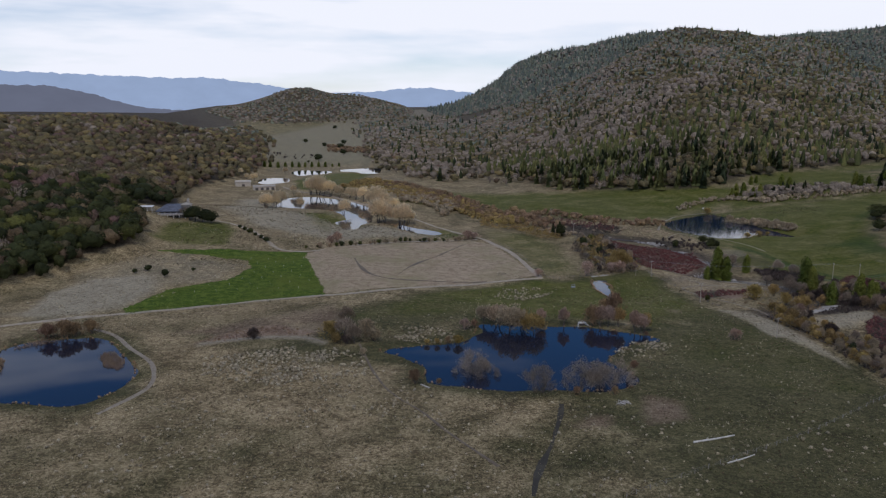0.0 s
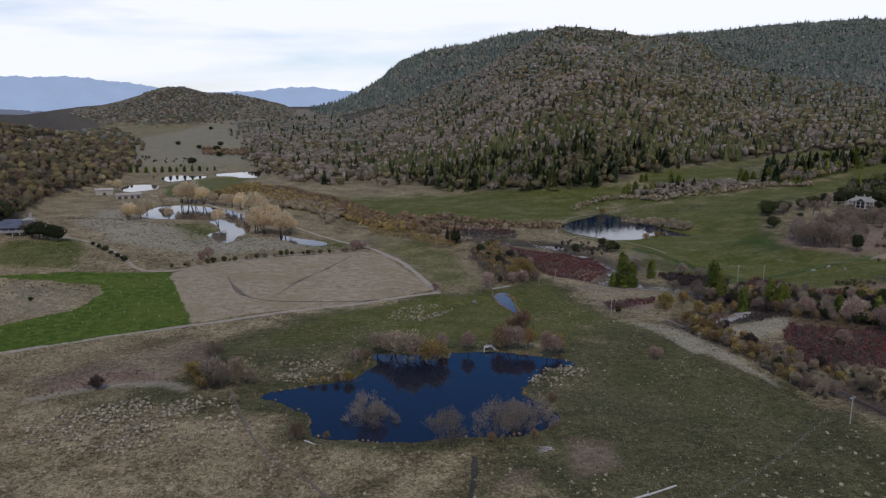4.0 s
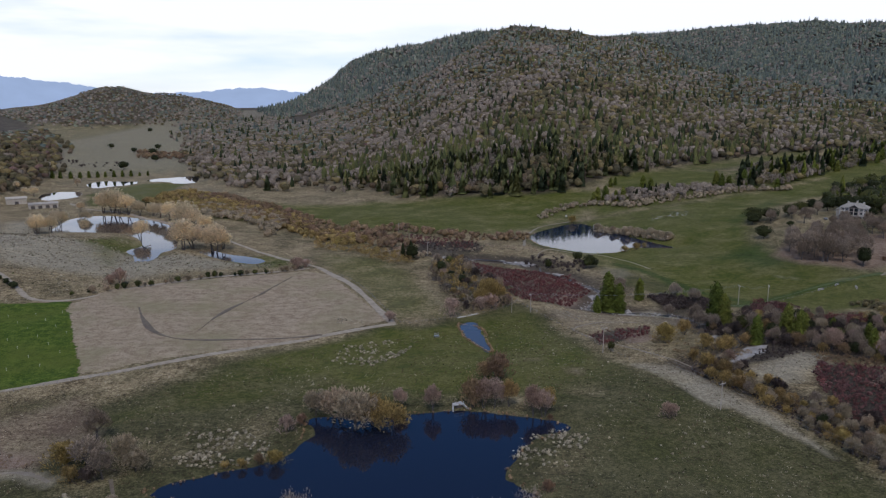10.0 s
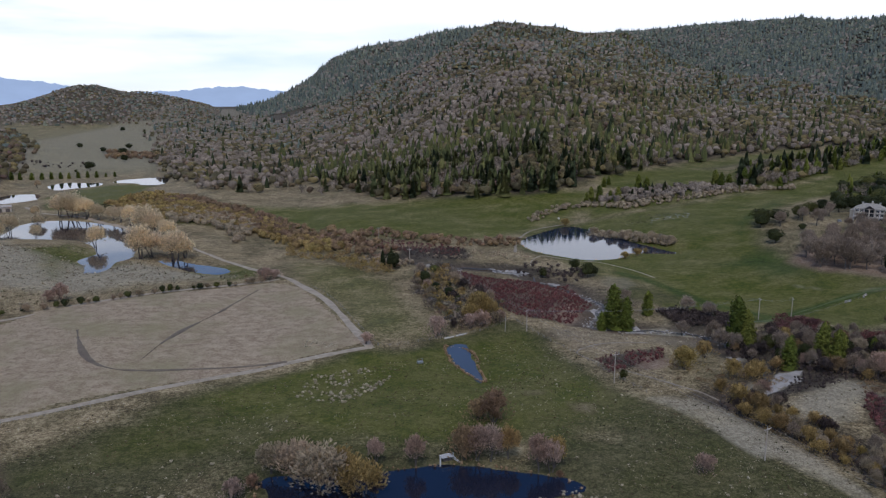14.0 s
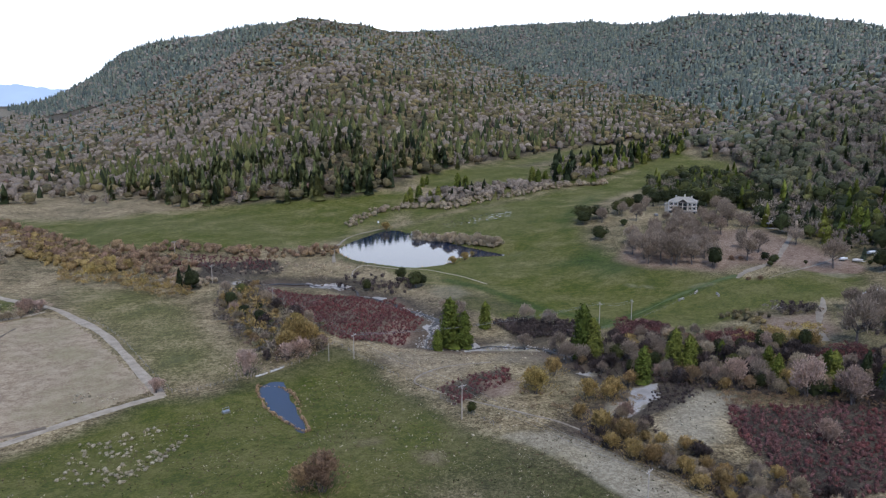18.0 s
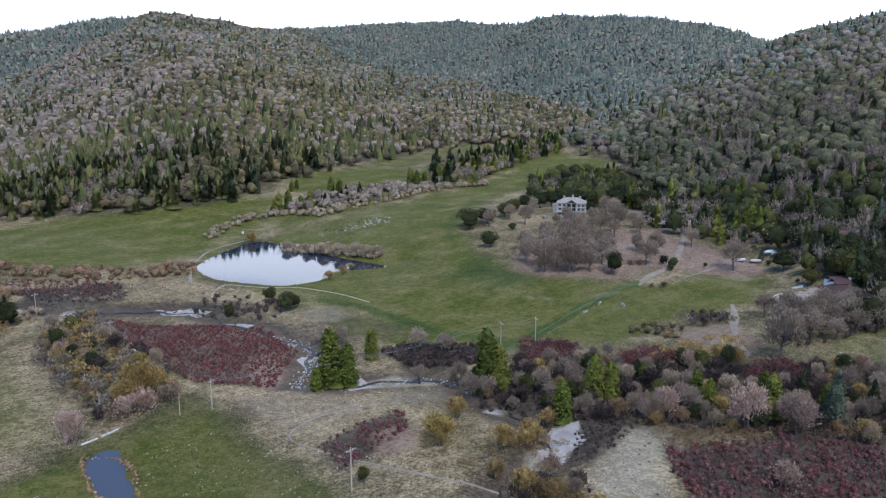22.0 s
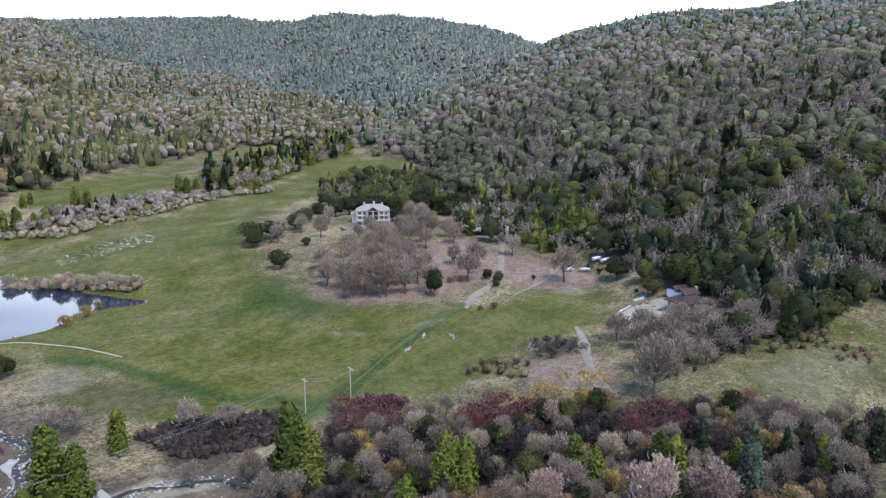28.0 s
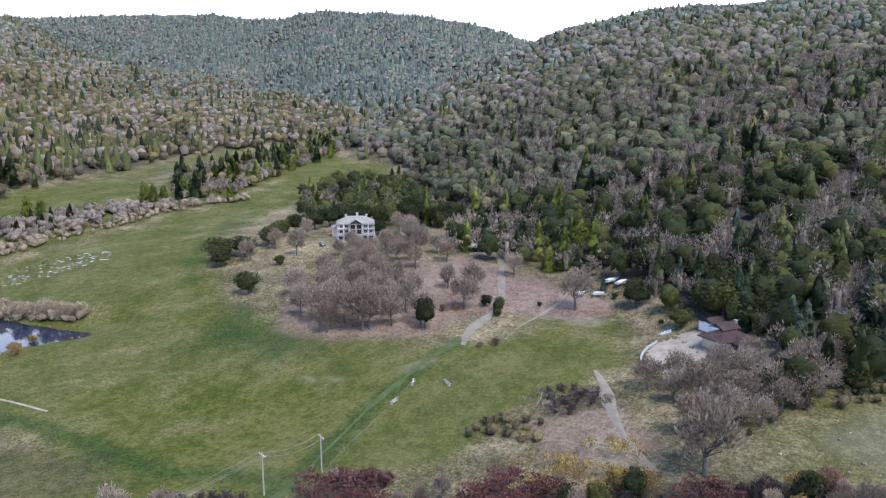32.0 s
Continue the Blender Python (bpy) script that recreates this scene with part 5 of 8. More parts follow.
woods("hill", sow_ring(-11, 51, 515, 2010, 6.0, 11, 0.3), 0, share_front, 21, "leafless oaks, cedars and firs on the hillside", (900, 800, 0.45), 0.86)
woods("north_ridge", sow_ring(-6, 24, 1680, 2450, 8.0, 18), 1, share_north, 28, "mixed woods on the north ridge, haze blended into the colours", (0, 1, 1.0), 1.0)
woods("ridge", sow_ring(15, 63, 800, 2740, 7.4, 12, 0.1), 2, share_back, 22, "conifer and oak woods on the far ridge, tinted with haze", (700, 700, 1.0), 0.92)
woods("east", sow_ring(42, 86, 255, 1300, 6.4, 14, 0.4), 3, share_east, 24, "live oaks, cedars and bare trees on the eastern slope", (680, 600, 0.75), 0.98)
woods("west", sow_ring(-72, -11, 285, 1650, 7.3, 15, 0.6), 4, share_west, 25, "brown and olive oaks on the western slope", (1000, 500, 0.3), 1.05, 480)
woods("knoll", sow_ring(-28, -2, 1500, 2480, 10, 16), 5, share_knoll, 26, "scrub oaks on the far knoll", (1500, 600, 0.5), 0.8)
# ---- helpers for things ----
def part(name, bm, material, parent, label=""):
    """Links a bmesh as one mesh under a thing or under a part."""
    me = bpy.data.meshes.new(name)
    bm.to_mesh(me)
    bm.free()
    me.materials.append(material)
    ob = new(name, me)
    ob.parent = parent
    if label:
        tagged(ob, label)
    return ob


def thing(name, place, turn, label, category, group="", scale=(1, 1, 1)):
    ob = new(name)
    ob.empty_display_size = 0.5
    ob.matrix_basis = Matrix.LocRotScale(Vector(place), Euler((0, 0, radians(turn))), Vector(scale))
    return tagged(ob, label, category, group)


def block(x0, x1, y0, y1, z0, z1, bm=None, soft=0.02):
    """A box with softened edges."""
    bm = bm or bmesh.new()
    r = bmesh.ops.create_cube(bm, size=1)
    vs = r["verts"]
    for v in vs:
        v.co = Vector((x0 + (v.co.x + 0.5) * (x1 - x0), y0 + (v.co.y + 0.5) * (y1 - y0), z0 + (v.co.z + 0.5) * (z1 - z0)))
    if soft:
        bmesh.ops.bevel(bm, geom=list({e for v in vs for e in v.link_edges}), offset=soft, segments=1, affect="EDGES")
    return bm


def solid(points, faces, bm=None):
    bm = bm or bmesh.new()
    vs = [bm.verts.new(p) for p in points]
    for f in faces:
        bm.faces.new([vs[i] for i in f])
    return bm


def tube(a, b, r0, r1, sides=7, bm=None, ends=True):
    """A tapered round bar between two places."""
    bm = bm or bmesh.new()
    a, b = Vector(a), Vector(b)
    q = (b - a).to_track_quat("Z", "Y")
    rings = [[bm.verts.new(p + q @ Vector((r * math.cos(2 * math.pi * k / sides), r * math.sin(2 * math.pi * k / sides), 0))) for k in range(sides)] for p, r in ((a, r0), (b, r1))]
    for k in range(sides):
        bm.faces.new((rings[0][k], rings[0][(k + 1) % sides], rings[1][(k + 1) % sides], rings[1][k]))
    if ends:
        bm.faces.new(rings[0][::-1])
        bm.faces.new(rings[1])
    return bm


def mesh_of(name, bm, material):
    me = bpy.data.meshes.new(name)
    bm.to_mesh(me)
    bm.free()
    me.materials.append(material)
    return me


# ---- trees that stand apart ----
def trunk_mesh(seed, top=0.5, girth=0.028, limbs=7, reach=0.36, stems=1, material=None):
    """A tapered trunk that forks into crooked limbs, 1 high."""
    rng = random.Random(seed)
    bm = bmesh.new()
    for s in range(stems):
        foot = Vector((rng.uniform(-1, 1), rng.uniform(-1, 1), 0)) * (0.05 if stems > 1 else 0)
        mid = foot * 2.2 + Vector((rng.uniform(-0.03, 0.03), rng.uniform(-0.03, 0.03), top * 0.5))
        head = mid + Vector((rng.uniform(-0.05, 0.05) + foot.x, rng.uniform(-0.05, 0.05) + foot.y, top * 0.5))
        g = girth / math.sqrt(stems)
        tube(foot - Vector((0, 0, 0.03)), mid, g * 1.25, g * 0.85, 7, bm)
        tube(mid, head, g * 0.85, g * 0.55, 6, bm)
        for k in range(max(2, limbs // stems)):
            t = rng.uniform(0, 2 * math.pi)
            start = mid.lerp(head, rng.uniform(0.1, 1.0))
            elbow = start + Vector((math.cos(t), math.sin(t), 0)) * reach * 0.5 + Vector((0, 0, rng.uniform(0.08, 0.2)))
            tip = elbow + Vector((math.cos(t + rng.uniform(-0.6, 0.6)), math.sin(t + rng.uniform(-0.6, 0.6)), 0)) * reach * 0.5 + Vector((0, 0, rng.uniform(0.05, 0.22)))
            tube(start, elbow, g * 0.42, g * 0.26, 5, bm, False)
            tube(elbow, tip, g * 0.26, g * 0.07, 4, bm, False)
            for _ in range(2):
                tube(elbow.lerp(tip, rng.uniform(0, 0.7)), tip + Vector((rng.uniform(-0.12, 0.12), rng.uniform(-0.12, 0.12), rng.uniform(-0.02, 0.14))), g * 0.16, g * 0.05, 3, bm, False)
    return mesh_of("trunk", bm, material or BARK)


def spire_mesh(seed):
    bm = tube((0, 0, -0.02), (0, 0, 0.5), 0.022, 0.013, 7)
    tube((0, 0, 0.5), (0, 0, 0.985), 0.013, 0.002, 6, bm)
    return mesh_of("trunk", bm, BARK)


def crown_mesh(material, *shapes):
    v, q = joined(*shapes)
    return fast_mesh("crown", v, q, material)


MODELS = {}


def models(kind):
    """Four shapes of each kind of plant: a trunk and a crown."""
    if kind not in MODELS:
        rng = np.random.default_rng(sum(map(ord, kind)))
        out = []
        for k in range(4):
            s = 10 * k + len(kind)
            if kind in ("cedar", "fir", "spruce"):
                w, mat = {"cedar": (0.21, NEEDLE), "fir": (0.22, NEEDLE_DARK), "spruce": (0.25, NEEDLE_BLUE)}[kind]
                out.append((spire_mesh(s), crown_mesh(mat, spire(9, 9, rng, w * 0.7, 0.2, 0.6), crown_plume(1900, rng, w, 0.031, 60) if kind == "cedar" else crown_cone(1500, rng, w, 0.031, 0.62))))
            elif kind in ("live_oak", "brown_oak"):
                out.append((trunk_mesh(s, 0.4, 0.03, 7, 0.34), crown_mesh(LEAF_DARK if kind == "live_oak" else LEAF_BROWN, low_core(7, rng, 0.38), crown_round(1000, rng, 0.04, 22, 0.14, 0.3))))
            elif kind in ("shrub_tan", "shrub_gold", "shrub_rust", "shrub_red", "shrub_dark", "shrub_pink", "shrub_green"):
                mat = {"tan": TWIG_TAN, "gold": TWIG_GOLD, "rust": TWIG_RUST, "red": TWIG_RED, "dark": TWIG_DARK, "pink": TWIG_PINK, "green": LEAF_DARK}[kind[6:]]
                crown = (dome(5, rng, 0.4, 0.09, 12, 0.4, foot=0.02), crown_round(1100, rng, 0.034, 14, 0.06, 0.25)) if kind == "shrub_green" else (dome(3, rng, 0.4, 0.12, 10, 0.22, 0.0), crown_bare(950, rng, 0.053, 0.42, 0.01, 26), crown_fan(180, rng, 0.065, 0.26, 0.9, 24))
                out.append((trunk_mesh(s, 0.3, 0.03, 8, 0.4, 4), crown_mesh(mat, *crown)))
            elif kind == "pond_willow":
                out.append((trunk_mesh(s, 0.5, 0.03, 10, 0.4, 6), crown_mesh(TWIG, crown_fan(1700, rng, 0.042, 0.16, 1.25, 7, 0.25), crown_bare(900, rng, 0.032, 0.3, 0.3, 12))))
            else:
                mat = {"bare": TWIG_GREY, "willow": TWIG_TAN, "gold": TWIG_GOLD, "pink": TWIG_PINK, "pale": TWIG_PALE, "dark": TWIG_DARK}[kind]
                out.append((trunk_mesh(s, 0.42, 0.03, 9, 0.36, 1 if kind == "bare" else 2), crown_mesh(mat, crown_bare(1400 if kind == "bare" else 1800, rng, 0.05 if kind == "bare" else 0.043, 0.27 if kind == "bare" else 0.42, 0.12, 38 if kind == "bare" else 30))))
        MODELS[kind] = out
    return MODELS[kind]


COUNT = [0]


def plant(kind, spots, name, label, category="tree", group="", wide=1.0, sink=0.0):
    """Trees of one kind at their places: x, y, height."""
    for x, y, h in spots:
        COUNT[0] += 1
        k = COUNT[0]
        trunk, crown = models(kind)[k % 4]
        w = h * wide * (0.9 + 0.2 * ((k * 37) % 10) / 10)
        ob = thing(name, on(x, y, -sink), (k * 67) % 360, label, category, group, (w, w, h))
        for word, me in (("trunk", trunk), ("crown", crown)):
            new(word, me).parent = ob


plant("pond_willow", [(48, 258, 11.5), (69, 240, 11.5), (82, 242, 12), (88, 244, 11), (95, 248, 10.4), (51, 257, 9)], "willow_tree", "leafless tan willow standing in the pond's edge", "tree", "willows at the pond", 0.84)
plant("willow", [(60, 313, 10), (65, 306, 12.5), (54, 317, 8)], "willow_tree", "tan budding willow on the pond bank", "tree", "willows at the pond", 1.2)
plant("gold", [(73, 303, 10.5), (69, 310, 8.5)], "willow_tree", "yellow-tan budding willow hanging over the pond", "tree", "willows at the pond", 1.35)
plant("pink", [(78, 316, 6.6), (87, 313, 8.0), (102, 312.5, 8.8), (105, 311.5, 9.2), (114.5, 304, 9.2), (117, 303, 8.0)], "willow_tree", "slender pinkish leafless willow on the pond dam", "tree", "willows at the pond", 0.8)
plant("gold", [(109.5, 311, 8.4), (118.5, 304.5, 8.2)], "willow_tree", "slender yellow-green budding willow on the pond dam", "tree", "willows at the pond", 0.75)
plant("shrub_rust", [(99, 313.5, 9.0)], "willow_shrub", "tall rusty leafless willow on the pond dam", "shrub", "", 1.0)
plant("shrub_pink", [(46, 307, 4.6)], "willow_shrub", "round rosy bush on the pond shore", "shrub", "", 1.1)
plant("shrub_gold", [(43, 289.5, 4.2), (35, 289, 2.6), (31, 289, 2.2)], "willow_shrub", "low golden bush on the pond shore", "shrub", "low bushes at the pond", 1.2)
plant("shrub_rust", [(28, 247, 5.0), (39, 290, 3.0), (50, 311, 3.4), (80, 238, 3), (92, 238, 3), (36, 247, 2.4), (104, 262, 3.2), (118, 300, 2.2)], "willow_shrub", "rusty bare shrub on the pond bank", "shrub", "shrubs at the pond")
plant("bare", [(-3, 313, 8.0)], "bare_tree", "round grey leafless tree above the brush", "tree", "", 1.15)
plant("bare", [(-1, 295, 9.0), (3, 290, 7.0)], "bare_tree", "grey leafless tree by the dry channel", "tree", "brush by the channel", 1.1)
plant("shrub_dark", [(-37, 294, 5.0), (0, 289, 4.0)], "shrub", "dark leafless brush by the dry channel", "shrub", "brush by the channel", 1.2)
plant("shrub_gold", [(-7, 298, 7.0), (-4, 290, 4.4)], "shrub", "yellow-green budding brush by the dry channel", "shrub", "brush by the channel", 1.2)
plant("shrub_tan", [(7, 297, 8.0), (10, 292, 5.6), (8, 275, 3.0)], "shrub", "round tan leafless brush by the dry channel", "shrub", "brush by the channel", 1.2)
plant("shrub_rust", [(112, 332, 9.0), (108.5, 335, 6.0)], "willow_shrub", "round rusty-tan willow by the narrow pond", "shrub", "", 1.15)
plant("shrub_pink", [(151, 294, 4.6), (89, 416, 4.6), (53, 529, 6.5), (58, 533, 5)], "shrub", "single grey-pink bush in open grass", "shrub", "", 1.3)
plant("shrub_rust", [(-112, 297, 7.4), (-109, 299, 6.2), (-118, 296, 6.4), (-104, 302, 6.0)], "shrub", "rusty leafless brush on the bank of the small pond", "shrub", "brush at the small pond", 1.2)
plant("shrub_green", [(-108, 396, 4.2), (-121, 407, 3.4), (-126, 402, 2.6), (-97, 408, 2.2)], "shrub", "dark green bush on the stony slope", "shrub", "bushes on the slope", 1.3)
plant("pale", [(-89, 768, 20.6), (-76, 760, 16.2), (-55, 745, 11.2), (-39, 721, 15.0), (-22, 684, 19.4), (-28, 694, 15.0), (-14, 596, 20.0), (-9, 603, 15.6), (5, 592, 18.1), (-47, 645, 13.8), (-7, 657, 12.5), (-17, 676, 15.0), (-119, 672, 14.0), (-112, 680, 12.0), (-97, 772, 17.0), (-84, 765, 15.0), (-30, 700, 12.0), (-66, 752, 12.0), (-48, 735, 12.0), (2, 600, 16.0), (9, 598, 12.0), (-104, 742, 10.0)], "cottonwood_tree", "tall pale leafless cottonwood at the mill pond", "tree", "cottonwoods at the mill pond", 1.1)
plant("pale", [(-92, 690, 9.6), (-114, 715, 13.5), (-119, 676, 12.5), (-116, 780, 8.4), (-165, 978, 8.7), (-184, 895, 10.5), (-206, 920, 8), (-118, 697, 9), (-196, 908, 7), (-125, 690, 9), (-120, 722, 11)], "willow_tree", "tan leafless willow beside the water", "tree", "willows by the far ponds", 1.05)
plant("shrub_pink", [(-32, 497, 7.5), (-36, 494, 5)], "shrub", "pink-grey bush by the lane", "shrub", "", 1.2)
plant("cedar", [(187, 418, 18.5), (191, 415, 14), (181, 416, 8.0), (207, 428, 10.8), (221, 387, 19), (223, 384, 14), (218, 354, 11.7), (232, 356, 14.5), (236, 354, 12), (240, 357, 10), (254, 340, 9.5), (252, 356, 7.5), (281, 300, 8), (251, 334, 9), (258, 321, 12.5), (261, 325, 11), (269, 313, 9)], "cedar_tree", "upright yellow-green incense cedar by the creek", "tree", "cedars by the creek", 1.28)
plant("fir", [(270, 320, 9), (273, 321, 9.5), (278, 306, 9), (119, 544, 11.0), (115, 548, 9), (286, 296, 10), (292, 292, 11)], "fir_tree", "dark green fir by the creek", "tree", "firs by the creek", 1.1)
plant("spruce", [(265, 309, 15)], "blue_spruce", "blue-grey spruce by the creek", "tree", "", 0.95)
plant("live_oak", [(210, 513, 6.5), (210, 496, 8.0), (190, 505, 5.5), (161, 356, 3.6), (214, 498, 6.0), (119, 539, 9.5)], "juniper_bush", "dark round evergreen bush by the creek", "shrub", "evergreens by the creek", 0.95)
plant("live_oak", [(328, 513, 8.2), (352, 560, 10), (361, 555, 9), (346, 552, 8), (336, 487, 5)], "live_oak", "dark round live oak at the meadow's edge", "tree", "oaks at the meadow", 1.45)
plant("shrub_green", [(357, 529, 4.1), (360, 428, 4.0), (364, 430, 3.4), (356, 426, 2.6), (362, 434, 4)], "juniper_bush", "grey-green juniper bush in the yard", "shrub", "bushes in the yard", 1.3)
plant("bare", [(321, 479, 11.2), (320, 469, 13.0), (324, 462, 13.0), (324, 452, 13.0), (322, 453, 15.3), (336, 479, 11.8), (340, 471, 13.6), (342, 462, 12.4), (342, 452, 11.8), (316, 462, 10.5), (326, 470, 11.5), (335, 464, 12), (337, 454, 11.5), (330, 448, 11), (339, 484, 11), (346, 472, 11), (354, 475, 10), (359, 470, 10.7), (360, 480, 11.0), (337, 442, 11.8), (355, 488, 11.0), (334, 495, 10.6),
               (330, 472, 11.8), (332, 458, 11.8), (347, 480, 10.6), (350, 466, 11.8), (349, 455, 11.2), (328, 485, 10.6), (345, 490, 10.6), (352, 498, 10.6), (366, 490, 11.8)], "oak_tree", "leafless grey oak in the grove below the lodge", "tree", "oaks of the grove", 0.88)
plant("bare", [(355, 438, 12), (369, 455, 9.0), (380, 478, 9.7), (382, 489, 9.9), (393, 473, 9.9), (369, 532, 10.3), (355, 546, 10), (370, 445, 11), (394, 443, 9.7), (388, 500, 10), (376, 506, 9), (395, 488, 10), (402, 497, 10), (410, 505, 11), (384, 515, 9), (372, 548, 9), (378, 498, 8), (386, 486, 8.5), (372, 488, 8), (392, 497, 8), (400, 483, 9), (407, 496, 9), (376, 515, 7), (368, 500, 8), (383, 505, 8), (392, 550, 9), (380, 541, 8), (417, 517, 10)], "oak_tree", "leafless brownish oak near the lodge", "tree", "oaks by the lodge", 0.9)
plant("bare", [(375, 408, 14.5)], "oak_tree", "single bare oak on the lawn", "tree", "", 0.95)
plant("bare", [(295, 340, 15.5)], "oak_tree", "large bare oak beside the dirt drive", "tree", "", 1.0)
plant("bare", [(308, 346, 11), (314, 341, 10), (323, 350, 11), (336, 342, 10), (342, 345, 9), (331, 338, 10), (345, 331, 9), (338, 350, 10), (352, 347, 8), (366, 346, 9), (350, 334, 10), (356, 330, 9)], "oak_tree", "tall grey leafless tree beside the farmhouse", "tree", "bare trees by the farmhouse", 0.95)
plant("bare", [(330, 358, 9.8), (334, 351, 8.1), (326, 364, 8.5), (322, 356, 8), (340, 335, 7.9), (334, 330, 8.4), (340, 328, 7.7), (317, 345, 9), (326, 342, 9), (346, 336, 8), (319, 336, 7.5), (328, 334, 8)], "oak_tree", "grey leafless tree beside the farmhouse", "tree", "bare trees by the farmhouse", 1.1)
plant("live_oak", [(334, 438, 10.5)], "live_oak", "upright yellow-green evergreen oak before the bare grove", "tree", "", 0.72)
plant("spruce", [(396, 408, 6.4)], "blue_spruce", "small blue spruce on the lawn's edge", "tree", "", 0.9)
plant("shrub_rust", [(335, 413, 2.2), (331, 416, 1.6), (353, 440, 2.0), (350, 443, 2.2)], "shrub", "low rusty bush in the yard", "shrub", "", 1.7)
plant("shrub_green", [(392, 402, 2.2), (374, 379, 1.6), (374, 459, 2.2), (371, 419, 1.8)], "shrub", "small round dark bush on the lawn", "shrub", "", 1.2)
plant("spruce", [(392, 327, 15), (397, 323, 13), (403, 324, 16), (388, 320, 12)], "blue_spruce", "tall grey-green spruce beside the upper drive", "tree", "spruces by the upper drive", 1.1)
plant("spruce", [(365, 341, 14), (368, 338, 12), (361, 338, 11)], "blue_spruce", "tall grey-green spruce behind the farmhouse", "tree", "spruces by the farmhouse", 1.15)
plant("live_oak", [(359, 316, 12), (363, 322, 10), (371, 372, 6.5), (386, 392, 9.5), (379, 352, 10), (384, 358, 11), (378, 362, 12), (392, 366, 11), (352, 322, 7), (346, 322, 6)], "live_oak", "dense dark live oak near the farmhouse", "tree", "live oaks by the farmhouse", 1.2)
plant("cedar", [(297, 699, 9), (302, 702, 12), (308, 700, 12.5), (314, 693, 9), (319, 690, 12), (346, 710, 15), (354, 712, 12), (410, 703, 15), (411, 696, 14), (419, 698, 12), (439, 707, 14), (447, 709, 13), (424, 431, 15), (408, 436, 10), (432, 428, 12), (440, 440, 13), (346, 696, 9), (452, 679, 11)], "cedar_tree", "upright dark green cedar along the meadow", "tree", "cedars along the meadow", 1.4)
plant("live_oak", [(440, 545, 10), (432, 552, 10), (425, 560, 11), (417, 560, 10), (409, 562, 10), (448, 536, 12), (444, 526, 11), (400, 566, 9), (391, 566, 8), (440, 512, 11), (383, 563, 8), (376, 557, 8), (421, 549, 9), (430, 538, 10), (433, 524, 11), (411, 524, 7)], "live_oak", "dark live oak behind the lodge", "tree", "live oaks by the lodge", 1.2)
plant("shrub_tan", [(262, 606, 7), (268, 594, 6), (273, 585, 6.5), (277, 575, 7), (282, 566, 7.5), (285, 560, 6), (288, 555, 6), (279, 590, 5)], "willow_shrub", "grey leafless willow on the pond's spit", "shrub", "willows on the meadow pond", 1.25)
plant("shrub_gold", [(185, 361, 7.8), (187, 366, 6.4), (199, 373, 6.4), (195, 350, 6.6), (204, 350, 6.4), (200, 348, 5.2), (214, 355, 5.4), (185, 332, 6.0), (187, 325, 5.8), (181, 315, 5.4), (181, 323, 4.6), (184, 312, 5.2), (185, 341, 4.6), (187, 305, 5.0), (190, 297, 5.0), (244, 323, 3.6), (283, 312, 5.0)], "willow_shrub", "round yellow-tan willow by the creek", "shrub", "yellow willows by the creek", 1.05)
plant("shrub_green", [(133, 470, 6), (128, 500, 7), (140, 455, 5), (136, 515, 6), (130, 484, 5), (143, 498, 5)], "shrub", "grey-green evergreen shrub by the creek", "shrub", "green shrubs by the creek", 1.0)
plant("shrub_gold", [(282, 352, 6.0), (284, 348, 5.4), (277, 354, 4.8)], "willow_shrub", "yellow-green budding willow by the dirt drive", "shrub", "yellow willows by the drive", 1.2)
plant("live_oak", [(270, 356, 8.0), (273, 352, 7.0), (245, 360, 6)], "evergreen_bush", "tall dark green evergreen in the creekside wood", "tree", "evergreens in the creekside wood", 0.75)
plant("shrub_gold", [(257, 535, 4.6), (247, 530, 4.2), (256, 640, 6.0), (268, 547, 3.4)], "willow_shrub", "yellowish round willow at the pond's edge", "shrub", "willows on the meadow pond", 1.2)
plant("gold", [(137, 437, 11.5), (133, 433, 8.5), (141, 436, 9)], "golden_willow", "bright golden willow by the creek", "tree", "", 1.15)
plant("shrub_pink", [(116, 419, 8.2), (136, 428, 7), (131, 427, 6), (145, 433, 5), (228, 300, 6)], "willow_shrub", "pale pinkish willow by the creek", "shrub", "pale willows by the creek", 1.15)
plant("bare", [(203, 452, 7.5), (206, 446, 7), (223, 425, 8.5), (229, 418, 7), (213, 385, 8), (216, 394, 8.5), (209, 404, 6)], "bare_tree", "grey leafless tree by the creek", "tree", "bare trees by the creek", 1.0)
plant("pink", [(237, 337, 9.0), (246, 320, 12.5), (254, 312, 10.5), (234, 341, 5.5)], "bare_tree", "tall pinkish leafless tree by the creek", "tree", "pink trees by the creek", 0.9)
plant("bare", [(233, 343, 7), (258, 360, 7), (246, 336, 7.5), (228, 372, 8)], "bare_tree", "grey leafless tree in the creekside wood", "tree", "bare trees by the creek", 0.9)
plant("shrub_pink", [(259, 403, 3.0)], "shrub", "low rosy bush on the meadow", "shrub", "", 1.6)
plant("shrub_red", [(263, 397, 3.2), (264, 394, 3.0)], "shrub", "low dark red bush on the meadow", "shrub", "", 1.7)
plant("live_oak", [(-134, 528, 11), (-128, 526, 10), (-122, 524, 9), (-139, 531, 9)], "live_oak", "dark round live oak by the hillside house", "tree", "oaks by the hillside house", 1.25)
plant("bare", [(-140, 535, 9), (-145, 540, 8)], "oak_tree", "bare tree beside the hillside house", "tree", "", 1.2)
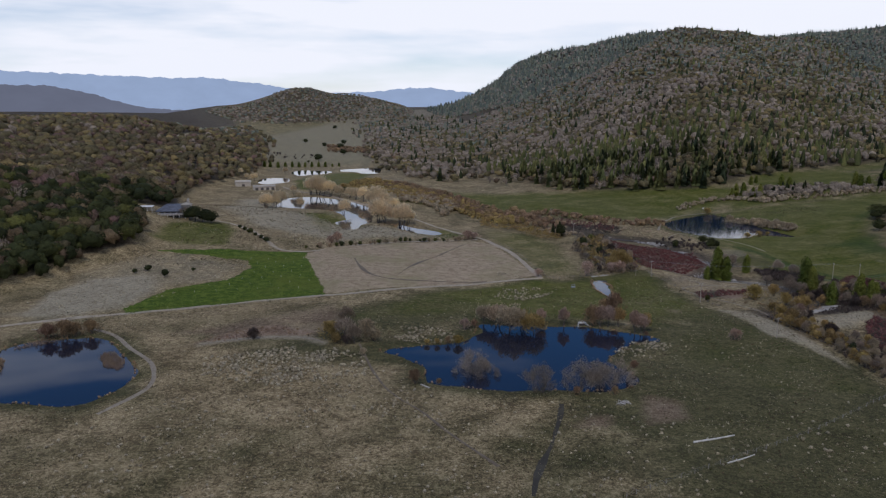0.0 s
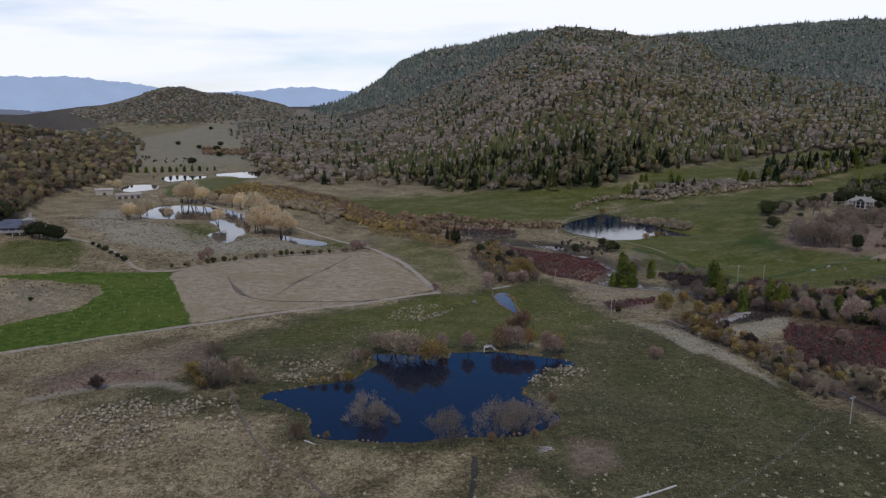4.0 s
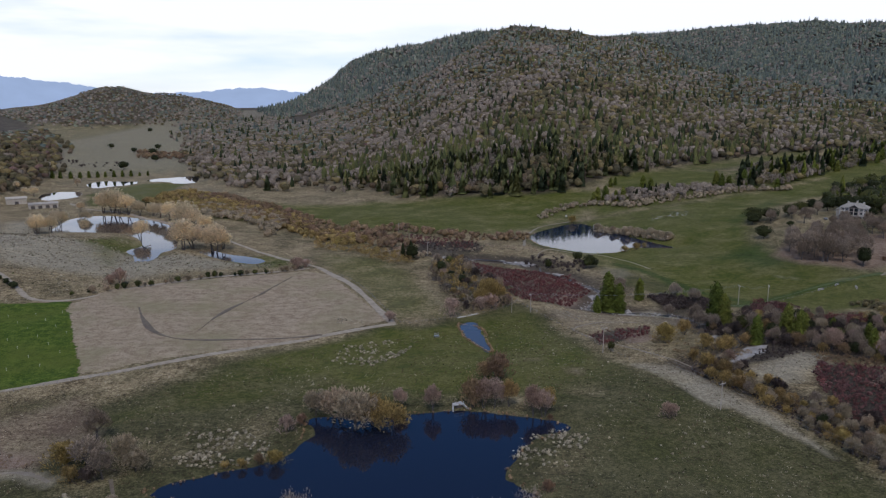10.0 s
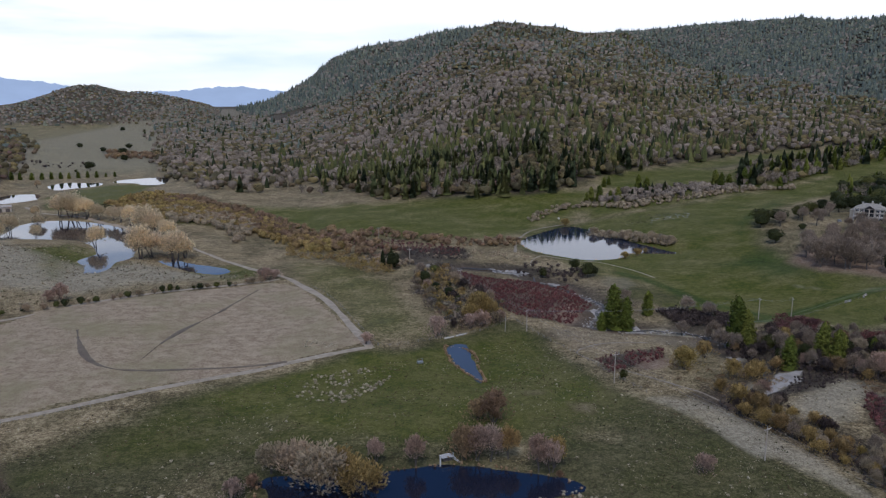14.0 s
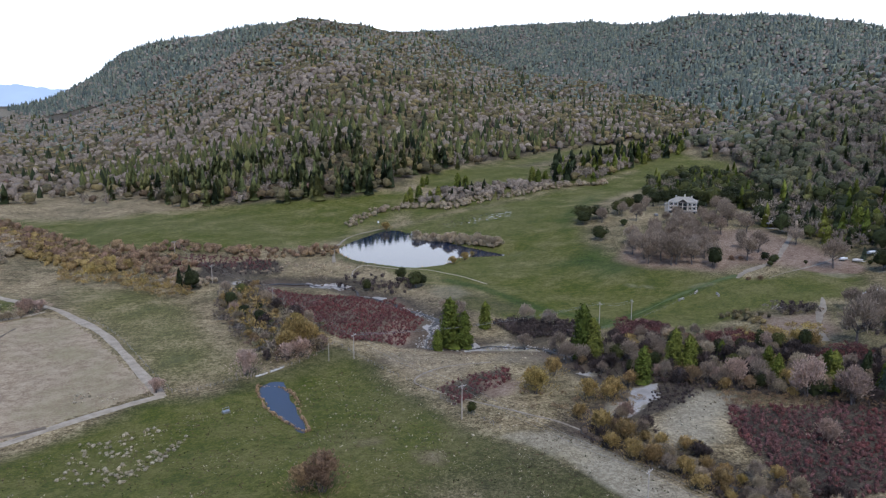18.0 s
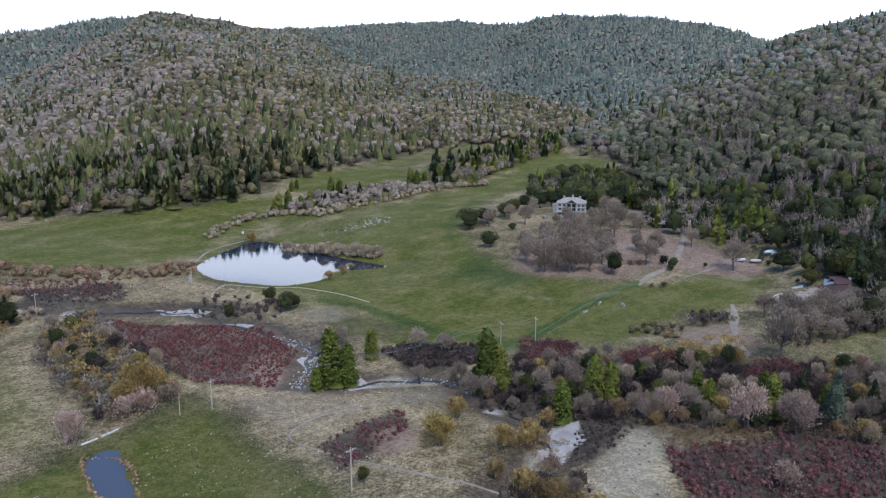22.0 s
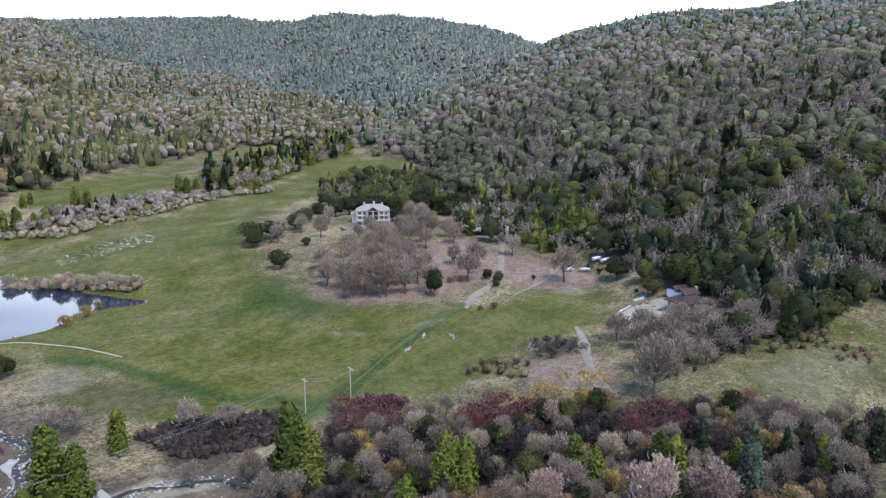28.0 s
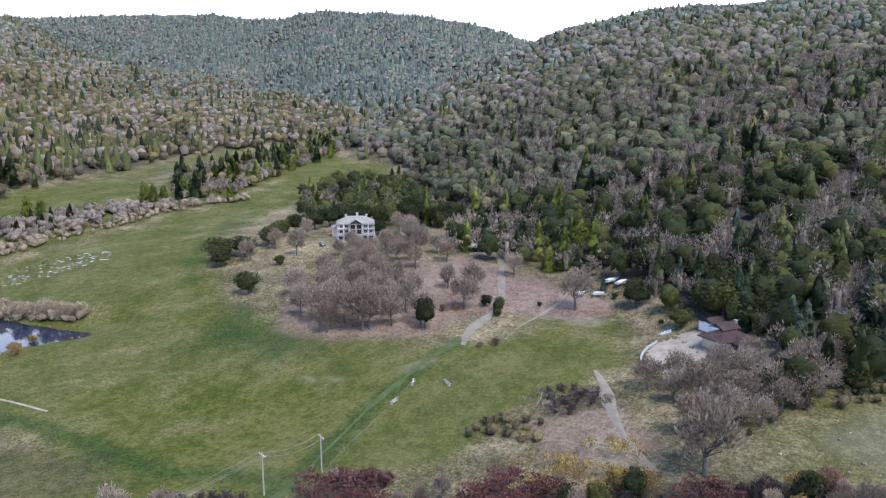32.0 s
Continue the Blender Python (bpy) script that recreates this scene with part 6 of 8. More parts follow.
plant("shrub_green", [(-100 + 5 * k, 515 - 6.4 * k, 2.4 + 0.5 * (k % 3)) for k in range(6)], "hedge_bush", "clipped dark bush along the lane", "shrub", "bushes along the lane", 1.4)
WOOD_KINDS = (("bare", 0.30, "bare_tree", "grey leafless tree in the creekside wood", "tree", 0.85, 1.0), ("shrub_dark", 0.30, "willow_shrub", "dark purplish leafless shrub in the creekside wood", "shrub", 1.1, 0.8),
              ("pink", 0.05, "bare_tree", "pinkish leafless tree in the creekside wood", "tree", 0.85, 1.0), ("willow", 0.09, "willow_tree", "tan leafless willow in the creekside wood", "tree", 0.9, 0.9), ("shrub_rust", 0.10, "willow_shrub", "rusty leafless shrub in the creekside wood", "shrub", 1.1, 0.75),
              ("live_oak", 0.11, "evergreen_bush", "dark green evergreen in the creekside wood", "tree", 0.85, 0.95), ("shrub_gold", 0.10, "willow_shrub", "yellow-green budding willow in the creekside wood", "shrub", 1.1, 0.72))
row = random.Random(11)
for strip, gap, lo, hi in ((CREEKWOOD, 5.0, 4.4, 7.6), ([(186, 338), (194, 334), (197, 316), (200, 291), (200, 262), (188, 250), (184, 280), (184, 300), (180, 328)], 3.7, 3.0, 5.6), ([(200, 300), (208, 280), (230, 250), (220, 235), (204, 250), (196, 280)], 5.0, 3.4, 6.4), ([(126, 518), (146, 530), (147, 484), (153, 449), (141, 427), (126, 424), (120, 450), (120, 490)], 7.0, 4.0, 7.0)):
    gold = strip is not CREEKWOOD
    spots = sow(strip, gap, int(gap * 10), 0.92)
    for x, y in spots[np.minimum.reduce([inside(p, spots[:, 0], spots[:, 1]) for p in (RED_C, RED_D, RED_E)]) > 2.0]:
        odds = [o * (4 if gold and k[0] in "sgw" and k != "shrub_dark" and k != "shrub_rust" else 0.5 if gold else 1) for k, o, *_ in WOOD_KINDS]
        kind, _, name, words, what, wide, tall = row.choices(WOOD_KINDS, odds)[0]
        plant(kind, [(x, y, row.uniform(lo, hi) * tall)], name, words, what, "creekside wood", wide * row.uniform(0.85, 1.2))
row = random.Random(4)
for k in range(26):
    u = (k + row.uniform(-0.35, 0.35)) * 3.95
    spot, green = [(-47 + u + row.uniform(-0.5, 0.5), 474 + 0.504 * u + row.uniform(-0.8, 0.8), row.uniform(2.0, 3.8))], row.random() < 0.6
    plant("shrub_green" if green else "shrub_tan", spot, "hedge_bush", "small dark bush in the row beside the field" if green else "small tan leafless bush in the row beside the field", "shrub", "bushes along the field", row.uniform(0.9, 1.4))
plant("cedar", [(-203, 1030, 9), (-198, 1042, 8.5), (-190, 1054, 8.5), (-181, 1058, 8), (-172, 1060, 8.4), (-163, 1062, 7.6), (-155, 1064, 7), (-146, 1066, 8), (-137, 1068, 8), (-128, 1070, 7.5), (-119, 1073, 5), (-110, 1075, 6)], "cedar_tree", "small evergreen in a planted row beyond the ponds", "tree", "evergreens in a row", 1.7)
plant("live_oak", [(-149, 1141, 11), (-218, 1419, 9), (-220, 1814, 10), (-149, 1430, 9), (-142, 1326, 11), (-125, 1237, 10), (-175, 1365, 9), (-70, 788, 7), (-64, 784, 6.5), (-160, 1120, 4)], "live_oak", "round dark oak out on the valley floor", "tree", "oaks on the valley floor", 1.3)
plant("cedar", [(330, 740, 9), (338, 748, 8), (520, 720, 10), (500, 712, 9), (545, 725, 11), (560, 735, 12), (600, 740, 11), (615, 752, 12), (640, 790, 12), (490, 708, 12), (660, 800, 12)], "cedar_tree", "cedar at the edge of the upper meadow", "tree", "cedars of the upper meadow", 1.35)


# ---- brush and grass too thick to count ----
def thicket(name, poly, gap, lo, hi, material, label, seed, wide=1.35, crowns=None, keep=1.0):
    spots = sow(poly, gap, seed, keep)
    rng = np.random.default_rng(seed)
    rise = lumps(spots[:, 0], spots[:, 1], gap * 1.7, seed % 5)
    spots, rise = spots[rise > -0.62], rise[rise > -0.62]
    h = lo + (hi - lo) * np.clip(0.4 + 0.5 * rise + rng.normal(0, 0.18, len(spots)), 0, 1.1)
    return stand(name, crowns or MID_BARE, spots, h, h * wide * rng.uniform(0.8, 1.25, len(spots)), material, label, "brush", seed, 9.0 if material is TWIG_RED else 0.0)


BUSH = [crown_bare(64, RNG, 0.095, 0.5, 0.02, 10) for _ in range(8)]
BUSH_NEAR = [crown_bare(130, RNG, 0.066, 0.5, 0.02, 16) for _ in range(12)]
BUSH_BALL = [crown_bare(140, RNG, 0.066, 0.45, 0.02, 18) for _ in range(8)]
BUSH_LEAF = [joined(dome(2, RNG, 0.4, 0.12, 8, 0.34, 0.0), crown_round(130, RNG, 0.06, 14, 0.04, 0.3)) for _ in range(8)]
PUFF = [joined(dome(2, RNG, 0.34, 0.1, 7, 0.38, 0.0), crown_round(30, RNG, 0.085, 9, 0.04, 0.2), crown_bare(16, RNG, 0.12, 0.4, 0.1, 7)) for _ in range(10)]
LOW = [joined(dome(1, RNG, 0.3, 0.12, 6, 0.3, 0.0), crown_bare(46, RNG, 0.085, 0.45, 0.0, 9)) for _ in range(12)]
TUFT = [joined(dome(2, RNG, 0.3, 0.1, 6, wide=0.36, foot=0.0), crown_round(12, RNG, 0.13, 6, 0.02, 0.1), crown_fan(12, RNG, 0.2, 0.3, 1.0, 6)) for _ in range(10)]
for k, (poly, gap, lo, hi, mat, words) in enumerate((
        (RED_A, 1.35, 0.7, 1.6, TWIG_RED, "dense dark red leafless thicket"), (RED_B, 1.45, 0.8, 1.8, TWIG_RED, "dense dark red leafless thicket"), (RED_C, 2.4, 2.6, 4.4, TWIG_RED, "dense dark red leafless thicket"),
        (RED_D, 2.4, 2.6, 4.4, TWIG_RED, "dense dark red leafless thicket"), (RED_E, 2.2, 1.8, 3.0, TWIG_RED, "dense dark red leafless thicket"), (RED_F, 2.0, 0.8, 1.8, TWIG_RED, "dense dark red leafless thicket"),
        (DARK_A, 1.7, 0.8, 1.4, TWIG_DARK, "low dark brown brush"), (DARK_B, 2.6, 0.8, 1.6, TWIG_DARK, "low dark brown brush"), (DARK_C, 1.6, 1.8, 3.2, TWIG_DARK, "low dark brown brush"),
        ([(220, 326), (232, 322), (252, 312), (262, 300), (266, 306), (252, 318), (236, 330), (226, 334)], 2.0, 1.4, 2.4, TWIG_RUST, "rusty leafless brush"),
        ([(-32, 831), (12, 757), (44, 689), (82, 622), (112, 564), (130, 585), (94, 673), (44, 781), (-10, 875)], 5.2, 2.6, 6.6, TWIG_RUST, "rust-brown willow brush on the valley floor"),
        ([(-77, 837), (-68, 872), (-50, 910), (-19, 878), (-15, 824), (-17, 767), (-19, 733), (-38, 783), (-65, 789)], 5.0, 2.6, 5.5, TWIG_GOLD, "golden willow brush behind the mill pond"),
        ([(-22, 768), (-19, 792), (9, 773), (33, 744), (46, 731), (46, 670), (36, 640), (26, 693), (3, 718), (-13, 721)], 4.4, 3.0, 6.5, TWIG_TAN, "tan willow brush behind the mill pond"),
        ([(100, 632), (126, 634), (160, 592), (200, 575), (210, 590), (176, 612), (120, 660)], 5.0, 2.2, 5.0, TWIG_RUST, "rust-brown willow brush on the valley floor"),
        ([(-30, 790), (-10, 740), (40, 700), (70, 668), (60, 720), (20, 780), (-10, 830)], 4.4, 3.0, 6.4, TWIG_GOLD, "tan willow brush on the valley floor"),
        ([(238, 657), (272, 689), (296, 686), (315, 664), (350, 669), (389, 675), (433, 681), (463, 672), (466, 683), (433, 692), (389, 688), (350, 684), (315, 682), (296, 700), (272, 701), (236, 668)], 3.8, 1.8, 5.0, TWIG_TAN, "grey leafless shrubs along the meadow"),
        ([(-175, 1383), (-77, 1302), (-60, 1232), (-155, 1278)], 8.0, 3.0, 8.0, TWIG_RUST, "rust-brown willow brush in the far valley"),
        ([(-109, 1340), (-12, 1290), (-10, 1250), (-100, 1285)], 9.0, 3.0, 9.0, LEAF_OAK, "dark oaks along the far valley's creek"),
        ([(-180, 1798), (-117, 1823), (-90, 1850), (-170, 1822)], 9.0, 2.0, 6.0, LEAF_OAK, "dark oaks along the far valley's creek"),
        ([(-235, 1140), (-180, 1170), (-150, 1190), (-160, 1230), (-240, 1210)], 14.0, 2.0, 6.0, TWIG_DARK, "scattered dark brush in the far valley"),
        ([(-60, 1120), (10, 1100), (20, 1150), (-50, 1180)], 9.0, 3.0, 8.0, TWIG_RUST, "rust-brown willow brush in the far valley"),
        ([(300, 690), (330, 715), (400, 715), (440, 690), (390, 684), (330, 684)], 4.6, 3.5, 7, TWIG, "grey leafless shrubs along the meadow"),
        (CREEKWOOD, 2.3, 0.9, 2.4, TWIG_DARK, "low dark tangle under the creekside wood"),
        ([(268, 366), (290, 352), (300, 352), (296, 364), (280, 374)], 4.0, 3.0, 5.5, TWIG_GOLD, "yellow-green creekside willows"),
        ([(180, 362), (206, 350), (210, 338), (190, 340), (172, 350)], 4.4, 1.4, 2.8, TWIG_RUST, "rusty creekside brush"),
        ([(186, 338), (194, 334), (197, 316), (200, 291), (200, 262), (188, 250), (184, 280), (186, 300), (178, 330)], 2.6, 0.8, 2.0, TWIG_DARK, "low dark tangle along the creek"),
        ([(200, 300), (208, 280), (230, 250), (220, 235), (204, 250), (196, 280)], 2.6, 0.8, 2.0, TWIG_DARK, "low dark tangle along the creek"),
        ([(-62, 288), (-49, 301), (-33, 311), (-16, 304), (-15, 297), (-30, 301), (-46, 291)], 1.7, 0.6, 1.3, TWIG_RUST, "low rusty brush in the dry channel"),
        ([(66, 616), (81, 610), (101, 582), (118, 553), (118, 524), (106, 527), (87, 562), (66, 590)], 4.6, 2.6, 5.0, TWIG_GOLD, "tan willow bushes in a row beside the pasture"),
        ([(44, 705), (94, 640), (100, 600), (90, 592), (60, 640), (36, 700)], 4.6, 3.0, 6.0, TWIG_GOLD, "golden willow brush on the valley floor"),
        ([(105, 629), (134, 618), (169, 583), (160, 560), (133, 581), (105, 604)], 2.6, 0.9, 1.8, TWIG_RED, "low maroon thicket on the valley floor"),
        ([(126, 518), (146, 530), (147, 484), (153, 449), (141, 427), (126, 424), (120, 450), (120, 490)], 3.6, 2.2, 5.6, TWIG_MIX, "mixed leafless creekside brush"),
        ([(128, 510), (144, 520), (142, 480), (130, 450), (124, 470)], 6.0, 3.5, 6.5, TWIG_GOLD, "greenish creekside willows"),
        ([(104, 566), (126, 572), (134, 552), (120, 538), (106, 548)], 4.4, 2.0, 4.0, TWIG_TAN, "tan creekside willows"),
        ([(150, 548), (178, 528), (196, 540), (200, 560), (170, 566), (140, 572)], 5.0, 1.2, 2.8, TWIG_TAN, "tan brush along the pond dam"),
        ([(180, 520), (192, 536), (206, 520), (214, 500), (200, 488), (190, 500)], 4.6, 1.6, 3.8, TWIG_DARK, "dark brush below the pond dam"),
        ([(303, 388), (313, 386), (322, 372), (314, 366), (304, 376)], 3.4, 2.0, 4.0, TWIG_MIX, "dark brush beside the drive"),
        ([(312, 386), (319, 383), (318, 373), (309, 371), (305, 378)], 2.6, 1.8, 3.6, TWIG_DARK, "dark brush beside the drive"),
        ([(288, 392), (298, 392), (302, 378), (294, 376)], 3.0, 2.0, 3.6, LEAF_OAK, "dark green brush beside the drive"),
        ([(345, 326), (352, 318), (358, 312), (350, 310), (338, 322), (330, 326)], 3.4, 2.0, 4.2, LEAF_OAK, "dark brush at the foot of the slope"),
        ([(306, 350), (330, 350), (344, 342), (338, 328), (320, 332), (306, 340)], 5.0, 2.0, 4.0, TWIG_DARK, "dark brush around the farmhouse"),
        ([(338, 308), (350, 312), (352, 304), (342, 300)], 2.4, 1.0, 1.8, TWIG_RED, "low red brush on the grassy hill"),
        ([(258, 608), (266, 611), (280, 586), (293, 557), (286, 550), (274, 578)], 2.6, 2.6, 5.0, TWIG_TAN, "tan leafless willows on the pond's spit"),
        ([(398, 480), (440, 500), (450, 470), (430, 420), (400, 412), (410, 440)], 8.5, 7, 10, TWIG, "bare oaks behind the yard"))):
    thicket("brush", poly, gap, lo, hi, mat, words, 100 + k, 1.5 if mat is TWIG_RED else 1.4, BUSH_BALL if mat is TWIG_GOLD and min(p[0] for p in poly) > 170 else BUSH_LEAF if mat is LEAF_OAK else LOW if mat is TWIG_RED and hi < 2.5 else LOW if mat is TWIG_DARK else BUSH_NEAR if min(p[0] for p in poly) > 170 and max(p[1] for p in poly) < 412 else PUFF if min(p[1] for p in poly) > 530 else BUSH)
BELT_TREES = [(430, 702), (470, 692), (520, 716), (600, 742), (680, 806), (640, 830), (560, 790), (480, 770), (450, 730)]
thicket("tree_belt", BELT_TREES, 11, 12, 19, NEEDLE_DARK, "dark conifer belt between two meadows", 160, 1.1, MID_CONE, 0.4)
thicket("tree_belt", BELT_TREES, 12, 10, 18, NEEDLE, "yellow-green cedars between two meadows", 163, 1.15, MID_CONE, 0.35)
thicket("tree_belt", BELT_TREES, 8, 6, 10, TWIG, "grey leafless trees between two meadows", 161, 1.2, MID_BARE, 0.75)
thicket("tree_belt", BELT_TREES, 10, 6, 10, LEAF_OAK, "dark live oaks between two meadows", 164, 1.3, MID_ROUND, 0.55)
thicket("tree_belt", [(318, 700), (345, 712), (372, 704), (360, 690), (330, 690)], 6, 6, 13, NEEDLE_DARK, "dark conifers in the hedge along the meadow", 162, 1.1, MID_CONE, 0.5)
FOREST_FOOT = [(412, 486), (400, 458), (408, 446), (411, 433), (400, 418), (402, 400), (392, 384), (404, 379), (453, 409), (470, 465), (470, 510), (440, 500)]
FARM_WOODS = [(380, 384), (372, 366), (366, 348), (352, 340), (330, 344), (322, 340), (335, 327), (361, 313), (400, 300), (453, 322), (470, 345), (440, 390), (404, 388)]
WEST_EDGE = [(-205, 352), (-180, 374), (-157, 396), (-164, 424), (-142, 453), (-154, 494), (-172, 516), (-200, 530), (-240, 470), (-230, 390)]
LODGE_WOODS = [(428, 590), (480, 650), (538, 673), (561, 636), (490, 545), (440, 500), (424, 520), (436, 560)]
DRIVE_VIEW = [(412, 346), (398, 341), (386, 337), (372, 334), (360, 327), (368, 322), (388, 327), (402, 332), (414, 338)]
DRIVE_UPPER = [(432, 352), (414, 341), (400, 336), (386, 333), (372, 331)]
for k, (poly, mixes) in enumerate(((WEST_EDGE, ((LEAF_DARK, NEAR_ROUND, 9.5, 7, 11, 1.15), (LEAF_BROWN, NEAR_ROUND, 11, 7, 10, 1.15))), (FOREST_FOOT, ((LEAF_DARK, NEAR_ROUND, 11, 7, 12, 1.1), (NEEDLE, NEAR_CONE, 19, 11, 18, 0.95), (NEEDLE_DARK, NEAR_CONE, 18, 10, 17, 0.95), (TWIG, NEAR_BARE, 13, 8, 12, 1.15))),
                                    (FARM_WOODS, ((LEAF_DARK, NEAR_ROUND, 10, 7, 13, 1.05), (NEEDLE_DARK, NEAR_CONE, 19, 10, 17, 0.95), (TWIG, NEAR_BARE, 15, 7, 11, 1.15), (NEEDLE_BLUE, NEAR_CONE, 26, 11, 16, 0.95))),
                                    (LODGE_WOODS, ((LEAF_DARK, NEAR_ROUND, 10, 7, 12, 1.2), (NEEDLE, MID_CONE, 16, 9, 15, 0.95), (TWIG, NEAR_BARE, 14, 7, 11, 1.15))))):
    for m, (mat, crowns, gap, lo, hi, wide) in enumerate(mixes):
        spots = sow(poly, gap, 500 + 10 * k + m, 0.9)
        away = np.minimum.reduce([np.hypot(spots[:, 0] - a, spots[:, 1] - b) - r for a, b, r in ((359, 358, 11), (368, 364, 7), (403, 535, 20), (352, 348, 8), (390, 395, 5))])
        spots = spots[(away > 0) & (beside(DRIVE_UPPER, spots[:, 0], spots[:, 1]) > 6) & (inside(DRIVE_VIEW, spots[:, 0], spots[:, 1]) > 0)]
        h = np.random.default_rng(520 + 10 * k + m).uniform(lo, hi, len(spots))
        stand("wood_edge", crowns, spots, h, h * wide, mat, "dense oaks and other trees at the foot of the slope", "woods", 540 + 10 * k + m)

for k, (poly, gap, lo, hi, keep) in enumerate((
        ([(-60, 150), (-20, 270), (20, 262), (40, 215), (60, 160)], 2.4, 0.3, 0.8, 0.32), ([(-50, 272), (-10, 288), (8, 276), (12, 255), (-20, 245), (-45, 255)], 1.6, 0.6, 1.2, 0.7), ([(30, 240), (60, 236), (110, 222), (120, 165), (50, 160)], 2.6, 0.3, 0.8, 0.28),
        ([(16, 296), (30, 304), (44, 298), (40, 291), (26, 288)], 1.4, 0.5, 1.0, 0.7), ([(70, 373), (84, 384), (92, 380), (84, 366), (74, 362)], 1.5, 0.5, 1.0, 0.6), ([(101, 276), (108, 287), (122, 292), (124, 286), (112, 272)], 1.5, 0.5, 1.0, 0.6),
        ([(110, 215), (170, 235), (230, 220), (200, 150), (120, 160)], 2.8, 0.25, 0.7, 0.25), ([(-20, 310), (20, 340), (60, 350), (90, 330), (30, 318)], 5.0, 0.4, 0.9, 0.3), ([(-160, 330), (-130, 450), (-70, 430), (-75, 395), (-105, 340)], 3.6, 0.4, 0.9, 0.4),
        ([(-100, 640), (-40, 600), (-40, 520), (0, 560), (-60, 490), (-120, 560)], 3.4, 0.5, 1.0, 0.5), ([(120, 300), (150, 350), (166, 330), (172, 290), (160, 240), (125, 270)], 5.0, 0.3, 0.7, 0.5), ([(118, 395), (150, 410), (158, 360), (140, 340), (124, 350)], 5.5, 0.3, 0.6, 0.4),
        ([(156, 430), (175, 420), (193, 407), (210, 398), (210, 384), (183, 391), (166, 378), (158, 389)], 2.4, 0.3, 0.7, 0.6), ([(226, 341), (233, 333), (219, 320), (200, 308), (190, 318), (206, 332)], 2.2, 0.3, 0.7, 0.6), ([(302, 300), (367, 305), (350, 326), (328, 340), (304, 330)], 4.0, 0.3, 0.8, 0.5),
        ([(-34, 254), (-38, 274), (-24, 281), (-3, 283), (-1, 274), (-7, 257), (-14, 249), (-28, 250)], 1.5, 0.5, 1.1, 0.75), ([(19, 294), (18, 314), (32, 314), (43, 304), (40, 290)], 1.6, 0.5, 1.1, 0.7), ([(62, 367), (67, 389), (87, 391), (85, 368), (74, 356)], 1.8, 0.5, 1.1, 0.6),
        ([(65, 418), (68, 425), (79, 421), (78, 413)], 1.5, 0.5, 1.0, 0.6), ([(100, 280), (108, 295), (124, 294), (119, 285), (107, 276)], 1.5, 0.5, 1.1, 0.7), ([(128, 197), (139, 212), (160, 221), (183, 221), (165, 196), (141, 195)], 3.0, 0.5, 1.2, 0.3),
        ([(-5, 246), (9, 250), (33, 239), (39, 219), (-1, 224)], 2.4, 0.5, 1.0, 0.5), ([(-80, 215), (-60, 240), (-40, 235), (-10, 200), (-60, 160)], 3.0, 0.5, 1.0, 0.5))):
    spots = sow(poly, gap, 300 + k, keep)
    clump = lumps(spots[:, 0], spots[:, 1], 9, k) > -0.25
    spots = spots[clump]
    h = np.random.default_rng(k).uniform(lo, hi, len(spots))
    stand("tussocks", TUFT, spots, h, h * 1.7, TUSSOCK, "pale dry tussocks of bunch grass", "grass", 300 + k)

SPRIG = [crown_fan(5, RNG, 0.34, 0.36, 1.2, 3) for _ in range(8)]
for k, (gap, material, words) in enumerate(((1.75, CLUMP, "pale dry grass clumps over the pasture"), (1.65, SEDGE, "dark dead weeds over the pasture"), (2.6, LEAF_DARK, "low green weeds over the pasture"))):
    spots = sow([(-135, 165), (-135, 330), (-60, 345), (20, 372), (110, 400), (150, 410), (190, 330), (235, 210), (235, 165)], gap, 330 + k, 0.8)
    spots = spots[(lumps(spots[:, 0], spots[:, 1], 11, k) + 0.6 * lumps(spots[:, 0], spots[:, 1], 3.7, k + 2) > -0.1) & (np.minimum.reduce([inside(p, spots[:, 0], spots[:, 1]) for p in (POND, WEST_POND, FINGER)]) > 1.5)]
    west = sow([(-165, 700), (-160, 560), (-125, 470), (-165, 400), (-160, 330), (-110, 325), (-70, 395), (-75, 440), (-40, 486), (60, 528), (20, 590), (-30, 620), (-95, 660), (-115, 720)], gap * 1.5, 350 + k, (0.9, 0.25, 0.5)[k])
    west = west[(lumps(west[:, 0], west[:, 1], 13, k) > -0.2) & (np.minimum.reduce([inside(p, west[:, 0], west[:, 1]) for p in (MILL_POND, MILL_ARM, CROP_FIELD, FALLOW)]) > 3)]
    spots = np.concatenate([spots, west])
    h = np.random.default_rng(340 + k).uniform(0.28, 0.75, len(spots)) * np.where(spots[:, 1] > 420, 1.7, 1.0)
    stand("grass_clumps", SPRIG, spots, h, h * 1.5, material, words, "grass", 330 + k)
for k, (shore, gap) in enumerate(((SHORES[0][0], 1.3), (SHORES[1][0], 1.3), (SHORES[2][0], 0.5), (SHORES[8][0], 2.2))):
    line = np.array(round_line(shore[::4], gap, True))
    rng = np.random.default_rng(400 + k)
    d = line - line.mean(0)
    spots = line + d / np.linalg.norm(d, axis=1)[:, None] * rng.uniform(0.0, 1.6, (len(line), 1))
    spots = spots[rng.random(len(spots)) < (0.95 if k == 2 else 0.55)]
    h = rng.uniform(0.4, 1.1, len(spots))
    stand("sedge", TUFT, spots, h, h * 1.2, REED, "dry sedge along the pond shore", "grass", 400 + k)
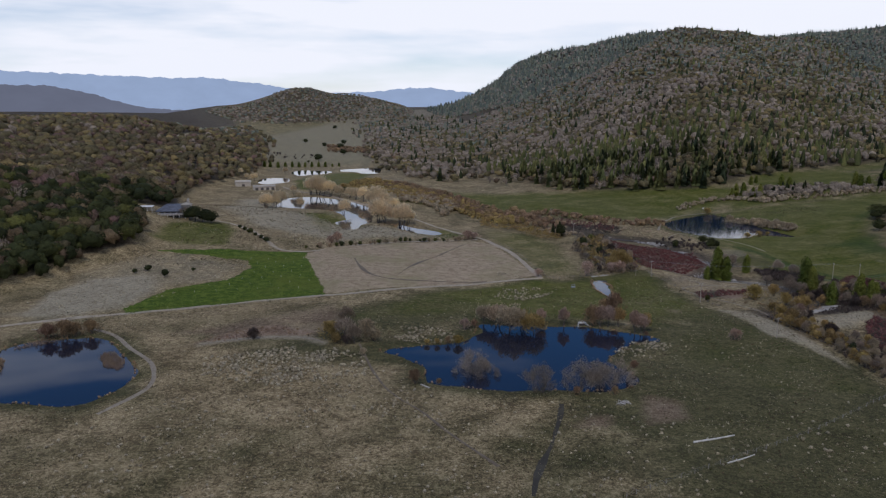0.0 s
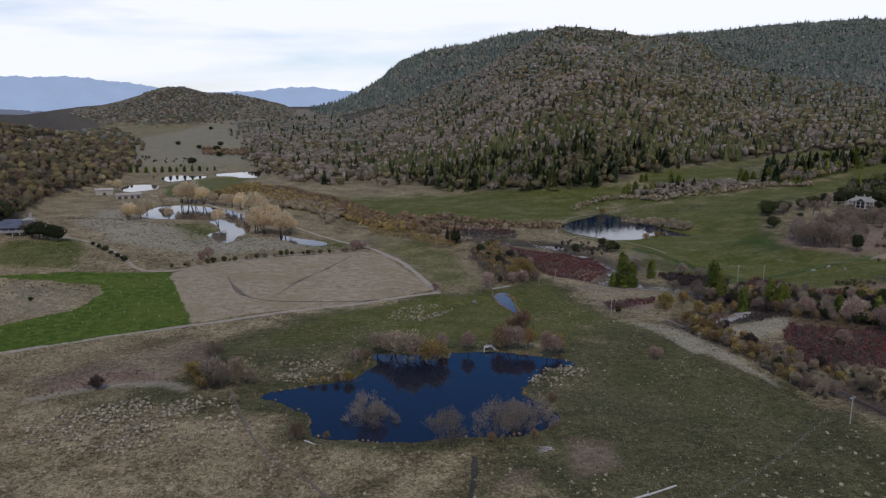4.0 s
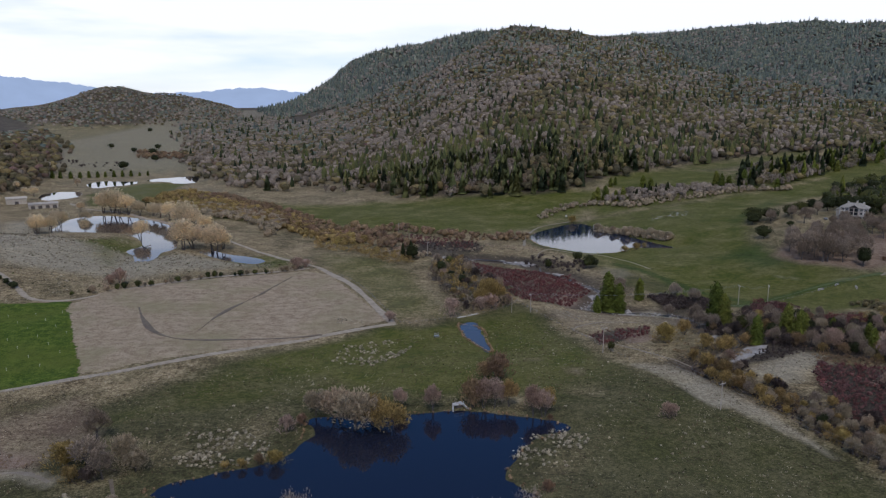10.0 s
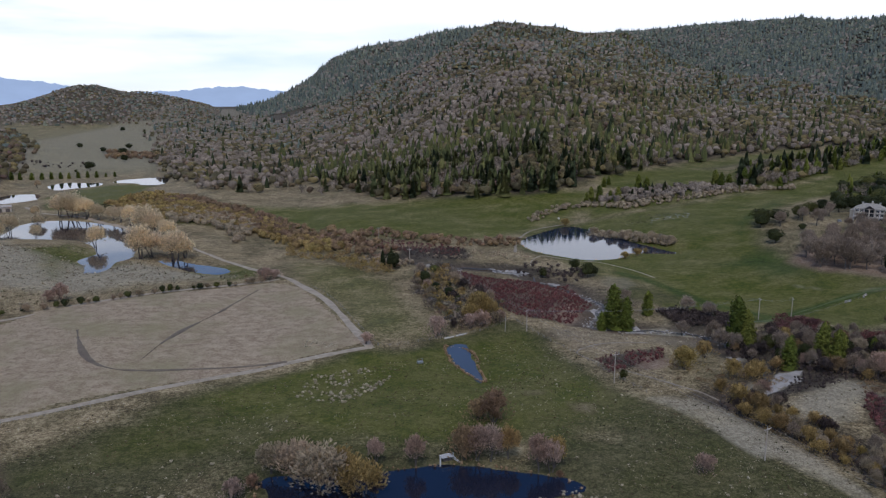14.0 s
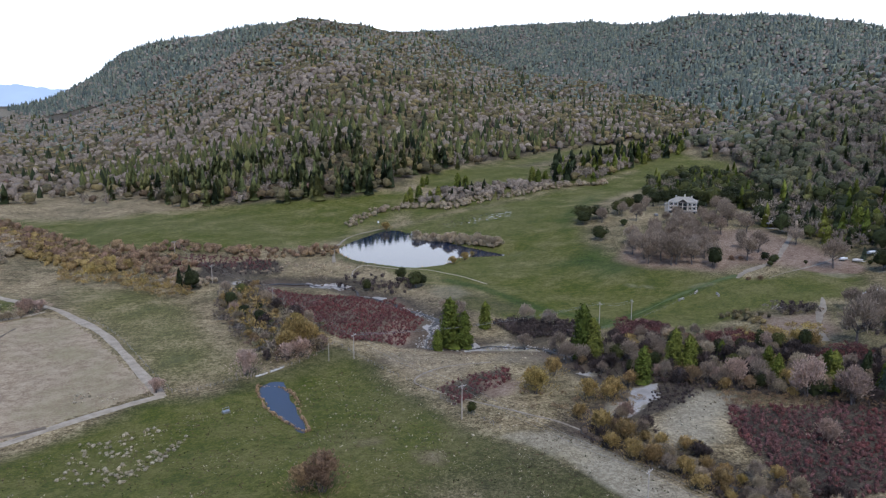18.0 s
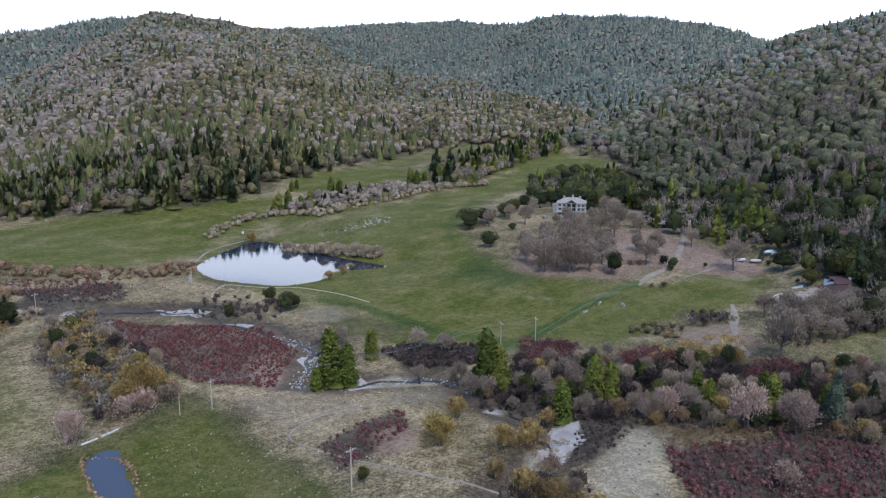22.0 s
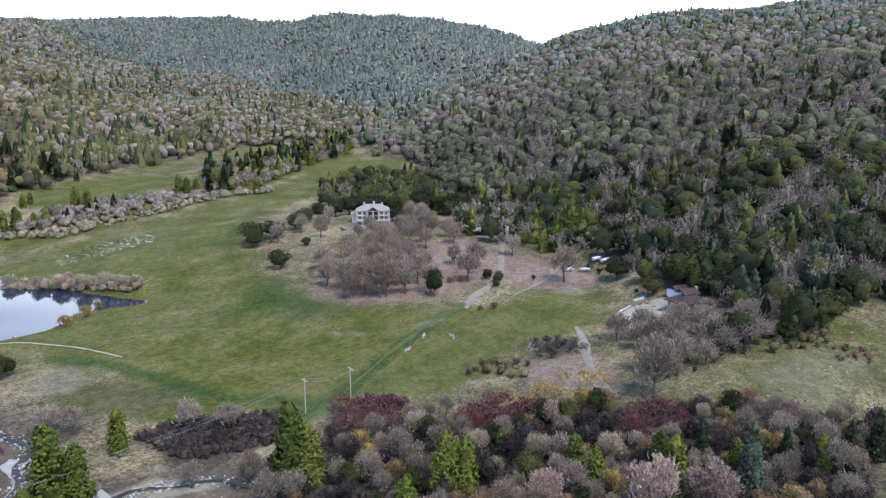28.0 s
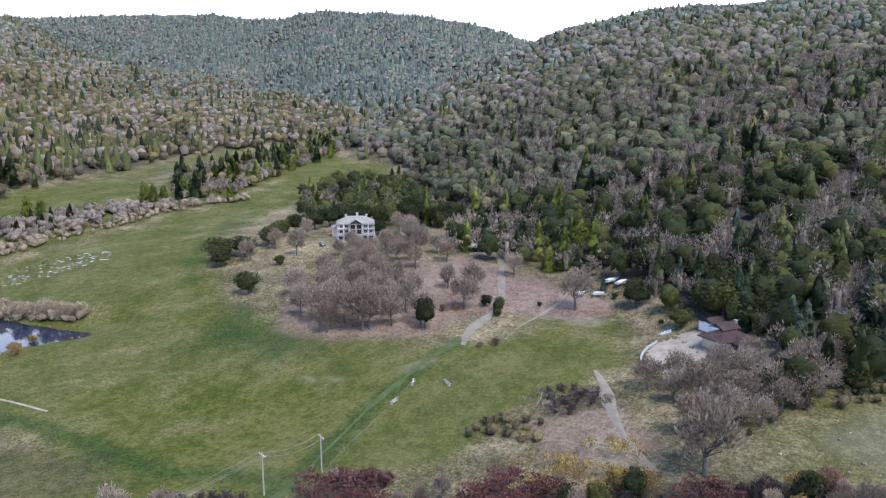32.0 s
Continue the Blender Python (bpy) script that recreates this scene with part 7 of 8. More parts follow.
for k, poly in enumerate(([(-90, 278), (-86, 281), (-77, 270), (-76, 262), (-83, 265)], [(-128, 268), (-122, 272), (-108, 240), (-112, 238)], [(-126, 282), (-112, 294), (-106, 296), (-120, 295)])):
    spots = sow(poly, 0.9, 420 + k)
    h = np.random.default_rng(k).uniform(0.8, 2.6 if k == 1 else 1.2, len(spots)) + np.maximum(0, -0.8 - ground(spots[:, 0], spots[:, 1]))
    stand("reeds", [joined(crown_bare(16, RNG, 0.3, 0.1, 0.2)) for _ in range(6)], spots, h, h * 0.8, REED, "dry yellow reeds in the small pond", "reeds", 420 + k)

# heap of cut branches above the pond
def brush_pile(x, y):
    ob = thing("brush_pile", on(x, y), 20, "heap of grey cut branches lying on pasture", "brush pile")
    rng = random.Random(8)
    for k in range(34):
        a, r, h = rng.uniform(0, 6.28), rng.uniform(0.0, 1.6), rng.uniform(0.05, 1.0)
        b, long = rng.uniform(0, 6.28), rng.uniform(1.2, 2.6)
        h = h * (1 - r / 2.2)
        p = Vector((r * 1.5 * math.cos(a), r * math.sin(a), h))
        d = Vector((math.cos(b), math.sin(b), rng.uniform(-0.12, 0.25))) * long / 2
        lift = max(0.0, 0.04 - min((p - d).z, (p + d).z))
        part("branch", tube(p - d + Vector((0, 0, lift)), p + d + Vector((0, 0, lift)), rng.uniform(0.05, 0.11), 0.03, 6), PALE_WOOD if k % 3 else WOOD, ob)


brush_pile(93, 231)

# wet ground that glints in the meadow
rng = np.random.default_rng(5)
puddles = bmesh.new()
for x, y in [*sow(WET, 2.6, 9, 0.6), (45, 486), (47, 485), (46, 488)]:
    r, n = rng.uniform(0.3, 1.0), 8
    z = float(ground(np.array([x]), np.array([y]))[0]) + 0.09
    ring = [puddles.verts.new((x + r * rng.uniform(0.6, 1.2) * math.cos(t) * 1.5, y + 0.7 * r * rng.uniform(0.6, 1.2) * math.sin(t), z)) for t in np.arange(n) * 2 * math.pi / n]
    puddles.faces.new(ring)
tagged(new("puddles", mesh_of("puddles", puddles, WATER)), "shallow standing water glinting in wet meadow grass", "puddles", kind="stuff")

# stones of the creek bed
def stone(rng):
    v, q = dome(1, rng, 0.2, 0.16, 5, 0.5, 0.0)
    return v, q


STONES = [stone(RNG) for _ in range(8)]
rng = np.random.default_rng(77)
bed = np.array(round_line(CREEK[5:13], 0.7))
spots = np.repeat(bed, 5, 0) + rng.normal(0, 1.2, (len(bed) * 5, 2))
spots = spots[lumps(spots[:, 0], spots[:, 1], 7, 3) > -0.35]
h = rng.uniform(0.15, 0.62, len(spots)) ** 1.4
stand("creek_stones", STONES, spots, h + 0.2, h * 2.2, STONE_PALE, "pale stones along the creek bed", "stones", 600)
# ---- poles and lines ----
def utility_pole(x, y, high, turn, label):
    ob = thing("utility_pole", on(x, y), turn, label, "pole", "poles of the power line")
    part("pole", tube((0, 0, -0.4), (0, 0, high), 0.17, 0.11, 9), POLE_WOOD, ob)
    part("crossarm", block(-1.3, 1.3, -0.16, -0.04, high - 0.75, high - 0.6), POLE_WOOD, ob)
    for k in (-1, 1):
        part("brace", tube((0, -0.12, high - 1.35), (k * 0.7, -0.1, high - 0.72), 0.025, 0.025, 5), STEEL, ob)
    for k in (-1.15, -0.45, 0.45, 1.15):
        part("insulator", tube((k, -0.1, high - 0.6), (k, -0.1, high - 0.36), 0.05, 0.035, 7), WHITE, ob)
    return ob


POLES = {"C": (168, 296, 8.6, 20), "B": (157, 354, 9.8, 10), "A": (151, 418, 8.8, 35), "D": (143, 490, 9.0, 10), "E": (130, 550, 9.0, 12), "F": (123, 618, 9.0, 5), "G": (184, 235, 8.6, 18), "H": (247, 411, 9.2, 80), "K": (259, 407, 9.6, 70)}
for key, (x, y, h, turn) in POLES.items():
    utility_pole(x, y, h, turn, "weathered wooden utility pole with a crossarm" + (" among red brush" if key in "HK" else " in dry pasture"))
tagged(new("fence_pole", mesh_of("fence_pole", tube((0, 0, -0.3), (0.1, 0, 6.2), 0.12, 0.08, 8), POLE_WOOD)), "short bare wooden pole by the fence corner", "pole").location = on(143, 420)


def sweep(points, r, n):
    """A thin round bar along a line of points, in one piece."""
    bm, rings = bmesh.new(), []
    for k, p in enumerate(points):
        d = (points[min(k + 1, len(points) - 1)] - points[max(k - 1, 0)]).normalized()
        u = d.cross(Vector((0, 0, 1))).normalized()
        w = u.cross(d)
        rings.append([bm.verts.new(p + (u * math.cos(t) + w * math.sin(t)) * r) for t in (2 * math.pi * j / n for j in range(n))])
    for a, b in zip(rings, rings[1:]):
        for j in range(n):
            bm.faces.new((a[j], a[(j + 1) % n], b[(j + 1) % n], b[j]))
    return bm


def cable(a, b, shift, sag=1.2):
    """A hanging wire from pole to pole."""
    (xa, ya, ha, ta), (xb, yb, hb, tb) = POLES[a], POLES[b]
    pa = on(xa, ya, ha - 0.36) + Vector((shift * math.cos(radians(ta)), shift * math.sin(radians(ta)), 0))
    pb = on(xb, yb, hb - 0.36) + Vector((shift * math.cos(radians(tb)), shift * math.sin(radians(tb)), 0))
    n = 14
    run = [pa.lerp(pb, k / n) - Vector((0, 0, sag * 4 * (k / n) * (1 - k / n))) for k in range(n + 1)]
    tagged(new("power_cable", mesh_of("power_cable", sweep(run, 0.022, 4), WIRE)), "thin sagging power cable between two poles", "cable", "cables of the power line")


for a, b in (("G", "C"), ("C", "B"), ("B", "A"), ("A", "D"), ("D", "E"), ("E", "F"), ("H", "K")):
    for shift in (-1.15, 1.15):
        cable(a, b, shift)
for shift in (-1.15, -0.45, 1.15):
    cable("A", "H", shift, 2.2)


# ---- fences ----
def fence(line, gap, label, high=1.15, strands=3, post=0.07):
    pts = round_line(line, gap) if len(line) > 2 else [(line[0][0] + (line[1][0] - line[0][0]) * k, line[0][1] + (line[1][1] - line[0][1]) * k) for k in np.linspace(0, 1, max(2, int(math.dist(*line) / gap)))]
    ob = thing("fence", on(*pts[0]), 0, label, "fence")
    back = ob.matrix_basis.inverted()
    shared = mesh_of("post", tube((0, 0, -0.3), (0, 0, high), post, post * 0.85, 6), WOOD)
    feet = [back @ on(x, y) for x, y in pts]
    for k, p in enumerate(feet):
        o = new("post", shared)
        o.parent, o.location, o.rotation_euler = ob, p, (0.05 * math.sin(k * 5), 0.05 * math.cos(k * 3), k)
    for s in range(strands):
        z = Vector((0, 0, high * (0.92 - 0.3 * s)))
        part("wire", sweep([p + z for p in feet], 0.012, 3), WIRE, ob)


fence([(81, 174), (101, 186), (118, 196), (145, 213), (179, 238)], 4.0, "old wire fence with grey wooden posts on pasture", 1.25, 3, 0.1)
fence([(93, 415), (97, 413), (108, 415), (121, 417), (134, 423), (144, 429), (151, 437)], 3.5, "old wire fence with grey wooden posts near the creek")
fence([(151, 437), (154, 413), (159, 388), (160, 364), (162, 343)], 4.0, "old wire fence with grey wooden posts under the power line")
fence([(-100, 327), (-57, 345), (-21, 360), (5, 369)], 4.0, "wire fence with wooden posts along the green field")
fence([(93, 414), (90, 433), (87, 454), (82, 487), (75, 510)], 4.0, "wire fence with wooden posts along the dirt road")
fence([(230, 424), (247, 405), (270, 411), (303, 418)], 5.0, "low wire fence along the meadow ditch", 0.9, 2, 0.05)


def log(a, b, r, label, name="log", material=None):
    pa, pb = on(*a, r * 0.8), on(*b, r * 0.8)
    mid = pa.lerp(pb, 0.5) + Vector((0.15, -0.2, 0.03))
    bm = tube(pa, mid, r, r * 0.9, 8)
    tube(mid, pb, r * 0.9, r * 0.7, 8, bm)
    tube(pa.lerp(pb, 0.3), pa.lerp(pb, 0.34) + Vector((0.3, 0.5, r * 2)), r * 0.3, r * 0.15, 5, bm)
    tagged(new(name, mesh_of(name, bm, material or PALE_WOOD)), label, "log")


log((106, 203), (119, 208), 0.28, "long bleached fallen trunk lying in pasture")
log((111, 191), (120, 196), 0.2, "thin bleached fallen trunk beside a fence")
log((30, 246), (33, 243), 0.2, "short bleached log on the pond bank")
log((118, 416), (122, 417.5), 0.3, "pale weathered timber lying by the fence")
log((123, 418), (128, 420.5), 0.3, "pale weathered timber lying by the fence")
for k in range(7):
    log((308 + 0.7 * k, 384 - 0.9 * k), (314 + 0.4 * (k % 3), 386 - 1.3 * k), 0.16, "grey branch of a brush pile beside the drive", "branch", WOOD)

# ---- water works ----
ob = thing("headgate", on(95, 314.5), 188, "white concrete headgate with wing walls on the pond dam", "headgate")
part("deck", block(-1.6, 1.6, -0.9, 0.9, 0.9, 1.15, soft=0.05), CONCRETE, ob)
for k in (-1, 1):
    part("wing_wall", solid([(k * 1.5, -0.9, -1.2), (k * 2.6, 2.2, -1.2), (k * 2.3, 2.3, -1.2), (k * 1.2, -0.9, -1.2), (k * 1.5, -0.9, 1.1), (k * 2.6, 2.2, 0.1), (k * 2.3, 2.3, 0.1), (k * 1.2, -0.9, 1.1)], [(0, 1, 2, 3), (4, 5, 6, 7), (0, 1, 5, 4), (1, 2, 6, 5), (2, 3, 7, 6), (3, 0, 4, 7)]), CONCRETE, ob)
    part("rail_post", tube((k * 1.4, 0.7, 1.1), (k * 1.4, 0.7, 2.0), 0.05, 0.05, 6), WHITE, ob)
part("rail", tube((-1.4, 0.7, 1.95), (1.4, 0.7, 1.95), 0.045, 0.045, 6), WHITE, ob)
part("gate_leaf", block(-1.0, 1.0, 0.5, 0.6, -1.0, 0.9), DARK_WOOD, ob)

ob = thing("dock", Vector((266, 617, -3.2)), 40, "small white wooden dock with posts on the meadow pond", "dock")
for k in range(9):
    part("plank", block(-2.6 + 0.58 * k, -2.06 + 0.58 * k, -1.6, 1.6, 0.35, 0.42), PALE_WOOD, ob)
for x in (-2.4, 2.4):
    for y in (-1.4, 1.4):
        part("post", tube((x, y, -1.5), (x, y, 2.6), 0.11, 0.1, 7), WHITE, ob)
part("handrail", tube((-2.4, 1.4, 1.5), (2.4, 1.4, 1.5), 0.05, 0.05, 6), WHITE, ob)
part("bench", block(-0.9, 0.9, -0.3, 0.2, 0.8, 0.9), WHITE, ob)
ob = thing("nest_box", on(259, 660), 20, "small white box on a post by the pond", "box")
part("post", tube((0, 0, -0.2), (0, 0, 1.4), 0.08, 0.08, 6), WOOD, ob)
part("box", block(-0.5, 0.5, -0.4, 0.4, 1.3, 2.4), WHITE, ob)
part("roof", solid([(-0.65, -0.55, 2.4), (0.65, -0.55, 2.4), (0.65, 0.55, 2.4), (-0.65, 0.55, 2.4), (-0.65, 0, 2.8), (0.65, 0, 2.8)], [(0, 1, 2, 3), (0, 1, 5, 4), (2, 3, 4, 5), (0, 4, 3), (1, 2, 5)]), SHINGLE, ob)
for x, y, turn in ((303, 418, 30), (307, 410, 60), (293, 416, 10)):
    ob = thing("feed_rack", on(x, y), turn, "pale wooden feed rack standing in the meadow", "rack", "feed racks in the meadow")
    for k in (-1.4, 1.4):
        part("leg", block(k - 0.08, k + 0.08, -0.4, 0.4, -0.1, 1.0), WOOD, ob)
    for z in (0.25, 0.6, 0.95):
        part("rail", block(-1.7, 1.7, -0.05, 0.05, z, z + 0.14), PALE_WOOD, ob)


# ---- houses ----
def gable(x0, x1, y0, y1, z, rise, over=0.5, thick=0.18, along="x"):
    """A pitched roof with overhang, ridge along x or y."""
    x0, x1, y0, y1 = x0 - over, x1 + over, y0 - over, y1 + over
    if along == "x":
        m = (y0 + y1) / 2
        outer = [(x0, y0, z), (x1, y0, z), (x1, m, z + rise), (x0, m, z + rise), (x0, y1, z), (x1, y1, z)]
    else:
        m = (x0 + x1) / 2
        outer = [(x0, y1, z), (x0, y0, z), (m, y0, z + rise), (m, y1, z + rise), (x1, y1, z), (x1, y0, z)]
    pts = outer + [(a, b, c - thick) for a, b, c in outer]
    return solid(pts, [(0, 1, 2, 3), (3, 2, 5, 4), (7, 6, 9, 8), (8, 9, 10, 11), (0, 3, 9, 6), (3, 4, 10, 9), (1, 7, 8, 2), (2, 8, 11, 5), (0, 6, 7, 1), (4, 5, 11, 10)])


def hipped(x0, x1, y0, y1, z, rise, over=0.6, thick=0.2):
    x0, x1, y0, y1 = x0 - over, x1 + over, y0 - over, y1 + over
    d, m = min(x1 - x0, y1 - y0) / 2, ((x0 + x1) / 2, (y0 + y1) / 2)
    ra, rb = ((x0 + d, m[1]), (x1 - d, m[1])) if x1 - x0 > y1 - y0 else ((m[0], y0 + d), (m[0], y1 - d))
    base = [(x0, y0), (x1, y0), (x1, y1), (x0, y1)]
    pts = [(*p, z) for p in base] + [(*ra, z + rise), (*rb, z + rise)] + [(*p, z - thick) for p in base]
    long = x1 - x0 > y1 - y0
    faces = [(0, 1, 5, 4), (1, 2, 5), (2, 3, 4, 5), (3, 0, 4)] if long else [(0, 1, 4), (1, 2, 5, 4), (2, 3, 5), (3, 0, 4, 5)]
    return solid(pts, faces + [(0, 6, 7, 1), (1, 7, 8, 2), (2, 8, 9, 3), (3, 9, 6, 0), (6, 9, 8, 7)])


def window(ob, x, z, w, h, y, frame=None, name="window"):
    """A window in a wall that faces -y: frame, sill and two panes."""
    f = bmesh.new()
    for a, b, c, d in ((-w / 2 - 0.09, -w / 2, 0, h), (w / 2, w / 2 + 0.09, 0, h), (-w / 2 - 0.09, w / 2 + 0.09, h, h + 0.1), (-w / 2 - 0.09, w / 2 + 0.09, -0.1, 0), (-0.04, 0.04, 0, h)):
        block(x + a, x + b, y - 0.10, y + 0.06, z + c, z + d, f, 0)
    o = part(name, f, frame or WHITE, ob)
    for k in (-1, 1):
        part("pane", block(x + (0.05 if k > 0 else -w / 2), x + (w / 2 if k > 0 else -0.05), y - 0.03, y - 0.01, z, z + h, soft=0), GLASS, o)
    part("sill", block(x - w / 2 - 0.15, x + w / 2 + 0.15, y - 0.2, y, z - 0.17, z - 0.1, soft=0), frame or WHITE, o)


def balcony(ob, x0, x1, y0, y1, z, material):
    o = part("balcony", block(x0, x1, y0, y1, z - 0.25, z), material, ob)
    part("railing", block(x0, x1, y0, y0 + 0.08, z + 0.95, z + 1.05, soft=0), material, o)
    n = max(2, int((x1 - x0) / 0.45))
    for k in range(n + 1):
        x = x0 + 0.05 + (x1 - x0 - 0.1) * k / n
        part("baluster", block(x - 0.04, x + 0.04, y0, y0 + 0.07, z, z + 0.95, soft=0), material, o)


def lodge():
    ob = thing("lodge", on(405.5, 532.5, -0.8), -47, "large cream three-storey lodge with grey hipped roof", "house", "", (0.78, 0.78, 0.78))
    part("wall", block(-10, 10, -5, 6, 0, 8.6, soft=0.05), PLASTER, ob)
    part("bay_wall", block(-3.4, 3.4, -7.4, -5, 0, 8.6, soft=0.05), PLASTER, ob)
    part("base_wall", block(-11, 11, -8.6, -5, -1.5, 2.4, soft=0.05), STONE, ob)
    part("roof", hipped(-10, 10, -5, 6, 8.6, 3.6, 1.0), SHINGLE, ob)
    part("gable_roof", gable(-3.4, 3.4, -8.0, 1, 8.7, 2.7, 0.8, 0.2, "y"), SHINGLE, ob)
    part("gable_wall", solid([(-3.4, -7.3, 8.5), (3.4, -7.3, 8.5), (0, -7.3, 10.9), (-3.4, -7.1, 8.5), (3.4, -7.1, 8.5), (0, -7.1, 10.9)], [(0, 1, 2), (5, 4, 3), (0, 3, 4, 1), (1, 4, 5, 2), (2, 5, 3, 0)]), DARK_WOOD, ob)
    for x, y, h in ((-5.5, 1, 12.8), (0.8, 3.0, 13.4), (6.0, 1.5, 12.6)):
        c = part("chimney", block(x - 0.6, x + 0.6, y - 0.5, y + 0.5, 9, h, soft=0.04), PLASTER, ob)
        part("chimney_cap", block(x - 0.75, x + 0.75, y - 0.65, y + 0.65, h, h + 0.2, soft=0.03), CONCRETE, c)
    for z in (3.1, 6.0):
        for x in (-8.3, -5.4, 5.4, 8.3):
            window(ob, x, z, 1.7, 1.7, -5.0)
        for x in (-1.7, 1.7):
            window(ob, x, z, 2.4, 2.2, -7.4, DARK_WOOD)
        balcony(ob, -10.6, -3.5, -6.6, -5.0, z - 0.25, PLASTER)
        balcony(ob, 3.5, 10.6, -6.6, -5.0, z - 0.25, PLASTER)
    for x in (-8.5, -5, 5, 8.5):
        part("arch", block(x - 1.1, x + 1.1, -8.68, -8.55, -0.6, 1.9), GLASS, ob)
    for x in (-10.3, -7.0, -3.8, 3.8, 7.0, 10.3):
        part("column", tube((x, -6.4, 2.4), (x, -6.4, 8.6), 0.18, 0.16, 8), WHITE, ob)
    part("side_wing", block(-13.5, -10, -2, 4, 0, 6.2, soft=0.05), PLASTER, ob)
    part("side_roof", hipped(-13.5, -10, -2, 4, 6.2, 1.3, 0.6), SHINGLE, ob)
    part("terrace", block(-12, 13, -13, -8.6, -2.2, -0.4, soft=0.06), DARK_WOOD, ob)


def farmhouse():
    ob = thing("farmhouse", on(361.5, 356, -0.3), -28, "white farmhouse with a maroon shingle roof", "house")
    part("wall", block(-5.5, 4.5, -3.5, 3.5, 0, 2.9, soft=0.04), PLASTER, ob)
    part("upper_wall", block(-2.2, 3.0, -0.5, 3.2, 2.8, 5.0, soft=0.04), WHITE, ob)
    part("roof", hipped(-5.5, 4.5, -3.5, 3.5, 2.9, 2.3, 1.0), RED_ROOF, ob)
    part("upper_roof", gable(-2.2, 3.0, -0.5, 3.2, 5.0, 1.5, 0.7), RED_ROOF, ob)
    part("porch_roof", gable(-2.0, 2.4, -6.4, -3.0, 2.4, 1.4, 0.5, 0.15, "y"), RED_ROOF, ob)
    for x in (-1.9, 2.3):
        part("porch_post", tube((x, -6.2, -0.6), (x, -6.2, 2.4), 0.12, 0.1, 7), WHITE, ob)
    part("deck", block(-6.2, 5.2, -6.8, -3.4, -0.9, 0.05, soft=0.03), DARK_WOOD, ob)
    balcony(ob, -6.2, 5.2, -6.8, -6.6, 0.1, WHITE)
    for x in (-4.2, -1.4, 1.6, 3.5):
        window(ob, x, 0.9, 1.3, 1.3, -3.5)
    for x in (-1.0, 1.6):
        window(ob, x, 3.7, 1.1, 0.9, -0.5)
    part("door", block(-0.1, 0.85, -3.58, -3.46, 0.05, 2.1), DARK_WOOD, ob)
    part("chimney", block(3.2, 4.0, 0.4, 1.2, 4.0, 6.8, soft=0.04), STONE, ob)
    ob = thing("garage", on(370, 362, -0.3), -28, "white garage with a maroon roof beside the farmhouse", "garage")
    part("wall", block(-3, 3, -3, 3, 0, 2.7, soft=0.04), WHITE, ob)
    part("roof", gable(-3, 3, -3, 3, 2.7, 1.5, 0.5), RED_ROOF, ob)
    part("garage_door", block(-2.2, 2.2, -3.08, -2.97, 0.1, 2.2), PLASTER, ob)


def hillside_house():
    ob = thing("hillside_house", on(-153, 545, -0.6), 8, "dark timber house with a slate-blue roof", "house", "", (1.3, 1.3, 1.3))
    part("wall", block(-9, 9, -4, 5, 0, 4.2, soft=0.05), DARK_WOOD, ob)
    part("roof", hipped(-9, 9, -4, 5, 4.2, 3.4, 1.2), BLUE_ROOF, ob)
    part("tower_wall", block(3.5, 8, -2, 3, 4.0, 7.2, soft=0.05), STONE, ob)
    part("tower_roof", hipped(3.5, 8, -2, 3, 7.2, 1.2, 0.5), SHINGLE, ob)
    part("chimney", block(6.0, 7.2, 0.4, 1.6, 7.2, 10.2, soft=0.05), STONE, ob)
    part("porch_roof", block(-9.5, 9.5, -7.2, -4, 3.0, 3.25, soft=0.04), BLUE_ROOF, ob)
    for k in range(7):
        part("porch_post", block(-9.2 + 3.05 * k - 0.12, -9.2 + 3.05 * k + 0.12, -7.0, -6.76, -0.5, 3.0, soft=0), WHITE, ob)
    for x in (-7, -3.5, 0, 3.5, 7):
        window(ob, x, 1.0, 1.6, 1.6, -4.0)
    ob = thing("carport", on(-171, 529, -0.6), 8, "flat-roofed white carport beside the house", "carport")
    part("roof", block(-8, 8, -3.5, 3.5, 2.9, 3.2, soft=0.04), WHITE, ob)
    part("back_wall", block(-8, 8, 3.2, 3.4, -0.6, 2.9, soft=0.02), PLASTER, ob)
    for k in range(6):
        part("post", block(-7.8 + 3.1 * k - 0.15, -7.8 + 3.1 * k + 0.15, -3.3, -3.0, -0.6, 2.9, soft=0), WHITE, ob)
    ob = thing("garden_wall", on(-160, 531), 8, "low stone garden wall with pillars on the lawn's edge", "wall")
    for k in range(9):
        part("pillar", block(-16 + 4 * k - 0.35, -16 + 4 * k + 0.35, -0.35, 0.35, -0.8, 1.4, soft=0.05), STONE, ob)
    part("coping", block(-16, 16, -0.2, 0.2, -0.8, 0.6, soft=0.04), STONE, ob)


def barn(x, y, w, d, h, turn, rise, label, wall, roof, doors=1):
    ob = thing("barn", on(x, y, -0.4), turn, label, "barn", "barns by the ponds")
    part("wall", block(-w / 2, w / 2, -d / 2, d / 2, 0, h, soft=0.05), wall, ob)
    part("roof", gable(-w / 2, w / 2, -d / 2, d / 2, h, rise, 0.5), roof, ob)
    for k in range(doors):
        c = (k - (doors - 1) / 2) * w / doors
        part("door", block(c - 1.5, c + 1.5, -d / 2 - 0.08, -d / 2 + 0.02, 0.2, min(3.0, h - 0.4)), DARK_WOOD, ob)


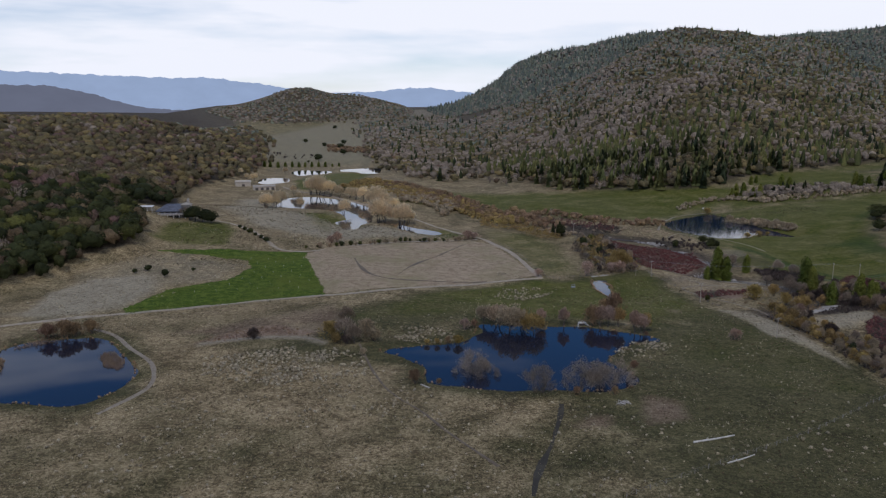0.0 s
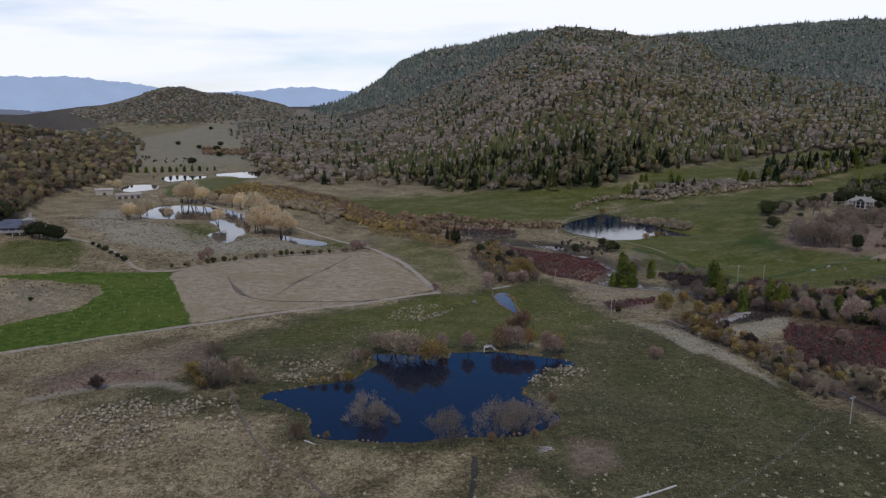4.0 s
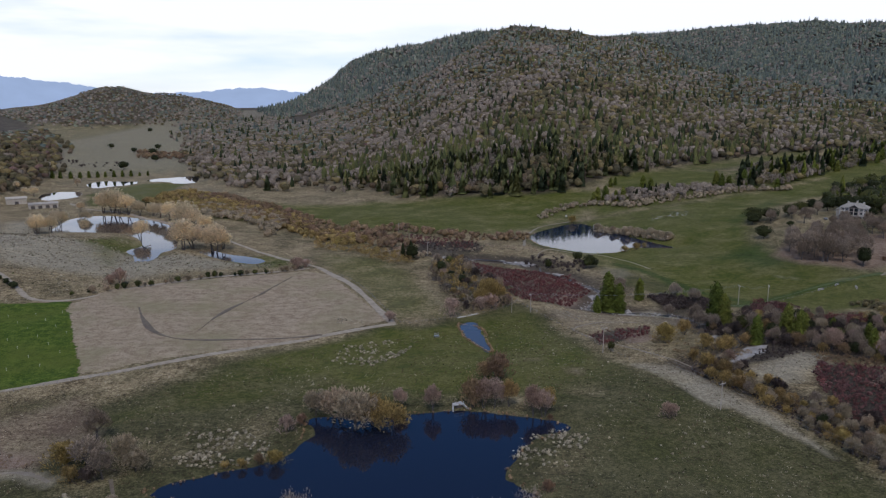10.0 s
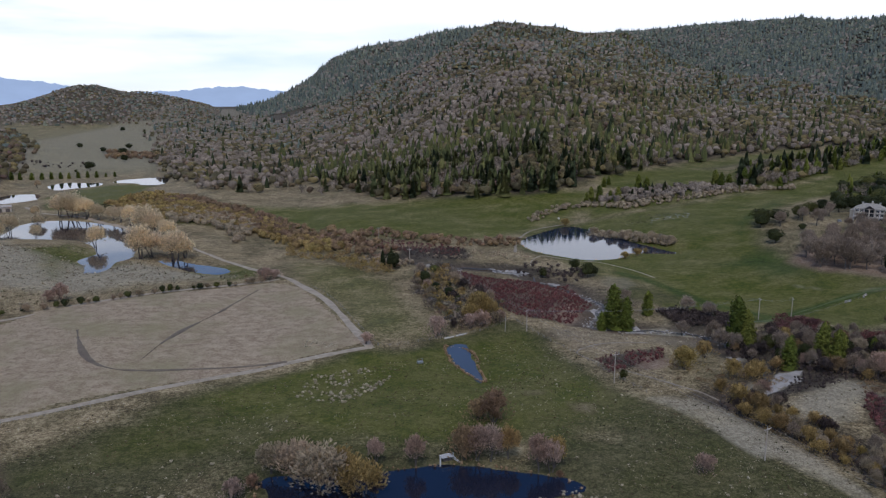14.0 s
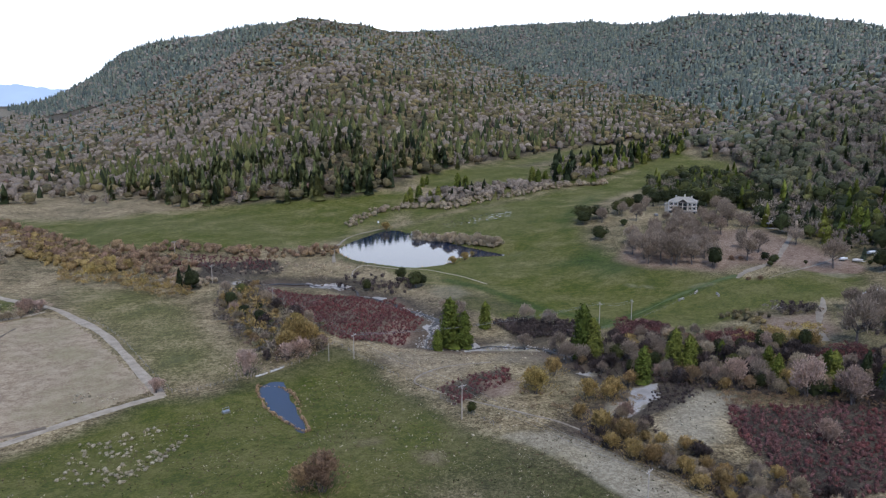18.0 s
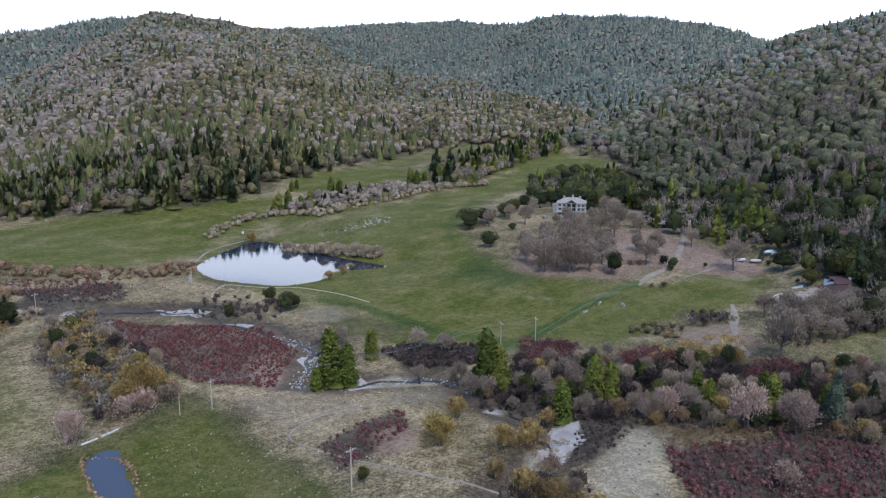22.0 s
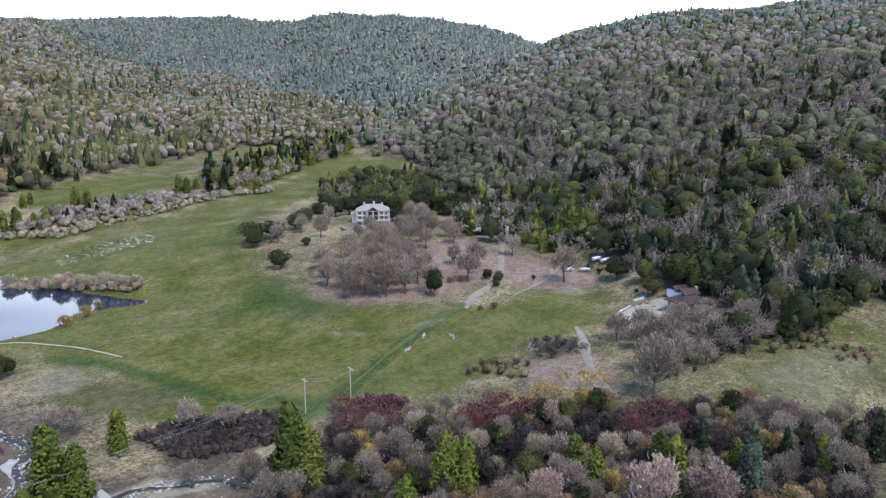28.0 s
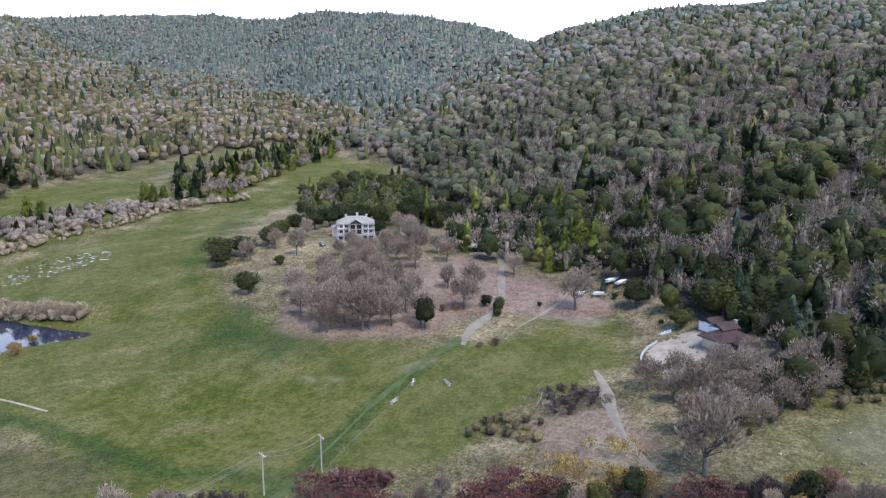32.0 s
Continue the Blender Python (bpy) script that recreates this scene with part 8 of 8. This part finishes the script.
lodge()
farmhouse()
hillside_house()
barn(-184, 845, 16, 12, 5.6, 20, 1.2, "tall cream metal barn with a shallow roof", PLASTER, PLASTER)
# the bays are solid panels; their dark colour stands for the shade inside
barn(-153, 812, 22, 12, 4.2, 20, 1.0, "long low cream metal shed with dark panels for open bays", PLASTER, TAN_ROOF, 4)


def gazebo():
    ob = thing("gazebo", on(412, 473, -0.2), 10, "open timber gazebo with a tan hipped roof", "gazebo")
    for k in range(6):
        t = k * math.pi / 3
        part("post", block(3.2 * math.cos(t) - 0.12, 3.2 * math.cos(t) + 0.12, 3.2 * math.sin(t) - 0.12, 3.2 * math.sin(t) + 0.12, -0.3, 2.7, soft=0), WOOD, ob)
    for word, r0, r1, z0, z1 in (("roof", 4.3, 1.3, 2.6, 4.3), ("upper_roof", 1.7, 0.1, 4.5, 5.5)):
        bm = bmesh.new()
        rings = [[bm.verts.new((r * math.cos(k * math.pi / 3), r * math.sin(k * math.pi / 3), z)) for k in range(6)] for r, z in ((r0, z0 - 0.15), (r0, z0), (r1, z1))]
        for a, b in zip(rings, rings[1:]):
            for k in range(6):
                bm.faces.new((a[k], a[(k + 1) % 6], b[(k + 1) % 6], b[k]))
        bm.faces.new(rings[0][::-1])
        bm.faces.new(rings[-1])
        part(word, bm, TAN_ROOF, ob)
    part("floor", tube((0, 0, -0.3), (0, 0, 0.12), 3.8, 3.7, 6), CONCRETE, ob)


gazebo()
barn(424, 466, 4.2, 4.4, 2.3, -55, 1.2, "small grey shed with a pale roof beside the yard", CONCRETE, SHINGLE)
barn(440, 455, 8, 5, 2.6, -20, 1.1, "small white-roofed shed under oaks", DARK_WOOD, WHITE)


def car(x, y, turn, colour, label, van=False):
    ob = thing("car", on(x, y, 0.02), turn, label, "car", "parked cars")
    side = [(-2.2, 0.35), (2.2, 0.35), (2.25, 0.8), (1.3, 0.98), (0.7, 1.48), (-1.4, 1.5), (-2.1, 0.98), (-2.25, 0.75)] if not van else [(-2.6, 0.4), (2.5, 0.4), (2.6, 1.0), (1.9, 1.3), (1.4, 2.1), (-2.5, 2.15), (-2.65, 0.9)]
    n = len(side)
    bm = solid([(a, -0.88, b) for a, b in side] + [(a, 0.88, b) for a, b in side], [tuple(range(n))[::-1], tuple(range(n, 2 * n))] + [(k, (k + 1) % n, (k + 1) % n + n, k + n) for k in range(n)])
    bmesh.ops.recalc_face_normals(bm, faces=bm.faces[:])
    bmesh.ops.bevel(bm, geom=bm.edges[:], offset=0.07, segments=2, affect="EDGES")
    part("body", bm, paint_mat("car_paint", colour), ob)
    for k in (-0.9, 0.9):
        part("side_window", block(-1.1, 0.6, k - 0.015, k + 0.015, 1.02 if not van else 1.35, 1.4 if not van else 1.9, soft=0), GLASS, ob)
    part("windscreen", solid([(0.78, -0.7, 1.43), (0.78, 0.7, 1.43), (1.3, 0.75, 1.02), (1.3, -0.75, 1.02)], [(0, 1, 2, 3)]), GLASS, ob) if not van else part("windscreen", solid([(1.5, -0.7, 2.0), (1.5, 0.7, 2.0), (1.95, 0.75, 1.34), (1.95, -0.75, 1.34)], [(0, 1, 2, 3)]), GLASS, ob)
    for a in (-1.4, 1.4):
        for b in (-0.85, 0.85):
            w = part("wheel", tube((a, b - 0.11, 0.33), (a, b + 0.11, 0.33), 0.33, 0.33, 14), RUBBER, ob)
            part("rim", tube((a, b - 0.12, 0.33), (a, b + 0.12, 0.33), 0.19, 0.19, 10), STEEL, w)


car(390, 529, 40, (0.03, 0.03, 0.035), "dark parked car beside the lodge")
car(394, 524, 35, (0.02, 0.025, 0.03), "dark parked car beside the lodge")
car(385, 533, 60, (0.12, 0.12, 0.13), "grey parked car beside the lodge")


def boat(x, y, turn, long, label, cover):
    """A small boat hull resting on its trailer."""
    ob = thing("boat", on(x, y, 0.02), turn, label, "boat", "boats on the lawn's edge")
    bm, rings = bmesh.new(), []
    for k in range(9):
        u = k / 8
        w, keel = 0.95 * (1 - max(0, (u - 0.45) / 0.55) ** 2.2) + 0.03, 0.45 + 0.35 * max(0, (u - 0.55) / 0.45) ** 2
        rings.append([bm.verts.new((long * (u - 0.5), b * w, z)) for b, z in ((-1, 1.25 + 0.2 * u), (-0.8, keel + 0.25), (0, keel), (0.8, keel + 0.25), (1, 1.25 + 0.2 * u))])
    for p, q in zip(rings, rings[1:]):
        for k in range(4):
            bm.faces.new((p[k], p[k + 1], q[k + 1], q[k]))
    bm.faces.new(rings[0])
    part("hull", bm, WHITE, ob)
    top = bmesh.new()
    rows = []
    for k in range(9):
        u = k / 8
        w = 0.93 * (1 - max(0, (u - 0.45) / 0.55) ** 2.2) + 0.03
        rows.append([top.verts.new((long * (u - 0.5), b * w, 1.27 + 0.2 * u + 0.42 * (1 - b * b) * math.sin(math.pi * min(1, 0.15 + u)))) for b in (-1, -0.5, 0, 0.5, 1)])
    for p, q in zip(rows, rows[1:]):
        for k in range(4):
            top.faces.new((p[k], p[k + 1], q[k + 1], q[k]))
    part("cover", top, cover, ob)
    for b in (-0.5, 0.5):
        part("trailer_beam", block(-long / 2, long / 2, b - 0.05, b + 0.05, 0.38, 0.5, soft=0), STEEL, ob)
    part("drawbar", tube((long / 2 - 0.3, 0, 0.44), (long / 2 + 1.2, 0, 0.4), 0.05, 0.05, 6), STEEL, ob)
    for b in (-0.95, 0.95):
        w = part("wheel", tube((-0.6, b - 0.1, 0.32), (-0.6, b + 0.1, 0.32), 0.32, 0.32, 12), RUBBER, ob)
        part("rim", tube((-0.6, b - 0.11, 0.32), (-0.6, b + 0.11, 0.32), 0.17, 0.17, 8), STEEL, w)


boat(403.5, 408, -12, 7.5, "long white boat on a trailer under oaks", WHITE)
boat(402, 404, -8, 6.5, "white covered boat on a trailer under oaks", WHITE)
boat(392, 408, -40, 4.4, "small pale boat on a trailer on the lawn", PALE_WOOD)
boat(389, 413, -20, 3.8, "small white boat on a trailer beside a bare oak", WHITE)

for k in range(4):
    x, y = 365.2 + 0.95 * k, 375.6 - 0.5 * k
    ob = thing("garden_chair", on(x, y), -120 + 8 * k, "white wooden garden chair on the lawn", "chair", "garden chairs on the lawn")
    part("seat", block(-0.3, 0.3, -0.32, 0.28, 0.36, 0.42, soft=0), WHITE, ob)
    for m in range(4):
        part("back_slat", solid([(-0.3 + 0.155 * m, 0.24, 0.4), (-0.17 + 0.155 * m, 0.24, 0.4), (-0.17 + 0.155 * m, 0.5, 1.15), (-0.3 + 0.155 * m, 0.5, 1.15), (-0.3 + 0.155 * m, 0.28, 0.4), (-0.17 + 0.155 * m, 0.28, 0.4), (-0.17 + 0.155 * m, 0.54, 1.15), (-0.3 + 0.155 * m, 0.54, 1.15)], [(0, 1, 2, 3), (7, 6, 5, 4), (0, 4, 5, 1), (1, 5, 6, 2), (2, 6, 7, 3), (3, 7, 4, 0)]), WHITE, ob)
    for a in (-0.33, 0.33):
        part("armrest", block(a - 0.06, a + 0.06, -0.38, 0.36, 0.62, 0.66, soft=0), WHITE, ob)
        for b in (-0.3, 0.3):
            part("leg", block(a - 0.035, a + 0.035, b - 0.035, b + 0.035, -0.05, 0.62, soft=0), WHITE, ob)

rng = random.Random(31)
for k in range(22):
    t, row = rng.uniform(-0.5, 0.5), k % 7
    x, y = 391 + (row - 3) * 0.36 + rng.uniform(-0.1, 0.1), 393.2 - (row - 3) * 0.3
    a, up = on(x - 1.0 * math.cos(t), y - 1.0 * math.sin(t)), 0.14 + 0.24 * (k // 7)
    b = on(x + 1.0 * math.cos(t), y + 1.0 * math.sin(t))
    tagged(new("split_log", mesh_of("split_log", tube(a + Vector((0, 0, up)), b + Vector((0, 0, up)), 0.13, 0.11, 7), PALE_WOOD)), "pale cut log in the woodpile on gravel", "log", "logs of the woodpile")

ob = thing("yard_wall", on(349, 369), 0, "low curved pale stone wall round the yard", "wall")
back = ob.matrix_basis.inverted()
run = round_line([(336.5, 366.5), (339.5, 370.5), (345, 373.3), (352, 374.6), (359, 374.4)], 1.2)
for k, (p, q) in enumerate(zip(run, run[1:])):
    a, b = back @ on(*p), back @ on(*q)
    d = (b - a).normalized()
    s = Vector((-d.y, d.x, 0)) * 0.22
    h = Vector((0, 0, 0.55 + 0.05 * math.sin(k * 5)))
    lo = Vector((0, 0, -0.3))
    part("stone_block", solid([a - s + lo, b - s + lo, b + s + lo, a + s + lo, a - s + h, b - s + h, b + s + h, a + s + h], [(3, 2, 1, 0), (4, 5, 6, 7), (0, 1, 5, 4), (1, 2, 6, 5), (2, 3, 7, 6), (3, 0, 4, 7)]), CONCRETE, ob)
ob = thing("tank_stand", on(104, 392), 15, "small grey metal stock tank frame in grass", "tank")
part("tank", block(-1.0, 1.0, -0.6, 0.6, 0.0, 0.7, soft=0.05), STEEL, ob)
for a in (-0.95, 0.95):
    part("post", block(a - 0.05, a + 0.05, -0.05, 0.05, -0.2, 1.6, soft=0), STEEL, ob)
part("bar", block(-1.0, 1.0, -0.04, 0.04, 1.5, 1.6, soft=0), STEEL, ob)


# ---- sprinklers on the green field ----
riser = mesh_of("sprinkler", tube((0, 0, 0.9), (0, 0, 1.15), 0.09, 0.07, 6, tube((0, 0, -0.1), (0, 0, 0.95), 0.045, 0.045, 6)), PALE_WOOD)
for k in range(7):
    for m in range(7):
        x, y = -92 + 9.5 * k + 3.1 * m, 362 + 2.6 * k + 12.5 * m
        if float(inside(CROP_FIELD, np.array([float(x)]), np.array([float(y)]))[0]) < -2:
            tagged(new("sprinkler", riser), "thin pale sprinkler riser in green grass", "sprinkler", "sprinklers on the green field").location = on(x, y)
